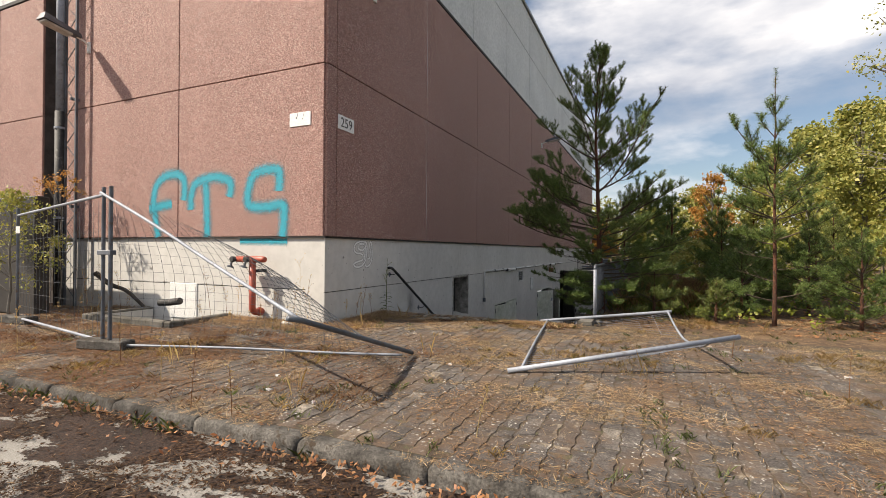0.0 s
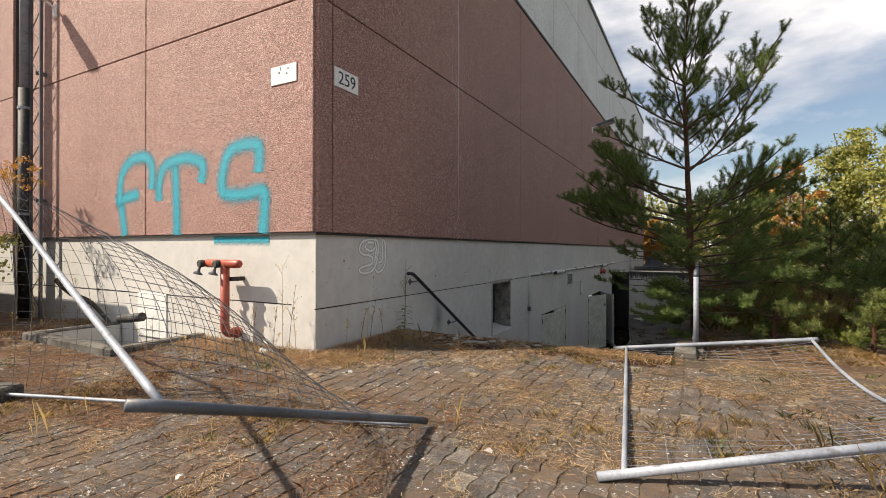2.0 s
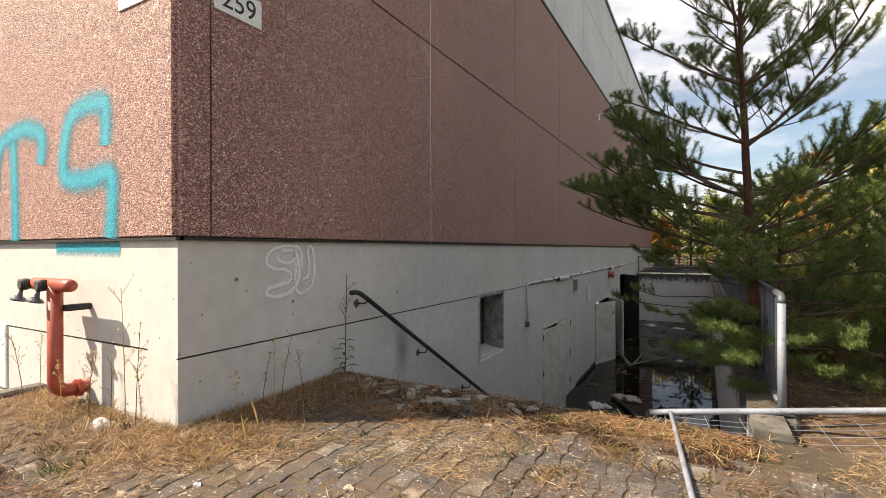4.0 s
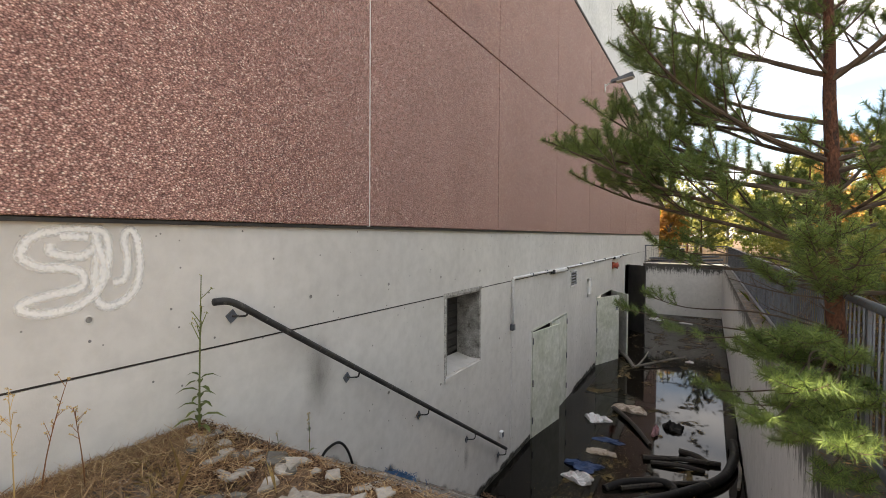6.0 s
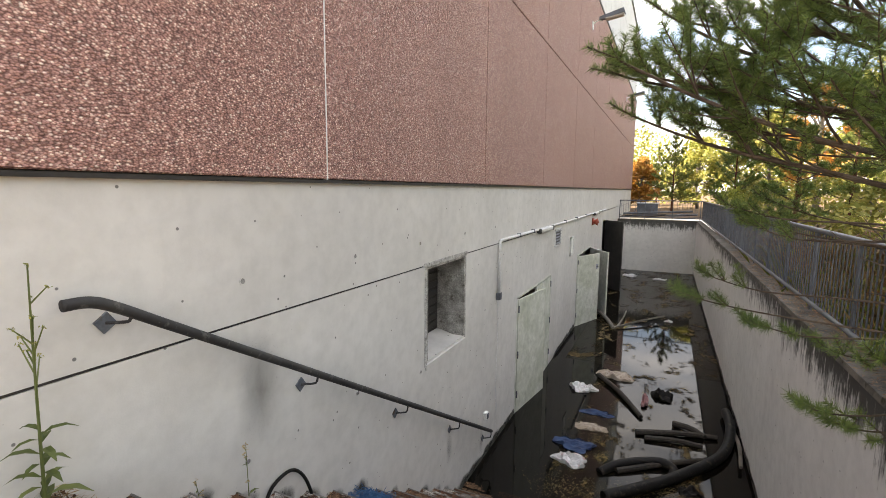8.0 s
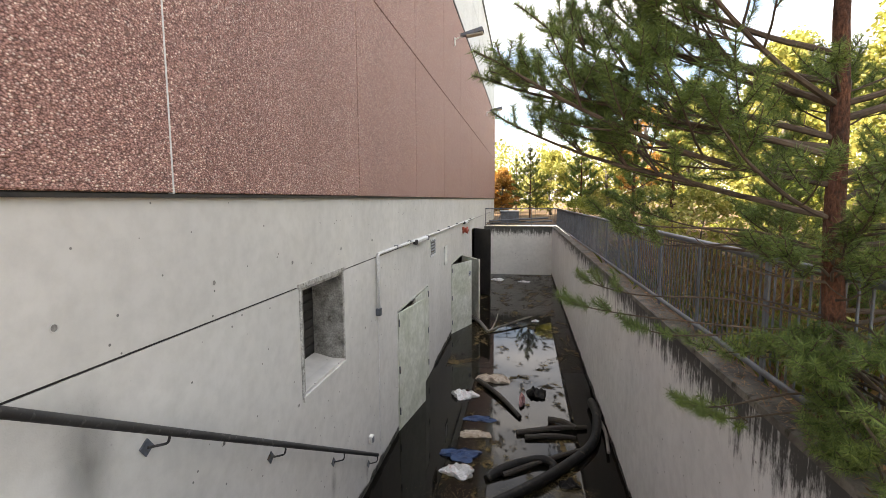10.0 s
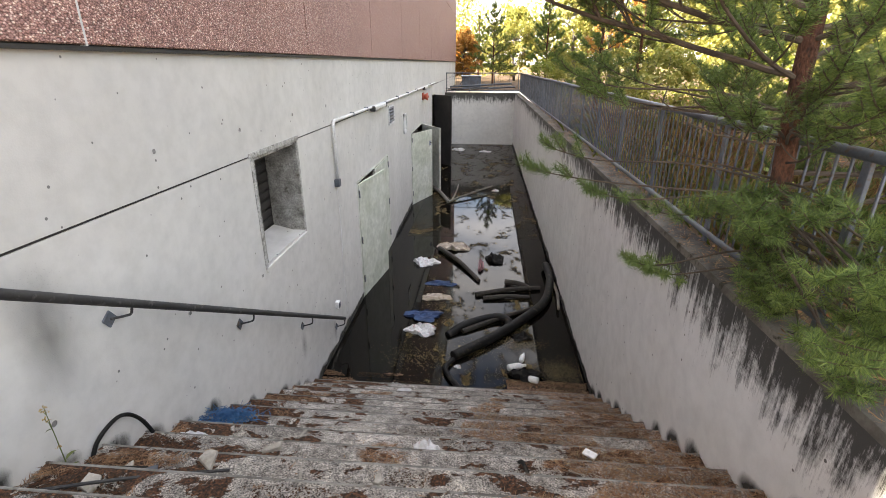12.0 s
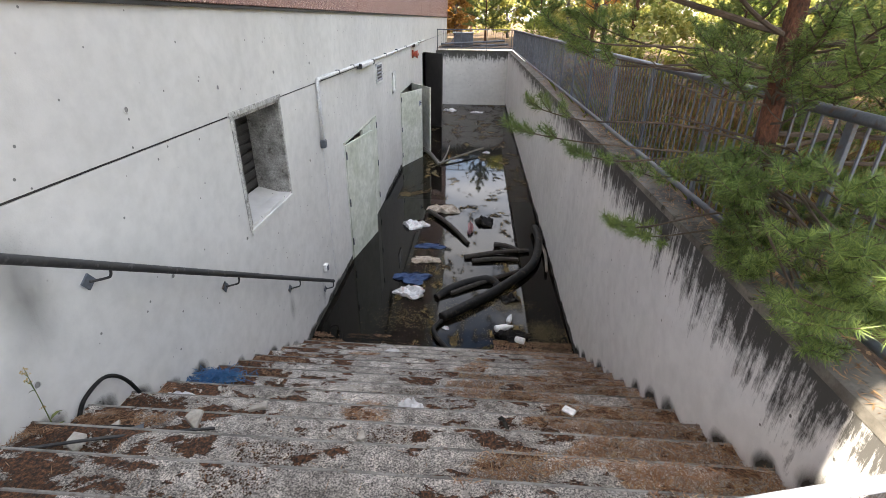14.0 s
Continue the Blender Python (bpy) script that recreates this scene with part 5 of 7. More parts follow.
hose("drain_hose", [(1.76, 8.02, WL + 0.0), (1.98, 8.26, WL + 0.05), (2.30, 8.50, WL + 0.06), (2.62, 8.64, WL + 0.06), (2.80, 8.55, WL + 0.03), (2.78, 8.36, WL - 0.02)], 0.072, "looped black drainage hose half under water")
hose("garden_hose", [(1.9, 7.3, WL + 0.03), (1.80, 7.05, WL + 0.05), (1.9, 6.8, WL + 0.04), (2.08, 6.55, WL + 0.03)], 0.038, "thinner black hose curling to the lowest step", 10)


def log(name, a, b, r, material, label, category="log", bend=0.04):
    a, b = Vector(a), Vector(b)
    mid = a.lerp(b, 0.5) + Vector((bend, bend, 0.02))
    path = smooth_path([a, mid, b], 4)
    return put(name, Geo().tube(path, [r * (1 + 0.12 * math.sin(3.1 * k)) * (1 - 0.03 * k) for k in range(len(path))], 8), material, label, category, "floating timber")


log("floating_log", (2.2, 9.55, WL + 0.03), (3.5, 9.95, WL + 0.04), 0.055, WOODD, "black soaked timber floating among hoses")
log("floating_log", (2.35, 9.40, WL + 0.03), (3.25, 9.52, WL + 0.03), 0.05, WOODD, "black soaked timber floating among hoses")
log("floating_log", (2.8, 10.15, WL + 0.05), (3.3, 9.85, WL + 0.05), 0.06, WOODD, "short black log end floating on the water")
log("floating_log", (2.0, 8.15, WL + 0.02), (3.3, 9.1, WL + 0.03), 0.05, WOODD, "long brown pole half under water")
log("floating_pole", (1.25, 11.95, WL + 0.06), (2.25, 10.2, WL + 0.03), 0.055, WOODD, "dark pole floating across the water")
log("floating_stick", (0.38, 18.1, WL + 0.1), (1.15, 16.2, WL + 0.03), 0.07, BARKG, "thick grey branch by the open door")
log("floating_stick", (1.15, 16.2, WL + 0.05), (2.6, 18.0, WL + 0.16), 0.035, BARKG, "long thin branch on the water")
log("floating_stick", (1.25, 16.4, WL + 0.05), (1.36, 18.4, WL + 0.1), 0.03, BARKG, "thin forked branch on the water")
log("leaning_plank", (3.78, 10.3, WL + 0.05), (3.74, 9.0, WL + 0.08), 0.035, BARKG, "thin lath along the retaining wall", "lath")


def rag(name, c, size, seed, material, label, category, group="", rough=1.0):
    """Crumpled cloth or foil: a bumpy, ragged sheet with thickness."""
    r = np.random.default_rng(seed)
    n = 13
    g = Geo()
    top, bot = [], []
    ph = r.uniform(0, 6, 4)
    for j in range(n):
        for i in range(n):
            u, v = i / (n - 1) * 2 - 1, j / (n - 1) * 2 - 1
            k = math.hypot(u, v)
            s = 1 / max(1.0, k * 1.12 / (0.86 + 0.2 * math.sin(3 * math.atan2(v, u) + ph[0]) + 0.1 * math.sin(7 * math.atan2(v, u) + ph[1])))
            x, y = u * s * size[0] / 2, v * s * size[1] / 2
            h = size[2] * (0.15 + rough * abs(noise.noise((u * 2.1 + seed, v * 2.1, 0.3))) * 1.3 + 0.25 * abs(noise.noise((u * 6, v * 6 + seed, 0.9)))) * (1 - min(1, k * s) ** 3 * 0.9)
            top.append((c[0] + x, c[1] + y, c[2] + h))
            bot.append((c[0] + x * 0.97, c[1] + y * 0.97, c[2] - 0.012))
    fs = [(j * n + i, j * n + i + 1, (j + 1) * n + i + 1, (j + 1) * n + i) for j in range(n - 1) for i in range(n - 1)]
    o = n * n
    g.add(top + bot, fs + [tuple(o + q for q in reversed(f)) for f in fs])
    rim = [i for i in range(n)] + [j * n + n - 1 for j in range(1, n)] + [(n - 1) * n + i for i in range(n - 2, -1, -1)] + [j * n for j in range(n - 2, 0, -1)]
    g.f += [(rim[k], rim[k - 1], rim[k - 1] + o, rim[k] + o) for k in range(len(rim))]
    return put(name, g, material, label, category, group)


rag("plastic_bag", (-0.60, -0.24, paving_z(-0.6, -0.24)), (0.30, 0.2, 0.07), 51, WHITEC, "crumpled clear-white plastic bag lying at the wall", "bag")
rag("black_rag", (-0.36, -0.2, paving_z(-0.36, -0.2)), (0.14, 0.10, 0.08), 52, BLACKH, "small black rag lying at the wall", "rag")
rag("plastic_bag", (1.02, 11.1, WL), (0.72, 0.5, 0.16), 3, WHITEC, "crumpled white plastic bag floating on the water", "bag", "floating litter")
rag("blue_sack", (1.27, 8.66, WL), (0.86, 0.5, 0.09), 4, BLUEC, "sodden dark blue sack floating on the water", "sack", "floating litter")
rag("cloth", (1.30, 8.13, WL), (0.66, 0.42, 0.16), 5, WHITEC, "dirty white and pink cloth lying in the water", "cloth", "floating litter")
rag("blue_sheet", (1.45, 10.05, WL - 0.01), (0.80, 0.34, 0.06), 6, BLUEC, "blue plastic sheet mostly under water", "sheet", "floating litter")
rag("rotten_board", (1.60, 12.15, WL), (0.95, 0.62, 0.16), 7, WOODL, "splintered pale piece of rotten board", "board", "floating litter")
rag("brown_sack", (1.42, 9.42, WL - 0.01), (0.75, 0.42, 0.07), 61, WOODL, "sodden brown sack half under water", "sack", "floating litter")
rag("pink_cloth", (2.28, 11.0, WL + 0.02), (0.16, 0.75, 0.14), 8, PINKC, "faded pink striped cloth", "cloth", "floating litter")
rag("black_bag", (2.62, 11.45, WL), (0.55, 0.62, 0.16), 9, BLACKH, "black rubbish bag floating on the water", "bag", "floating litter")
rag("black_bag", (3.0, 7.0, WL), (0.6, 0.32, 0.14), 10, BLACKH, "black rubbish bag by the lowest steps", "bag", "floating litter")
rag("black_bag", (3.0, 8.05, WL), (0.4, 0.3, 0.12), 20, BLACKH, "black rubbish bag beside the hose", "bag", "floating litter")
rag("white_foil", (0.95, 26.4, WL), (0.8, 0.6, 0.16), 13, WHITEC, "white foil floating at the far end wall", "foil", "floating litter")
rag("white_foil", (2.35, 26.0, WL), (0.8, 0.35, 0.10), 14, WHITEC, "white foam board floating at the far end wall", "foil", "floating litter")
rag("black_bag", (3.35, 24.0, WL), (0.7, 0.8, 0.10), 15, BLACKH, "black foil floating near the far end", "bag", "floating litter")
rag("white_scrap", (2.72, 17.9, WL), (0.3, 0.2, 0.08), 16, WHITEC, "white scrap floating on the water", "scrap", "floating litter")
rag("plastic_scrap", (1.98, 7.15, WL + 0.0), (0.14, 0.1, 0.04), 17, WHITEC, "small white scrap on the water", "scrap", "floating litter")


def bottle(at, length, r, rz, label, tip=0):
    b = thing("bottle", at, label, "bottle", "floating litter")
    m = pose(*at, 0, 90 + tip, rz)
    prof = [(0, r * 0.9), (0.02, r), (length * 0.62, r), (length * 0.8, r * 0.55), (length * 0.86, r * 0.36)]
    part("body", Geo().tube([m @ Vector((0, 0, d)) for d, _ in prof], [q for _, q in prof], 14), WHITEP, b, "white plastic", True)
    part("cap", Geo().tube([m @ Vector((0, 0, length * 0.86)), m @ Vector((0, 0, length))], r * 0.42, 12), WHITEP, b)


bottle((2.74, 7.14, WL + 0.04), 0.30, 0.055, 25, "white plastic bottle floating by the lowest steps", 4)
bottle((3.16, 6.86, WL + 0.04), 0.2, 0.05, 160, "small white plastic bottle floating by the lowest steps")
bottle((2.94, 7.30, WL + 0.06), 0.16, 0.04, 70, "small white plastic bottle floating by the lowest steps", -20)
scum = Geo()
for x0, x1, y0, y1 in ((1.05, 3.2, 6.6, 9.2), (1.15, 3.3, 9.2, 12.6), (0.3, XR - 0.02, 12.9, Y_END - 0.02)):
    scum.add([(x0, y0, WL + 0.004), (x1, y0, WL + 0.004), (x1, y1, WL + 0.004), (x0, y1, WL + 0.004)], [(0, 1, 2, 3)])
put("algae_scum", scum, SCUM, "patchy brown algae scum floating on the water", "algae", kind="stuff")


def step_z(y):
    """Height of the stairs' walking surface at y."""
    if y < Y_TOP - 0.45:
        return paving_z(2.0, y)
    return Z_TOP - RISER * max(0, min(18, math.floor((y - Y_TOP) / TREAD + 1.04)))


g = Geo()
rr = np.random.default_rng(77)
for k in range(300):
    c = Vector((0.26 + rr.normal() * 0.10, 4.15 + rr.normal() * 0.07, 0))
    pts = [c + Vector((rr.normal() * 0.04, rr.normal() * 0.05, 0)) for _ in range(4)]
    g.tube(smooth_path([(max(0.02, p.x), p.y, step_z(p.y) + 0.01 + abs(rr.normal()) * 0.04) for p in pts], 3), 0.0024, 4, False)
put("blue_netting", g, BLUEN, "tangled heap of faded blue netting on the stairs", "netting")
rag("cloth_scrap", (0.24, 3.6, step_z(3.6)), (0.34, 0.2, 0.10), 31, WHITEC, "crumpled black and white cloth on a step", "cloth")
rag("plastic_bag", (1.93, 3.66, step_z(3.66)), (0.24, 0.20, 0.11), 32, WHITEC, "crumpled white plastic bag on a step", "bag")
put("cigarette_pack", Geo().box(-0.045, 0.045, -0.03, 0.03, 0, 0.022, 0.003, pose(3.08, 3.74, step_z(3.74) + 0.003, 0, 0, -35)), WHITEP, "crushed white cigarette packet on a step", "packet")
for k, (x, y) in enumerate(((1.1, 6.62), (1.12, 5.96), (1.36, 6.04), (0.12, 6.6), (0.5, 6.5), (2.2, 6.2))):
    rag("white_scrap", (x, y, max(step_z(y), WL)), (0.22, 0.13, 0.06), 40 + k, WHITEC, "small white scrap on the lowest steps", "scrap", "scraps on the lowest steps")
put("cable_loop", Geo().tube(smooth_path([(0.42, 3.0, step_z(3.0) + 0.02), (0.1, 2.98, step_z(2.98) + 0.02), (0.03, 3.06, -0.74), (0.025, 3.15, -0.66), (0.025, 3.33, -0.65), (0.04, 3.46, -0.80), (0.1, 3.52, step_z(3.52) + 0.02)], 7), 0.013, 8), BLACKH, "loop of black cable leaning on the wall", "cable")
put("flat_board", Geo().box(-0.10, 0.10, -0.03, 0.03, 0, 0.015, 0.003, pose(0.40, 2.95, step_z(2.95) + 0.012, 8, -6, 25)), GREYP, "short blue-grey board on a step", "board")
put("long_stick", Geo().tube(smooth_path([(0.12, 2.42, step_z(2.42) + 0.02), (0.5, 2.75, step_z(2.6) + 0.02), (0.9, 3.02, step_z(2.9) + 0.03)], 4), 0.009, 7), BLACKP, "long dark grey stick across the steps", "stick")
put("rubber_strip", Geo().tube(smooth_path([(2.53, 3.52, step_z(3.52) + 0.01), (2.57, 3.42, step_z(3.42) + 0.035), (2.62, 3.28, step_z(3.28) + 0.01)], 4), 0.012, 6), BLACKH, "curved black rubber strip on a step", "strip")


# ---- plants ----
def unit(a):
    return a / np.maximum(1e-9, np.linalg.norm(a, axis=-1, keepdims=True))


def needle_mesh(name, shoots, per, length, width, r):
    """Needles as slim triangles round each shoot: rows of start, direction and length; per: needles on 10 cm."""
    s = np.asarray(shoots, float)
    count = np.maximum(6, (per * s[:, 6] / 0.1)).astype(int)
    n = int(count.sum())
    p0, d, ln = np.repeat(s[:, :3], count, 0), unit(np.repeat(s[:, 3:6], count, 0)), np.repeat(s[:, 6], count)
    t = r.uniform(0.0, 1.0, n)
    base = p0 + d * (ln * t)[:, None]
    rad = unit(np.cross(d, r.normal(size=(n, 3))))
    fwd = r.uniform(0.15, 0.85, n)
    nd = unit(d * fwd[:, None] + rad * 0.85 + np.array([0, 0, 0.06]))
    tip = base + nd * (length * r.uniform(0.7, 1.15, n))[:, None]
    side = unit(np.cross(nd, r.normal(size=(n, 3)))) * width / 2
    v = np.stack([base - side, base + side, tip], 1).reshape(-1, 3)
    return flat_mesh(name, v, np.arange(n * 3).reshape(-1, 3))


def limb(wood, shoots, p, heading, length, rise, r0, r, order, node, green):
    """One axis of a pine: it bends upwards by rise degrees, forks at yearly nodes and is needled near its end."""
    n = max(3, int(length / 0.09))
    d, path = Vector(heading).normalized(), [Vector(p)]
    for k in range(n):
        flat = Vector((d.x, d.y, 0))
        if flat.length > 0.05:
            axis = Vector((d.y, -d.x, 0)).normalized()
            d = Matrix.Rotation(radians(rise / n), 3, axis) @ d
        d = (d + Vector((r.normal(), r.normal(), r.normal())) * 0.035).normalized()
        path.append(path[-1] + d * length / n)
    wood.tube(path, [r0 * (1 - 0.8 * k / n) + 0.0018 for k in range(n + 1)], 6 if order > 1 else 4, False)
    seg = length / n
    first = max(0, int((length - green) / seg))
    for k in range(first, n):
        a, b = path[k], path[k + 1]
        shoots.append((*a, *(b - a).normalized(), (b - a).length))
    if order == 0:
        return
    back = r.uniform(0.10, 0.16)
    while back < length * 0.78:
        k = min(n - 1, max(0, int((length - back) / seg)))
        f = (path[k + 1] - path[k]).normalized()
        sd = f.cross(Vector((0, 0, 1)))
        sd = sd.normalized() if sd.length > 0.1 else f.orthogonal().normalized()
        up = sd.cross(f)
        spin = r.uniform(-0.5, 0.5)
        for w in ((1, -1, 0.25) if order > 1 and back < length * 0.55 else (1, -1)):
            if r.uniform() < 0.18:
                continue
            tl = min(0.55 * back + 0.09, 0.42 * length + 0.06) * r.uniform(0.65, 1.15)
            hd = f * r.uniform(0.7, 1.0) + sd * w * r.uniform(0.6, 0.95) + up * (r.normal() * 0.22 + 0.14 + spin * w * 0.3 + (0.5 if abs(w) < 1 else 0))
            limb(wood, shoots, path[k], hd, max(0.07, tl), 16 + 12 * r.uniform(), max(0.0022, r0 * 0.42 * (1 - 0.5 * k / n)), r, order - 1, node * 0.8, green * 0.85)
        back += node * r.uniform(0.8, 1.2)


def pine(at, h, whorls, seed, label, per=55, width=0.0035, nl=0.07, extra=(), trunk_r=0.06, material=None, order=2, node=0.2, green=0.3, tips=(), bends=(), dead=(), shy=None):
    """whorls: height, branches, their length, elevation, upward bend. extra and dead: azimuth, height, length, elevation, bend. bends: sideways shifts of the trunk at heights.
    shy: two azimuths and a height; between and below them the branches stayed short."""
    r = np.random.default_rng(seed)
    t = thing("pine_tree", at, label, "tree", "pines")
    wood, shoots, bare, base = Geo(), [], [], Vector(at)

    def axis(z):
        zs = [0.0] + [b[0] for b in bends] + [h]
        last = bends[-1] if bends else (0, 0.0, 0.0)
        return base + Vector((float(np.interp(z, zs, [0.0] + [b[1] for b in bends] + [last[1]])), float(np.interp(z, zs, [0.0] + [b[2] for b in bends] + [last[2]])), z))

    tp = [axis(-0.05 + (h + 0.05) * k / 16) + Vector((r.normal(), r.normal(), 0)) * 0.006 for k in range(17)]
    part("trunk", Geo().tube(tp, [trunk_r * (1 - k / 16.6) + 0.004 for k in range(17)], 12, True), BARK, t, "reddish brown scaly trunk", True)
    for z, nb, ln, e0, rise in whorls:
        a0 = r.uniform(0, 6.28)
        for b in range(nb):
            a, e, l1 = a0 + b * 6.283 / nb + r.normal() * 0.2, radians(e0 + r.normal() * 4), ln * r.uniform(0.8, 1.12)
            if shy and z < shy[2] and shy[0] < math.degrees(a) % 360 < shy[1]:
                l1 *= 0.35
            limb(wood, shoots, axis(z + r.normal() * 0.03), (math.cos(a) * math.cos(e), math.sin(a) * math.cos(e), math.sin(e)), l1, rise, 0.004 + 0.0075 * l1, r, order if l1 > 0.45 else 1, node, green)
    for rows, sink, grade in ((extra, shoots, order), (dead, bare, 1)):
        for az, z, ln, e0, rise in rows:
            a, e = radians(az), radians(e0)
            limb(wood, sink, axis(z), (math.cos(a) * math.cos(e), math.sin(a) * math.cos(e), math.sin(e)), ln, rise, 0.004 + 0.0065 * ln, r, grade, node, green)
    near = [tuple(Vector(p) + Vector((r.normal() * 0.09 + 0.07, r.normal() * 0.18, r.normal() * 0.09))) for p in tips if p[1] < 3.9]
    for tip in list(tips) + near:
        end = Vector(tip)
        start = axis(max(0.2, min(h * 0.9, end.z * 0.75 + 0.12)))
        way = smooth_path([start, start.lerp(end, 0.35) + Vector((r.normal() * 0.05, r.normal() * 0.06, 0.02 + r.normal() * 0.03)), start.lerp(end, 0.75) + Vector((0.01, 0.02, -0.04)), end], 4)
        wood.tube(way, [0.009 * (1 - 0.7 * q / len(way)) for q in range(len(way))], 6, False)
        d = (end - way[-4]).normalized()
        limb(wood, shoots, end - d * 0.06, d + Vector((0, 0, 0.15)), 0.16, 18, 0.004, r, 0, node, 0.2)
        for back in (0.03, 0.13, 0.27):
            q0 = end - d * back
            sd = d.cross(Vector((0, 0, 1))).normalized()
            for w in (1, -1):
                hd = d * r.uniform(0.6, 1.0) + sd * w * r.uniform(0.5, 0.9) + Vector((0, 0, 0.15 + 0.25 * r.normal()))
                limb(wood, shoots, q0, hd, r.uniform(0.09, 0.15) + back * 0.15, 18, 0.0032, r, 0, 0.12, 0.11)
    top = tp[-1]
    lead = 0.36 * min(1.0, h / 4)
    limb(wood, shoots, top - Vector((0, 0, lead * 0.6)), (0.02, 0.01, 1), lead, 0, 0.006, r, 0, node, lead)
    part("branchwork", wood, TWIG, t, "greyish brown branches", kind="stuff")
    me = needle_mesh("needles", shoots, per, nl, width, r)
    me.materials.append(material or NEEDLE)
    ob = new("needle_crown", me)
    ob.parent, ob.matrix_parent_inverse = t, Matrix.Translation(-Vector(at))
    tagged(ob, "dense green needle tufts", kind="stuff")
    return t


def even_whorls(h, reach, first, gap, nb=5):
    """Whorls of a regular young pine: long and flat below, short and steep above."""
    out, z = [], h * first
    while z < h * 0.95:
        f = z / h
        out.append((z, nb, reach * max(0.16, 1 - f ** 1.6) * min(1.0, 0.7 + f), 5 + 42 * f, 16 + 10 * f))
        z += gap * (1 + 0.2 * f)
    return out


pine((4.05, 4.02, 0.0), 5.6, ((2.02, 4, 1.9, 12, 20), (2.6, 5, 2.0, 22, 18), (3.0, 3, 1.0, 20, 24), (3.25, 5, 1.75, 30, 18), (3.65, 3, 0.8, 30, 24), (3.95, 6, 1.3, 37, 18), (4.3, 3, 0.55, 40, 20), (4.6, 5, 0.95, 44, 20), (5.05, 5, 0.62, 52, 18), (5.3, 4, 0.42, 58, 15)), 11,
     "tall young pine grown around the railing of the stairwell", shy=(196, 300, 3.1), per=105, nl=0.060, width=0.0036, trunk_r=0.062, node=0.24, green=0.26,
     bends=((0.7, -0.01, 0.0), (1.25, -0.07, 0.0), (2.0, -0.08, 0.0), (2.7, -0.11, 0.0), (3.8, -0.15, 0.0), (4.6, -0.12, 0.0), (5.6, -0.07, 0.0)),
     extra=((187, 1.55, 2.15, 12, 16), (176, 1.38, 2.05, 8, 14), (168, 1.98, 1.9, 18, 14), (205, 1.98, 1.9, 20, 20), (212, 1.36, 1.3, 10, 18), (182, 1.8, 2.0, 14, 16), (168, 1.75, 2.1, 10, 14), (192, 1.7, 2.0, 12, 14), (158, 2.1, 1.9, 14, 16), (178, 2.25, 1.8, 16, 16), (100, 1.6, 1.7, 8, 14), (30, 1.9, 1.95, 14, 18), (-25, 1.9, 1.9, 14, 18), (0, 1.2, 1.8, 4, 14), (65, 1.75, 1.8, 12, 16), (-8, 0.85, 1.8, 2, 12), (48, 0.55, 1.6, 0, 12),
            (20, 0.75, 1.7, 2, 14), (-30, 0.7, 1.6, 2, 12), (-55, 0.5, 1.3, 0, 12), (60, 0.9, 1.6, 4, 14), (-10, 0.35, 1.5, 0, 10), (-45, 1.3, 1.7, 8, 16), (5, 1.6, 1.9, 12, 18), (40, 1.45, 1.8, 8, 14), (-20, 1.05, 1.7, 4, 14), (-72, 1.55, 1.4, 12, 20)),
     dead=((200, 1.0, 0.7, 5, 10), (160, 1.15, 0.8, 0, 8), (250, 0.9, 0.5, 10, 8), (120, 0.8, 0.8, 0, 10)),
     tips=((3.78, 3.55, 1.27), (3.52, 3.85, 1.22), (3.98, 3.3, 1.2), (2.95, 4.5, 1.3), (3.05, 4.6, 1.42), (2.78, 4.42, 1.40), (2.92, 4.35, 1.27), (3.72, 3.3, 1.42), (3.72, 3.02, 1.28), (3.7, 2.95, 1.45), (2.74, 4.65, 0.87), (2.58, 4.2, 0.80), (2.95, 4.15, 0.68), (3.34, 4.28, 0.55), (3.48, 3.87, 0.63), (3.2, 3.87, 0.30), (3.62, 3.05, 0.46), (3.5, 3.2, 0.74), (3.6, 3.02, 0.84), (3.72, 2.85, 0.89),
           (3.55, 2.8, 0.68), (3.6, 2.63, 0.71), (3.77, 2.7, 0.66), (3.62, 2.8, 0.36), (3.66, 2.64, 0.45), (3.78, 2.6, 0.48), (3.8, 2.85, 0.16), (3.7, 3.4, 0.35), (3.72, 3.6, 0.55), (3.76, 3.62, 0.66), (3.82, 3.78, 0.5), (3.7, 3.75, 0.72), (3.85, 3.7, 0.36), (3.95, 2.95, 0.55), (4.15, 2.75, 0.62), (4.3, 3.0, 0.4), (3.75, 3.45, 0.25)))
pine((7.0, 3.65, 0.0), 4.45, ((1.5, 4, 0.9, 8, 16), (1.9, 5, 1.05, 14, 18), (2.3, 5, 1.0, 22, 18), (2.7, 5, 0.8, 30, 18), (3.3, 3, 0.5, 45, 15), (3.75, 4, 0.42, 52, 20)), 23, "slender young pine with a bare lower trunk", per=50, width=0.005, nl=0.075, trunk_r=0.034,
     extra=((172, 2.75, 1.35, 52, 26), (-20, 0.5, 0.8, 10, 16), (200, 0.45, 0.9, 10, 16)), dead=((190, 1.2, 0.7, 8, 4), (10, 1.0, 0.6, 10, 4), (170, 0.8, 0.6, 10, 4), (200, 1.9, 0.6, 15, 4)))
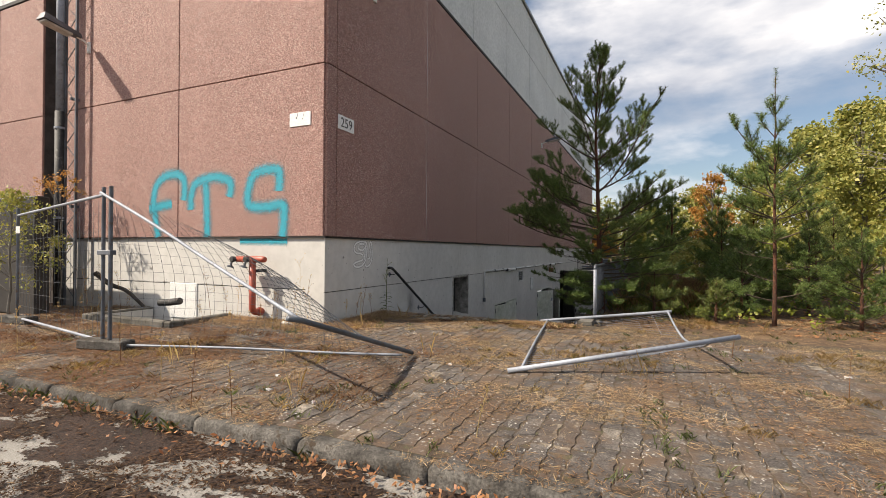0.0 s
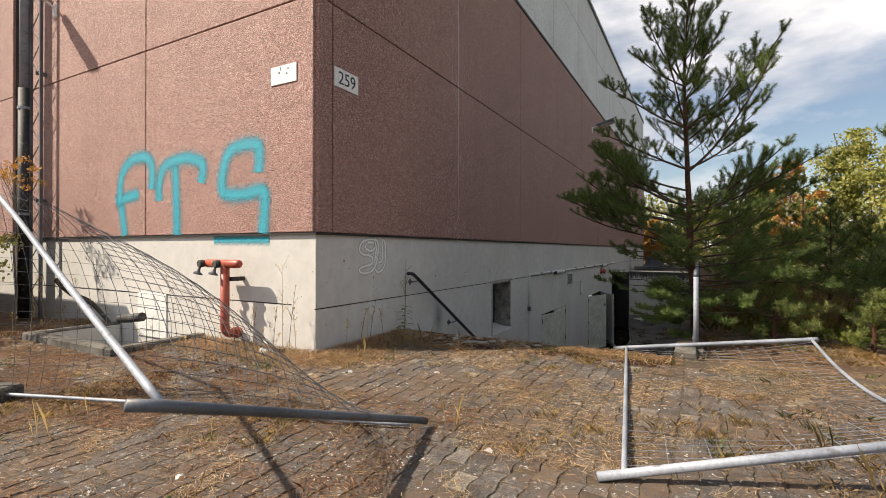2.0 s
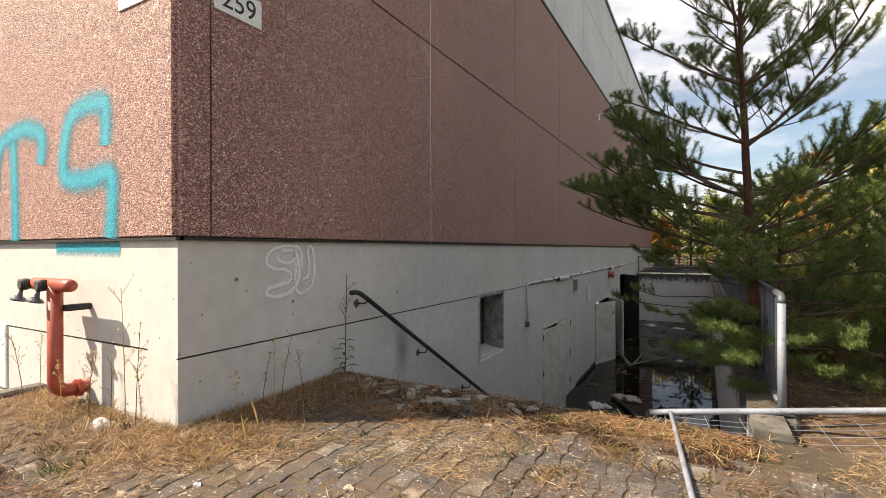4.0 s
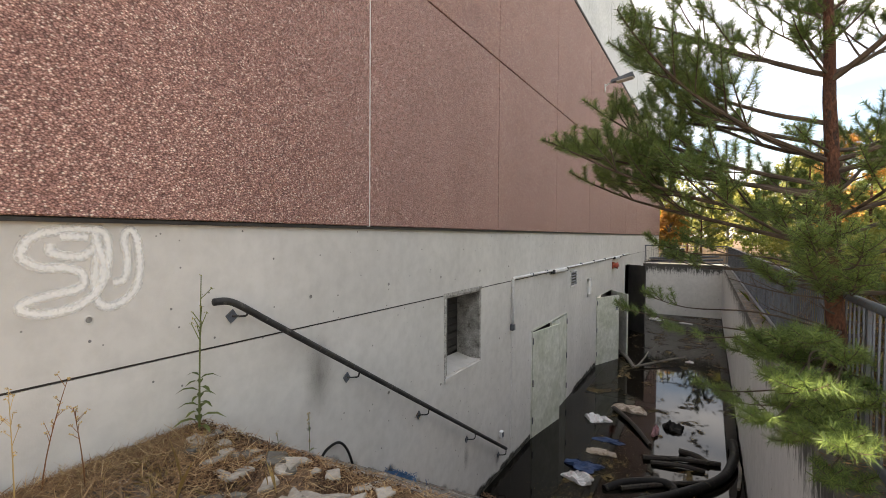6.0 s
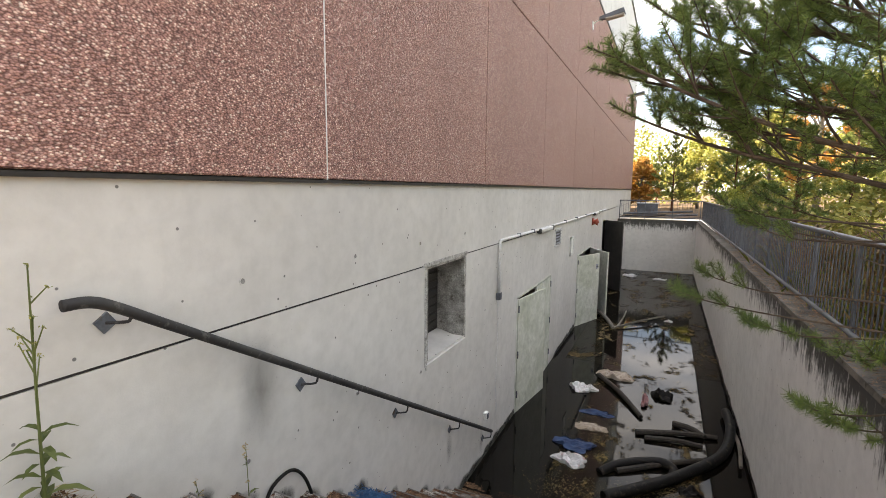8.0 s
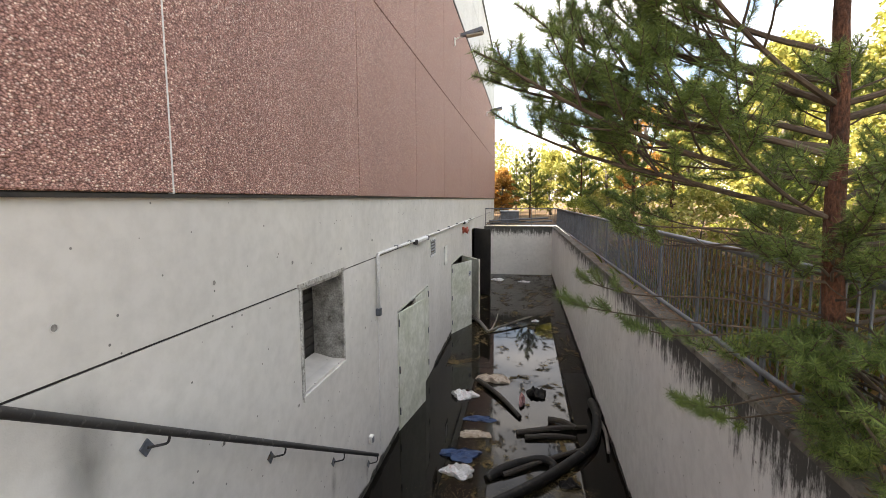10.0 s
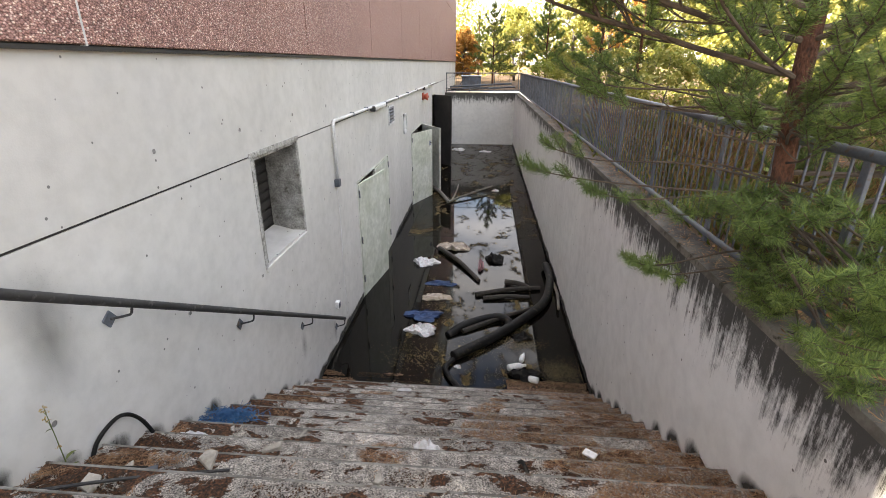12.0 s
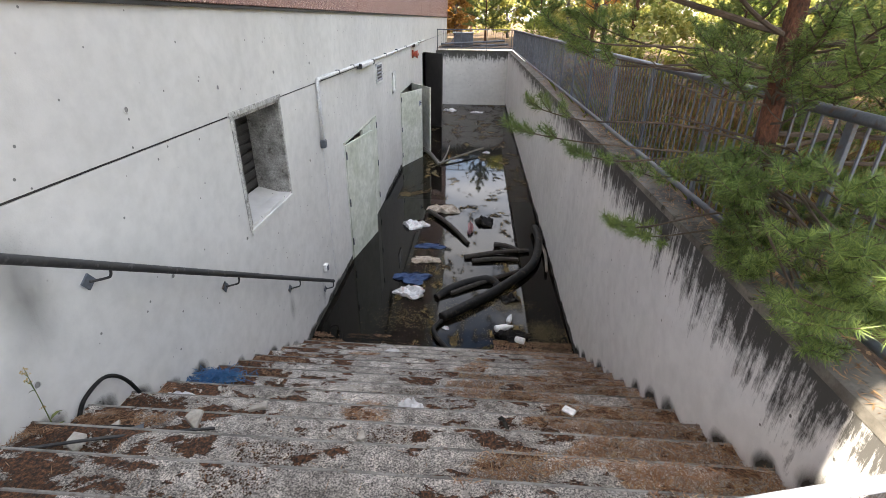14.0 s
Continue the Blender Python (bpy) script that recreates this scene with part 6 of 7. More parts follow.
for k, (x, y, h, rc) in enumerate(((5.05, 3.75, 1.0, 0.85), (6.7, 5.0, 1.5, 1.0), (6.1, 3.7, 0.8, 0.7), (7.0, 6.3, 1.9, 1.1), (7.3, 8.8, 2.2, 1.1), (8.0, 5.7, 1.9, 1.1), (8.7, 8.0, 2.2, 1.3), (7.0, 10.8, 2.6, 1.3), (9.8, 10.7, 2.7, 1.3), (8.3, 3.9, 1.7, 1.0), (9.9, 3.6, 1.9, 1.1))):
    pine((x, y, 0.0), h, even_whorls(h, rc, 0.07, 0.26), 40 + k, "dense bushy young pine reaching the ground", per=34, width=0.007, nl=0.08, trunk_r=0.03, material=NEEDLE_Y if k % 2 == 0 else NEEDLE, node=0.24, green=0.32)
for k, (x, y, h, rc) in enumerate(((5.8, 17.5, 4.2, 1.4), (8.0, 21.0, 4.6, 1.5), (2.7, 38, 5.4, 2.3), (6.0, 34, 5.6, 2.0), (11.5, 33, 8.0, 2.4), (1.5, 47, 5.6, 2.0))):
    pine((x, y, 0.0), h, even_whorls(h, rc, 0.14, 0.55), 60 + k, "mid-sized pine among mixed trees", per=22, width=0.020, nl=0.13, trunk_r=0.08, material=NEEDLE_Y if k % 3 else NEEDLE, node=0.42, green=0.45)


def leaf_cloud(name, centres, radii, per, size, r, flat=0.8):
    """Leaves as small bent diamonds round the given centres."""
    c, rad = np.repeat(np.asarray(centres, float), per, 0), np.repeat(np.asarray(radii, float), per)
    n = len(c)
    off = unit(r.normal(size=(n, 3))) * (rad * r.uniform(0.15, 1.0, n) ** 0.6)[:, None]
    off[:, 2] *= flat
    p = c + off
    a = unit(r.normal(size=(n, 3)))
    b = unit(np.cross(a, r.normal(size=(n, 3))))
    s = (size * r.uniform(0.6, 1.3, n))[:, None]
    v = np.stack([p - a * s * 0.5, p + b * s * 0.3, p + a * s * 0.5, p - b * s * 0.3], 1).reshape(-1, 3)
    return flat_mesh(name, v, np.arange(n * 4).reshape(-1, 4))


def broadleaf(at, h, spread, seed, material, label, clumps=60, per=60, size=0.16, base=0.25, stem=None, bark=None):
    r = np.random.default_rng(seed)
    t = thing("deciduous_tree", at, label, "tree", "broadleaved trees")
    p = Vector(at)
    tr = stem or 0.022 * h
    wood = Geo()
    trunk = [p + Vector((0.05 * h * 0.3 * math.sin(k + seed), 0.04 * h * 0.3 * math.cos(1.4 * k + seed), -0.05 + h * 0.92 * k / 8)) for k in range(9)]
    part("trunk", Geo().tube(trunk, [tr * (1 - k / 8.6) + 0.008 for k in range(9)], 8), bark or BARKG, t, "", True)
    cs, rs = [], []
    for k in range(clumps):
        f = base + (1 - base) * r.uniform(0, 1) ** 0.85
        w = spread * (math.sin(math.pi * min(0.97, 0.12 + 0.88 * (f - base) / (1 - base))) ** 0.7) * r.uniform(0.35, 1.05)
        a = r.uniform(0, 6.28)
        i = min(int(f * 8 * 0.9), 7)
        s = trunk[i]
        e = Vector((p.x + math.cos(a) * w, p.y + math.sin(a) * w, p.z + f * h))
        if k % 2 == 0:
            wood.tube([s, s.lerp(e, 0.55) + Vector((0, 0, 0.05 * h * 0.3)), e], [tr * 0.32, tr * 0.2, 0.006], 4, False)
        cs.append(tuple(e))
        rs.append(spread * r.uniform(0.14, 0.34))
    part("limbwork", wood, bark or BARKG, t)
    me = leaf_cloud("crown", cs, rs, per, size, r)
    me.materials.append(material)
    ob = tagged(new("crown", me), kind="stuff")
    ob.parent, ob.matrix_parent_inverse = t, Matrix.Translation(-p)
    return t


broadleaf((10.6, 6.3, 0.0), 7.6, 1.9, 81, LEAF_Y, "tall slender birch with small yellow-green leaves", 150, 60, 0.07, 0.16)
broadleaf((8.4, 27.5, 0.0), 6.1, 1.5, 82, LEAF_O, "small maple in bright orange autumn colour", 60, 60, 0.16)
for k, (x, y, h, s, mt) in enumerate((
        (11.5, 14, 6.2, 2.0, LEAF_Y), (14.0, 18, 7.4, 2.4, LEAF_Y), (11.8, 21, 7.2, 2.3, LEAF_Y), (16.5, 15, 7.0, 2.4, LEAF_Y), (18, 21, 8.2, 2.8, LEAF_Y), (14.5, 26, 8.6, 2.8, LEAF_Y), (21, 27, 9.2, 3.0, LEAF_G),
        (24, 18, 8.5, 2.9, LEAF_Y), (13, 8.5, 4.8, 1.8, LEAF_G), (16, 9.5, 5.6, 2.1, LEAF_Y), (20, 11, 7.0, 2.4, LEAF_G), (25, 12, 8, 2.7, LEAF_Y), (12.5, 34, 8.6, 2.8, LEAF_Y), (8.3, 38, 6.4, 2.5, LEAF_Y), (17.5, 35, 9.5, 3.1, LEAF_G),
        (4.6, 46, 5.6, 2.6, LEAF_Y), (0.3, 43, 3.9, 1.5, LEAF_O), (-2.5, 50, 6.0, 2.8, LEAF_G), (29, 24, 9.5, 3.2, LEAF_G), (30, 36, 11, 3.6, LEAF_Y))):
    broadleaf((x, y, 0.0), h, s, 100 + k, mt, ("tall leafy tree turning yellow in autumn", "leafy green tree at the edge of the wood", "orange autumn tree at the building's end")[(LEAF_Y, LEAF_G, LEAF_O).index(mt)], 90, 90, 0.13 + 0.0025 * y, 0.12)
for k, (x, y, h, s) in enumerate(((6.4, 13, 1.6, 1.2), (9.0, 14.5, 1.8, 1.4), (11, 11, 1.9, 1.5), (12.6, 5.2, 1.8, 1.5), (7.5, 22.5, 1.9, 1.6), (5.2, 29.5, 1.6, 1.3), (6.6, 27.5, 1.8, 1.4), (14.5, 12.5, 2.2, 1.7), (10.2, 18, 2.2, 1.7))):
    broadleaf((x, y, 0.0), h, s, 140 + k, (LEAF_Y, LEAF_G)[k % 2], "low leafy bush in the undergrowth", 40, 50, 0.12, 0.08, 0.02)
broadleaf((-5.7, -1.75, 0.0), 2.3, 0.85, 160, LEAF_Y, "shrub with yellowing leaves behind the site fence", 60, 40, 0.06, 0.28, 0.018)
broadleaf((-6.1, -0.75, 0.0), 2.9, 0.5, 161, LEAF_O, "thin shoot with yellow leaves above a dark wall", 20, 25, 0.05, 0.7, 0.014)

r = np.random.default_rng(5)
cs = [(x, y, z) for x, y, z in zip(r.uniform(-25, 75, 900), r.uniform(52, 70, 900), r.uniform(0.3, 7.5, 900))]
cs += [(x, y, z) for x, y, z in zip(r.uniform(34, 50, 700), r.uniform(-10, 60, 700), r.uniform(0.3, 11.0, 700))]
me = leaf_cloud("far_wood", cs, r.uniform(0.9, 2.2, len(cs)), 42, 0.42, r)
put("far_wood", me, LEAF_Y, "distant yellow-green wood closing the view", "wood", kind="stuff")
# understorey behind the railing
cs = [(x, y, 0.12 + 0.25 * abs(noise.noise((x, y, 3.0)))) for x, y in zip(r.uniform(4.5, 16, 900), r.uniform(3.4, 34, 900))]
put("undergrowth", leaf_cloud("undergrowth", cs, r.uniform(0.12, 0.4, len(cs)), 14, 0.09, r, 0.45), LEAF_G, "low green and brown undergrowth behind the railing", "undergrowth", kind="stuff")


def blades(name, xy, zf, h, lean, width, r, material, label, category="grass", per=14, spread=0.05):
    """Grass tufts: slim triangles standing on the ground."""
    xy = np.asarray(xy, float)
    n = len(xy) * per
    c = np.repeat(xy, per, 0) + r.normal(size=(n, 2)) * spread
    z = np.array([zf(a, b) for a, b in xy])
    z = np.repeat(z, per)
    hh = h * r.uniform(0.4, 1.15, n)
    az = r.uniform(0, 6.283, n)
    ln = lean * hh * r.uniform(0.2, 1.3, n)
    tip = np.stack([c[:, 0] + np.cos(az) * ln, c[:, 1] + np.sin(az) * ln, z + hh], 1)
    b = np.stack([c[:, 0], c[:, 1], z - 0.005], 1)
    s = np.stack([-np.sin(az), np.cos(az), np.zeros(n)], 1) * width / 2
    mid = b * 0.45 + tip * 0.55 + np.stack([-np.cos(az) * ln * 0.22, -np.sin(az) * ln * 0.22, np.zeros(n)], 1)
    v = np.stack([b - s, b + s, mid + s * 0.7, tip, mid - s * 0.7], 1).reshape(-1, 3)
    return put(name, flat_mesh(name, v, np.arange(n * 5).reshape(-1, 5)), material, label, category, kind="stuff")


def lying_bits(name, pts, length, width, r, material, label, category, lift=0.006, tilt=0.16):
    """Fallen needles, straw or leaves: slim diamonds lying about."""
    p = np.asarray(pts, float)
    n = len(p)
    az, el = r.uniform(0, 6.283, n), r.normal(size=n) * tilt
    l = length * r.uniform(0.4, 1.3, n)
    d = np.stack([np.cos(az) * np.cos(el), np.sin(az) * np.cos(el), np.sin(el)], 1) * (l / 2)[:, None]
    s = np.stack([-np.sin(az), np.cos(az), r.normal(size=n) * 0.35], 1) * (width * r.uniform(0.6, 1.4, n) / 2)[:, None]
    p = p + np.array([0, 0, lift]) + np.stack([np.zeros(n), np.zeros(n), np.abs(d[:, 2]) + 0.003 * r.uniform(0, 1, n)], 1)
    v = np.stack([p - d, p + s, p + d, p - s], 1).reshape(-1, 3)
    return put(name, flat_mesh(name, v, np.arange(n * 4).reshape(-1, 4)), material, label, category, kind="stuff")


def scatter(n, x0, x1, y0, y1, keep, r):
    out = []
    while len(out) < n:
        x, y = r.uniform(x0, x1), r.uniform(y0, y1)
        if r.uniform() < keep(x, y):
            out.append((x, y))
    return out


def open_ground(x, y):
    """False over the building, the stairwell and the light well."""
    return not ((x < 0.05 and y > -0.03) or (0 <= x < RX and y > Y_TOP - 0.1) or (-4.5 < x < -2.05 and y > -1.3))


patchy = lambda s, t, o=0.0: (lambda x, y: max(0.02, min(1.0, 0.42 + 5.0 * (noise.noise((x * s + o, y * s, o)) - t))) if open_ground(x, y) else 0.0)
strewn = lambda x, y: (0.05 + 0.95 * (noise.noise((x * 0.75 + 3, y * 1.1, 2.0)) + 0.5 * noise.noise((x * 2.6, y * 2.6, 7.0)) > 0.16)) if open_ground(x, y) else 0.0
r = np.random.default_rng(17)
blades("dry_grass", scatter(420, -6, 11, -3.6, 5.5, patchy(0.8, 0.3), r), paving_z, 0.05, 1.3, 0.0013, r, STRAW, "tufts of dry straw-coloured grass between the paving blocks", per=24, spread=0.05)
blades("tall_dry_grass", scatter(34, -6, 11, -3.6, 4.5, patchy(0.6, 0.3, 4.0), r), paving_z, 0.26, 0.35, 0.0014, r, STRAW, "taller stalks of dry grass on the paving", per=4, spread=0.06)
blades("rusty_weeds", scatter(160, -6, 3, -3.7, 0.2, patchy(0.9, 0.25, 9.0), r), paving_z, 0.055, 1.0, 0.0016, r, RUSTG, "rust-brown dead weeds along the kerb and wall", "weeds", per=12, spread=0.07)
blades("green_weeds", scatter(150, -5, 9, -3.7, 4.0, patchy(1.1, 0.15, 14.0), r), paving_z, 0.05, 1.2, 0.006, r, WEED, "small green weeds in the joints", "weeds", per=14, spread=0.035)
lying_bits("straw_litter", [(x, y, paving_z(x, y)) for x, y in scatter(60000, -6, 10, -3.85, 4.5, strewn, r)], 0.09, 0.0030, r, TAN, "fallen straw lying over the paving", "straw")
lying_bits("brown_litter", [(x, y, paving_z(x, y)) for x, y in scatter(64000, -6, 10, -3.85, 4.5, lambda x, y: min(1.0, patchy(0.9, 0.12, 6.0)(x, y) + 0.5 * (x < 1.5 and y < -1.0 and open_ground(x, y))), r)], 0.055, 0.0045, r, NEEDLE_D, "brown needle and stalk litter over the paving", "litter")
lying_bits("leaf_litter", [(x, y, paving_z(x, y)) for x, y in scatter(1500, -6, 10, -3.7, 4.5, patchy(0.9, 0.1, 11.0), r)], 0.035, 0.022, r, NEEDLE_D, "dry leaves scattered on the paving", "leaves")
foot = lambda x, y: (max(0.0, 1.0 - min(-y if x < 0 else 9.0, math.hypot(max(x, 0.0), max(-y, 0.0)) if x < 0 or y < 0 else x) / 1.0) ** 1.5 if open_ground(x, y) else 0.0)
lying_bits("wall_foot_litter", [(x, y, paving_z(x, y) + 0.012 * r.uniform()) for x, y in scatter(26000, -5.5, 1.1, -1.1, 1.7, foot, r)], 0.10, 0.0036, r, NEEDLE_D, "thick brown stalks and needles along the foot of the wall", "litter", tilt=0.3)
lying_bits("wall_foot_straw", [(x, y, paving_z(x, y) + 0.02 * r.uniform()) for x, y in scatter(5000, -5.5, 1.1, -1.1, 1.7, foot, r)], 0.14, 0.0036, r, TAN, "pale dry straw along the foot of the wall", "straw", tilt=0.35)
red_bank = lambda x, y: (1.0 if noise.noise((x * 1.1, y * 1.6, 44.0)) + 0.4 * noise.noise((x * 4, y * 4, 4.0)) > -0.12 else 0.06) * (1.0 if x < 0.6 else 0.35) if open_ground(x, y) else 0.0
lying_bits("red_brown_litter", [(x, y, paving_z(x, y) + 0.004) for x, y in scatter(58000, -6, 2.6, -3.8, -0.9, red_bank, r)], 0.045, 0.006, r, RUSTG, "red-brown rotting stalks and needles over the paving", "litter")
road_z = lambda x, y: -0.115
near_kerb = lambda x, y: 0.04 + 0.96 * max(0.0, 1 - (-3.87 - y) / 0.22) if noise.noise((x * 1.3, 0.0, 2.0)) > -0.25 else 0.06
lying_bits("kerb_leaves", [(x, y, -0.105 + 0.03 * r.uniform()) for x, y in scatter(900, -4, 7, -4.3, -3.87, near_kerb, r)], 0.05, 0.024, r, LEAF_D, "orange dry leaves gathered along the kerb", "leaves", tilt=0.55)
lying_bits("road_litter", [(x, y, -0.115) for x, y in scatter(40000, -5, 7, -6.3, -3.87, lambda x, y: 0.12 + 0.88 * (noise.noise((x * 1.2, y * 2.0, 8.0)) > -0.02), r)], 0.04, 0.010, r, MOSS, "dark moss and stalk litter on the road", "litter")
lying_bits("road_sticks", [(x, y, -0.112) for x, y in scatter(9000, -5, 7, -6.3, -3.87, lambda x, y: 0.05 + 0.95 * (noise.noise((x * 1.2, y * 2.0, 8.0)) > -0.02), r)], 0.06, 0.004, r, NEEDLE_D, "brown needles and thin stalks on the road", "litter")
blades("kerb_grass", scatter(16, -2, 6.5, -3.98, -3.84, lambda x, y: 1.0 if noise.noise((x * 0.8, 1.0, 5.0)) > 0.0 else 0.1, r), road_z, 0.10, 1.0, 0.003, r, WEED, "green grass tufts growing at the kerb", per=18, spread=0.05)
on_tread = lambda y, x=0.0: 1.0 if y < Y_TOP or ((y - Y_TOP) / TREAD) % 1.0 < 0.86 else (0.6 if x > 2.3 else 0.0)
stair_keep = lambda x, y: on_tread(y, x) * (0.008 + 0.99 * (noise.noise((x * 1.5, y * 2.3, 21.0)) > 0.36 - 0.66 * min(1.0, max(0.0, (x - 2.2) / 1.0)) - 0.35 * (x < 0.6)))
lying_bits("stair_needles", [(x, y, max(step_z(y), WL)) for x, y in scatter(64000, 0.02, XR - 0.02, 1.5, 6.9, stair_keep, r)], 0.060, 0.0034, r, NEEDLE_R, "fallen pine needles covering the steps", "needles")
lying_bits("stair_straw", [(x, y, max(step_z(y), WL) + 0.004) for x, y in scatter(3500, 1.7, XR - 0.02, 1.5, 6.9, stair_keep, r)], 0.075, 0.0034, r, TAN, "pale straw and dry needles strewn on the steps", "straw")
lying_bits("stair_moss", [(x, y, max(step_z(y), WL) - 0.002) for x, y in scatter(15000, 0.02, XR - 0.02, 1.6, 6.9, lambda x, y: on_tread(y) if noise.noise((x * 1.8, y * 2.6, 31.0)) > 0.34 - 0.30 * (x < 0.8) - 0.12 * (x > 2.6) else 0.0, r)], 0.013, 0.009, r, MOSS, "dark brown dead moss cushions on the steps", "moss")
for cx, cy, wx, wy, cnt in ((3.5, 7.15, 0.16, 0.16, 900), (2.95, 7.85, 0.2, 0.1, 500), (2.2, 7.6, 0.15, 0.12, 250), (1.3, 7.35, 0.25, 0.2, 200), (1.5, 9.3, 0.2, 0.4, 250)):
    lying_bits("weed_mat", [(min(XR - 0.05, a), b, WL + 0.010 * abs(c)) for a, b, c in zip(r.normal(cx, wx, cnt * 3), r.normal(cy, wy, cnt * 3), r.normal(0, 1, cnt * 3))], 0.030, 0.0045, r, MATTED, "matted pale straw floating on the water", "weed mat")
lying_bits("coping_litter", [(x, y, slope_top(y)) for x, y in zip(r.uniform(XR, RX, 2600), r.uniform(2.3, 14, 2600))], 0.06, 0.006, r, NEEDLE_D, "needles and stalks lying on the coping", "litter")
lying_bits("forest_litter", [(x, y, 0.0) for x, y in zip(r.uniform(4.2, 16, 14000), r.uniform(2.6, 24, 14000))], 0.09, 0.035, r, LEAF_D, "brown leaf litter under the trees", "leaves", -0.004)


def stalk(at, h, seed, label, material, leaves=0, tops=8, lean=0.05, thick=0.005, head=None):
    """A tall weed: bent stem, side twigs, leaves and seed heads."""
    r = np.random.default_rng(seed)
    t = thing("tall_weed", at, label, "weed", "tall weeds")
    p = Vector(at)
    d = Vector((r.normal() * lean, r.normal() * lean, 1))
    path = [p + Vector((d.x * h * (k / 6) ** 1.5, d.y * h * (k / 6) ** 1.5, h * k / 6)) for k in range(7)]
    g = Geo().tube(path, [thick * (1 - 0.1 * k) for k in range(7)], 5, False)
    ends = [path[-1]]
    for k in range(tops):
        f = r.uniform(0.45, 0.97)
        i = min(int(f * 6), 5)
        q = path[i].lerp(path[i + 1], f * 6 - i)
        e = q + Vector((r.normal(), r.normal(), 1.2 + abs(r.normal()))).normalized() * h * r.uniform(0.05, 0.16)
        g.tube([q, e], [thick * 0.5, thick * 0.35], 3, False)
        ends.append(e)
    part("stem", g, material, t)
    me = leaf_cloud("seed_heads", [tuple(e) for e in ends], [0.015] * len(ends), 9, 0.012, r)
    me.materials.append(head or material)
    ob = tagged(new("seed_tuft", me), kind="stuff")
    ob.parent, ob.matrix_parent_inverse = t, Matrix.Translation(-p)
    if leaves:
        lg = Geo()
        for k in range(leaves):
            f = 0.04 + 0.42 * k / leaves if k < leaves * 0.8 else 0.5 + 0.4 * r.uniform()
            i = min(int(f * 6), 5)
            q = path[i].lerp(path[i + 1], f * 6 - i)
            a = k * 2.4 + r.normal() * 0.3
            o = Vector((math.cos(a), math.sin(a), 0))
            l = min(0.17, 0.19 * h) * (1.15 - 1.3 * f) * r.uniform(0.7, 1.2) if f < 0.5 else 0.03
            s = Vector((-o.y, o.x, 0)) * l * 0.13
            mid = [q + o * l * u + Vector((0, 0, l * (0.75 * u - 0.85 * u * u))) for u in (0.0, 0.3, 0.65, 1.0)]
            lg.add([mid[0], mid[1] + s, mid[1] - Vector((0, 0, l * 0.04)), mid[1] - s, mid[2] + s * 0.85, mid[2] - Vector((0, 0, l * 0.035)), mid[2] - s * 0.85, mid[3]],
                   [(0, 2, 1), (0, 3, 2), (1, 2, 5, 4), (2, 3, 6, 5), (4, 5, 7), (5, 6, 7)])
        part("leaves", lg, WEED, t, "slim green leaves")


stalk((0.15, 1.76, 0.05), 1.10, 1, "tall green weed with yellow flowers against the wall", WEED, 22, 9, 0.02, 0.008, LEAF_Y)
stalk((0.10, 2.86, step_z(2.86)), 0.55, 2, "small dry weed growing from the steps", WEED, 8, 5, 0.05, 0.004, STRAW)
stalk((0.10, 2.52, step_z(2.52)), 0.30, 22, "small dry weed growing from the steps", WEED, 6, 5, 0.05, 0.004, STRAW)
for k, (x, y, h) in enumerate(((-0.34, -0.2, 1.1), (-0.28, -0.16, 0.85), (-0.45, -0.25, 0.6), (-0.12, -0.2, 0.5), (-0.85, -0.22, 0.55), (-0.95, -0.2, 0.5), (-1.75, -0.2, 0.6), (-1.95, -0.25, 0.62), (-2.3, -0.3, 0.9), (-1.1, -0.3, 0.45), (-4.7, -0.4, 0.8), (-5.1, -0.5, 0.95), (-5.4, -0.6, 0.9), (-4.9, -0.9, 0.7),
                               (0.2, 0.62, 0.5), (0.24, 0.72, 0.6), (0.18, 0.85, 0.6), (0.3, 1.0, 0.45), (0.15, 0.4, 0.4), (-3.0, -2.3, 0.5), (-0.5, -3.0, 0.45), (0.6, -3.3, 0.5), (1.6, -3.75, 0.5), (2.0, -3.7, 0.4), (-2.2, -3.2, 0.55), (5.9, 0.2, 0.5), (6.6, -1.2, 0.45), (3.9, -3.3, 0.35))):
    stalk((x, y, paving_z(x, y) - 0.01), h, 200 + k, "dry brown stalk with seed heads", RUSTG if k % 3 else STRAW, 0, 9, 0.10, 0.004, STRAW)

for k in range(26):
    x, y = r.uniform(-5.6, 0.1), -0.25 - abs(r.normal()) * 0.5
    if open_ground(x, y):
        stalk((x, y, paving_z(x, y) - 0.01), r.uniform(0.2, 0.5), 260 + k, "dry brown stalk with seed heads", RUSTG if k % 2 else STRAW, 0, 7, 0.16, 0.003, STRAW)

blades("undergrowth_stalks", [(x, y) for x, y in zip(r.uniform(4.35, 6.4, 520), r.uniform(4.4, 14, 520))], lambda x, y: 0.0, 0.36, 0.6, 0.004, r, STRAW, "pale dry stalks standing behind the railing", "weeds", per=7, spread=0.12)
g = Geo()
for k in range(620):
    p = Vector((r.uniform(4.3, 6.6), r.uniform(4.2, 15), 0.0))
    a, ln = r.uniform(0, 6.283), r.uniform(0.35, 0.95)
    o = Vector((math.cos(a), math.sin(a), 0)) * ln * r.uniform(0.2, 0.8)
    g.tube([p, p + o * 0.4 + Vector((0, 0, ln * 0.6)), p + o + Vector((0, 0, ln * 0.85))], [0.0045, 0.0035, 0.002], 3, False)
put("undergrowth_twigs", g, RUSTG, "tangled thin brown twigs behind the railing", "twigs", kind="stuff")
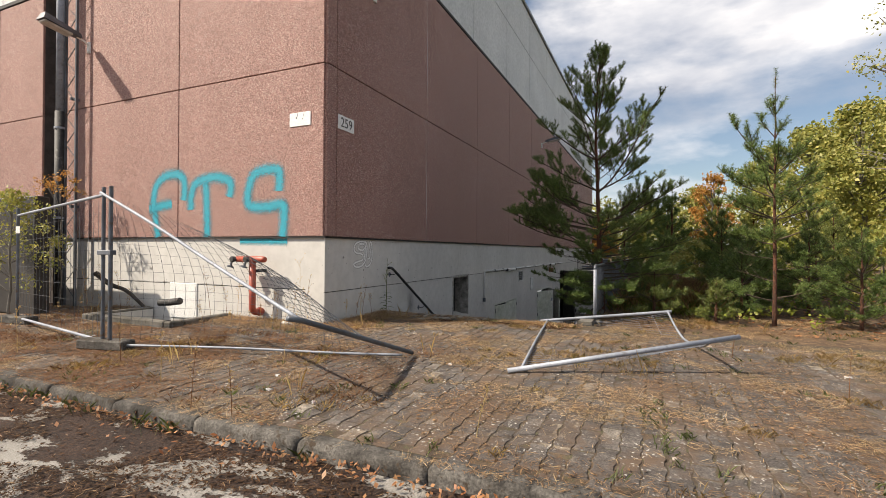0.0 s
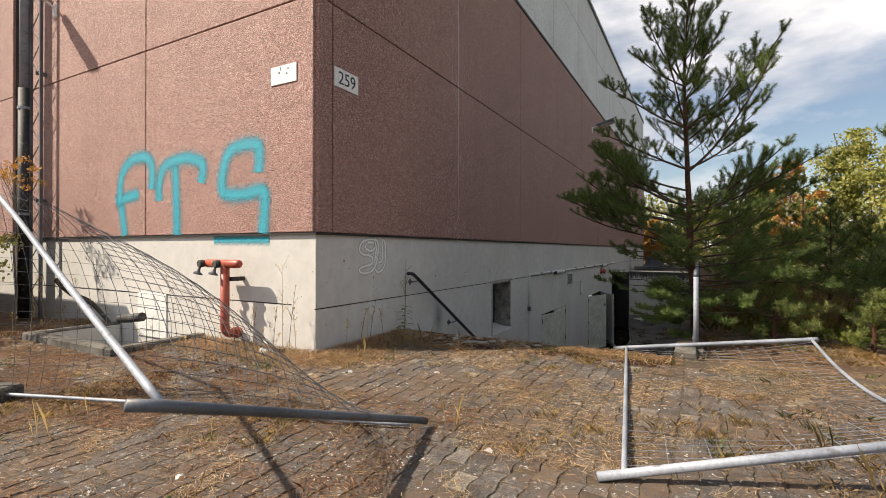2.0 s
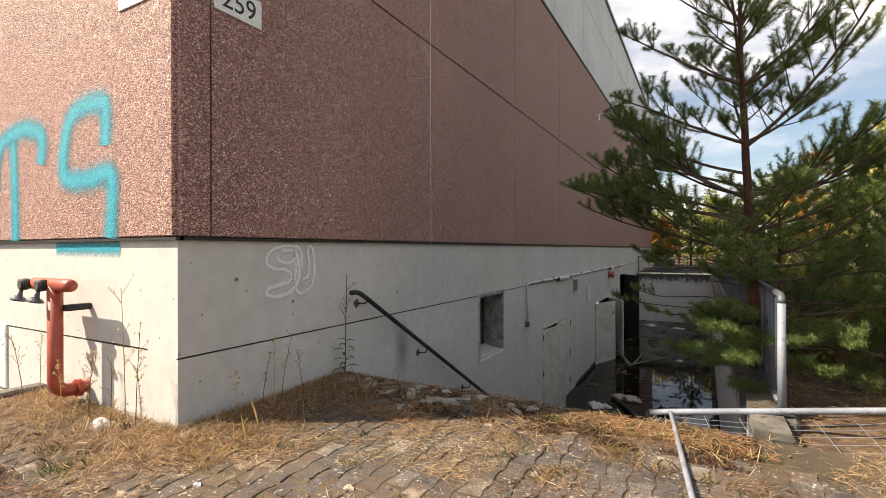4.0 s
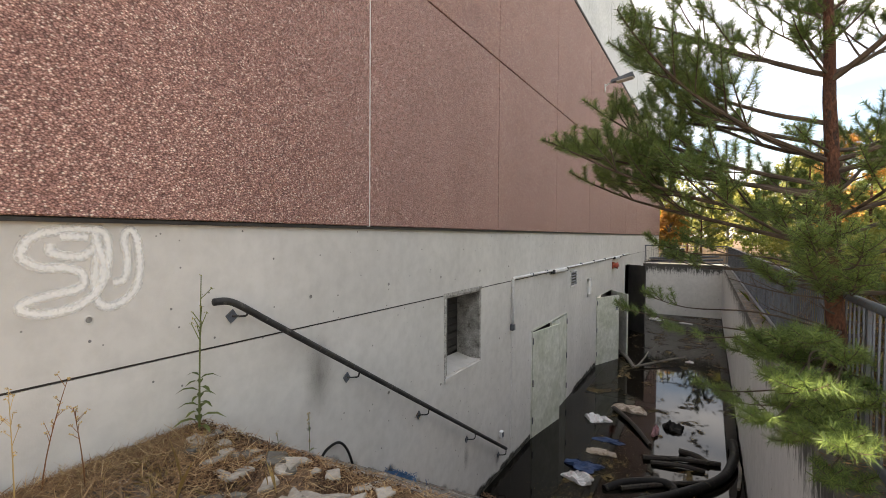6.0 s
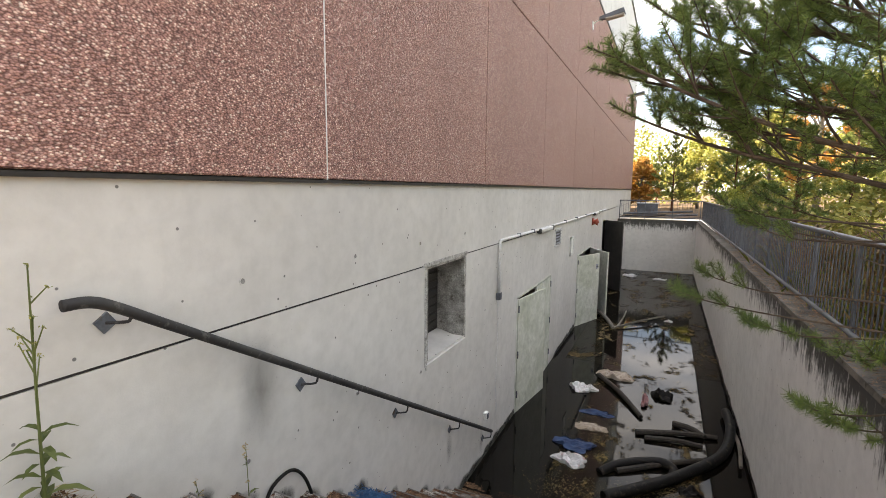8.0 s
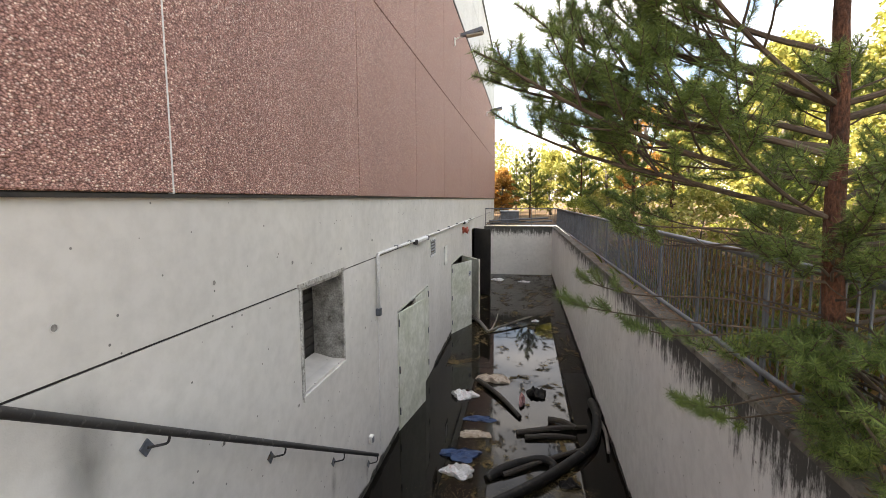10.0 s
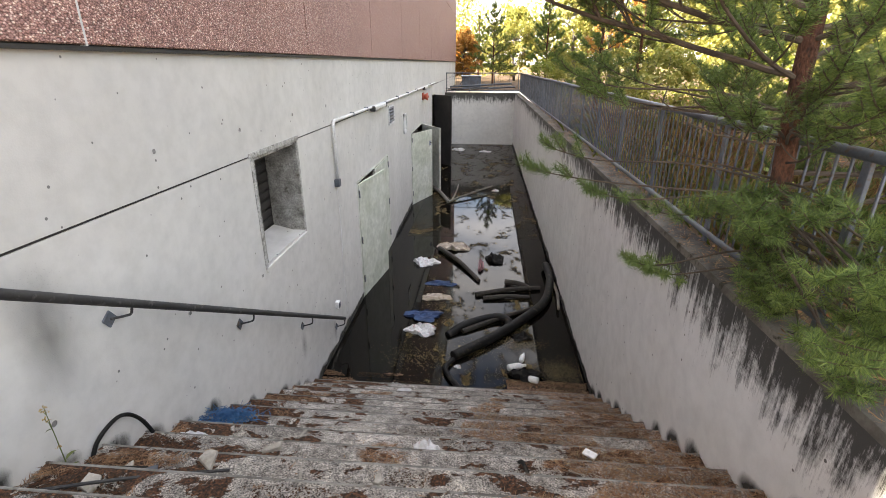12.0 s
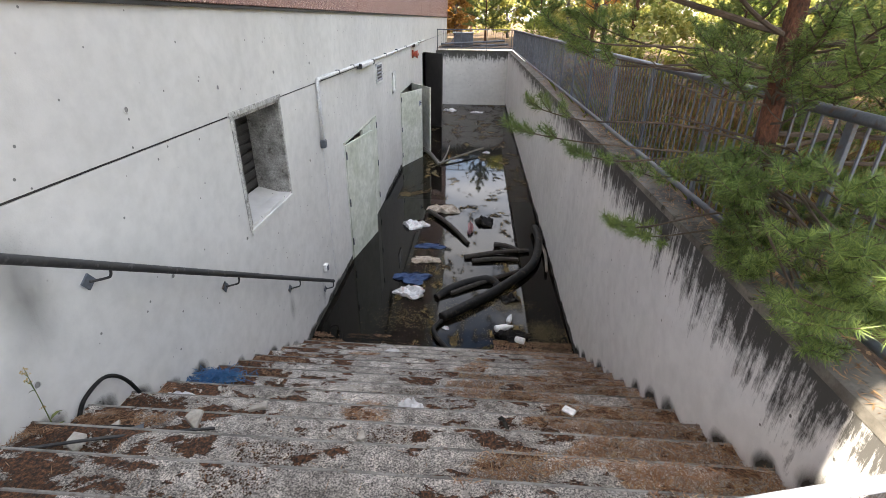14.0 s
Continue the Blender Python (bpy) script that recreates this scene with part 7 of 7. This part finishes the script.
blades("undergrowth_shoots", [(x, y) for x, y in zip(r.uniform(4.3, 6.4, 420), r.uniform(4.4, 14, 420))], lambda x, y: 0.0, 0.28, 0.8, 0.008, r, LEAF_G, "green and yellow shoots behind the railing", "weeds", per=9, spread=0.14)

# pale stones and chips lying on the paving
for k in range(70):
    x, y = r.uniform(-3, 8), r.uniform(-3.6, 1.6)
    if open_ground(x, y):
        rag("stone_chip", (x, y, paving_z(x, y)), (r.uniform(0.03, 0.09), r.uniform(0.02, 0.06), 0.022), 300 + k, WHITEC if k % 3 == 0 else WOODL, "small pale stone chip on the paving", "stone", "chips on the paving")



def flat_stone(at, size, thick, seed, material, label, group):
    """A broken slab: an angular outline with a chipped upper edge."""
    q = np.random.default_rng(seed)
    n = int(q.integers(5, 8))
    angles = np.sort(q.uniform(0, 6.283, n) * 0.35 + np.arange(n) * 6.283 / n)
    rim = [(math.cos(a) * size[0] / 2 * w, math.sin(a) * size[1] / 2 * w) for a, w in zip(angles, q.uniform(0.75, 1.1, n))]
    m = pose(*at, q.normal() * 3, q.normal() * 3, q.uniform(0, 360))
    g = Geo().add([m @ Vector((x, y, -0.01)) for x, y in rim] + [m @ Vector((x, y, thick * 0.7)) for x, y in rim] + [m @ Vector((x * 0.9, y * 0.9, thick + q.normal() * 0.002)) for x, y in rim],
                  [(k, (k + 1) % n, (k + 1) % n + n, k + n) for k in range(n)] + [(k + n, (k + 1) % n + n, (k + 1) % n + 2 * n, k + 2 * n) for k in range(n)] + [tuple(range(2 * n, 3 * n))])
    return put("loose_stone", g, material, label, "stone", group)


for k in range(46):
    x = r.uniform(0.3, 2.3)
    y = 1.78 - abs(r.normal()) * 0.22
    flat_stone((x, y, paving_z(x, y) + 0.002), (r.uniform(0.07, 0.24), r.uniform(0.06, 0.16)), r.uniform(0.012, 0.03), 400 + k, PALEST if k % 3 else COPE, "flat broken stone at the top of the stairs", "stones at the stairs")
for k, (x, y, w) in enumerate(((0.73, 3.1, 0.2), (0.36, 2.72, 0.17), (0.30, 3.0, 0.12), (0.95, 3.42, 0.14), (2.75, 3.3, 0.16), (1.75, 3.05, 0.1))):
    flat_stone((x, y, step_z(y) + 0.002), (w, w * 0.6), 0.02, 500 + k, PALEST, "flat pale broken stone on a step", "stones on the steps")
landing = lambda x, y: (1.0 if x < 1.6 or y > 1.45 else 0.3) * (0.25 + 0.75 * (noise.noise((x * 2.2, y * 2.2, 12.0)) > -0.1))
lying_bits("landing_needles", [(x, y, paving_z(x, y) + 0.004) for x, y in scatter(13000, 0.02, XR + 0.1, 0.9, Y_TOP + 0.04, landing, r)], 0.07, 0.0036, r, NEEDLE_D, "brown needles and stalks at the top of the stairs", "needles")
lying_bits("landing_straw", [(x, y, paving_z(x, y) + 0.006) for x, y in scatter(2600, 0.02, XR + 0.1, 0.9, Y_TOP + 0.02, landing, r)], 0.13, 0.004, r, TAN, "pale straw and twigs at the top of the stairs", "straw", tilt=0.25)
lying_bits("landing_moss", [(x, y, paving_z(x, y)) for x, y in scatter(12000, 0.02, XR, 1.2, Y_TOP + 0.02, lambda x, y: 1.0 if noise.noise((x * 3.0, y * 3.0, 17.0)) > 0.0 else 0.1, r)], 0.02, 0.014, r, MOSS, "dark moss at the top of the stairs", "moss", tilt=0.5)
stains = thing("wall_stains", (0, 3.3, -0.5), "dark damp stains on the stairwell walls", "stain", kind="structure")
for y, z0, z1, w in ((3.08, 0.56, -0.35, 0.44), (6.26, -1.72, -2.3, 0.22), (7.5, -2.3, -2.8, 0.2)):
    part("stain", Geo().ribbon([(0.003, y, z0 + (z1 - z0) * k / 4) for k in range(5)], w, (1, 0, 0)), STAIN, stains)
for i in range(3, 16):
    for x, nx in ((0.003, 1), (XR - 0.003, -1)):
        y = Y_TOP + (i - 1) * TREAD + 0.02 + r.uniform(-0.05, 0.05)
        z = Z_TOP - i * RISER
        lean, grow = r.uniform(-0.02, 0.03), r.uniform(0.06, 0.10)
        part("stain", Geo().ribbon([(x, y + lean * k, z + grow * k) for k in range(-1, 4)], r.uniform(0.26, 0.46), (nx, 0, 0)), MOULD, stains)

for k in range(64):
    y = 6.3 + k * 0.35
    for x, nx in ((0.004, 1), (XR - 0.004, -1)):
        if nx > 0 and any(d[0] - 0.4 < y < d[1] + 0.3 for d in (D1, D2, D3)):
            continue
        w = r.uniform(0.16, 0.40)
        part("stain", Geo().ribbon([(x + 0.0002 * nx * (k % 3), y + 0.24 * q, WL + 0.02) for q in range(5)], w, (nx, 0, 0)), MOULD, stains)

# ---- paving blocks ----
PLEN, PW1, PW2 = 0.20, 0.152, 0.128
PITCH = (PW1 + PW2) / 2
q, e = PLEN / 4, 0.016
gap = 0.004
half = [(-PLEN / 2 + gap, PW1 / 2 - gap), (-q - e, PW1 / 2 - gap), (-q + e, PW2 / 2 - gap), (q - e, PW2 / 2 - gap), (q + e, PW1 / 2 - gap), (PLEN / 2 - gap, PW1 / 2 - gap)]
outline = half + [(-a, -b) for a, b in half]
n_o = len(outline)
pv = [(a, b, -0.05) for a, b in outline] + [(a, b, -0.008) for a, b in outline] + [(a * 0.94, b * 0.92, 0.0) for a, b in outline]
pf = [(k, (k + 1) % n_o, (k + 1) % n_o + n_o, k + n_o) for k in range(n_o)] + [(k + n_o, (k + 1) % n_o + n_o, (k + 1) % n_o + 2 * n_o, k + 2 * n_o) for k in range(n_o)] + [tuple(range(2 * n_o, 3 * n_o))]
pf = [tuple(reversed(f)) for f in pf]
block_mesh = bpy.data.meshes.new("paving_block")
block_mesh.from_pydata(pv, [], pf)
block_mesh.materials.append(PAVER)
paving = thing("pavement", (3.5, -1, 0), "old grey interlocking concrete paving blocks with moss and litter", "pavement", kind="structure")
rest = Geo()
r = np.random.default_rng(33)
count = 0
for j in range(-28, 60):
    yy = -3.62 + (j + 28) * PLEN
    if yy > Y_TOP - 0.5:
        break
    for i in range(-45, 68):
        x = i * PITCH
        y = yy + (PLEN / 2 if i % 2 else 0.0)
        if y > Y_TOP - 0.55 or not open_ground(x, y) or (x < 0.12 and y > -0.12):
            continue
        if x > 5.0 and noise.noise((x * 0.5, y * 0.5, 3.3)) > 0.42 - (x - 5) * 0.16:
            continue
        z = paving_z(x, y) + r.uniform(-0.004, 0.003)
        m = pose(x + r.normal() * 0.003, y + r.normal() * 0.003, z, r.normal() * 0.9, r.normal() * 0.9, 90 + r.normal() * 1.6)
        if 2.3 < x < 4.5 and -2.75 < y < 0.95 and count < 300:
            ob = new("paving_block", block_mesh)
            ob.parent = paving
            ob.matrix_parent_inverse = Matrix.Translation((-3.5, 1, 0))
            ob.matrix_basis = m
            count += 1
        else:
            rest.add([m @ Vector(p) for p in pv], pf)
part("paving_blocks", rest, PAVER, paving, "joined field of worn paving blocks", kind="stuff")
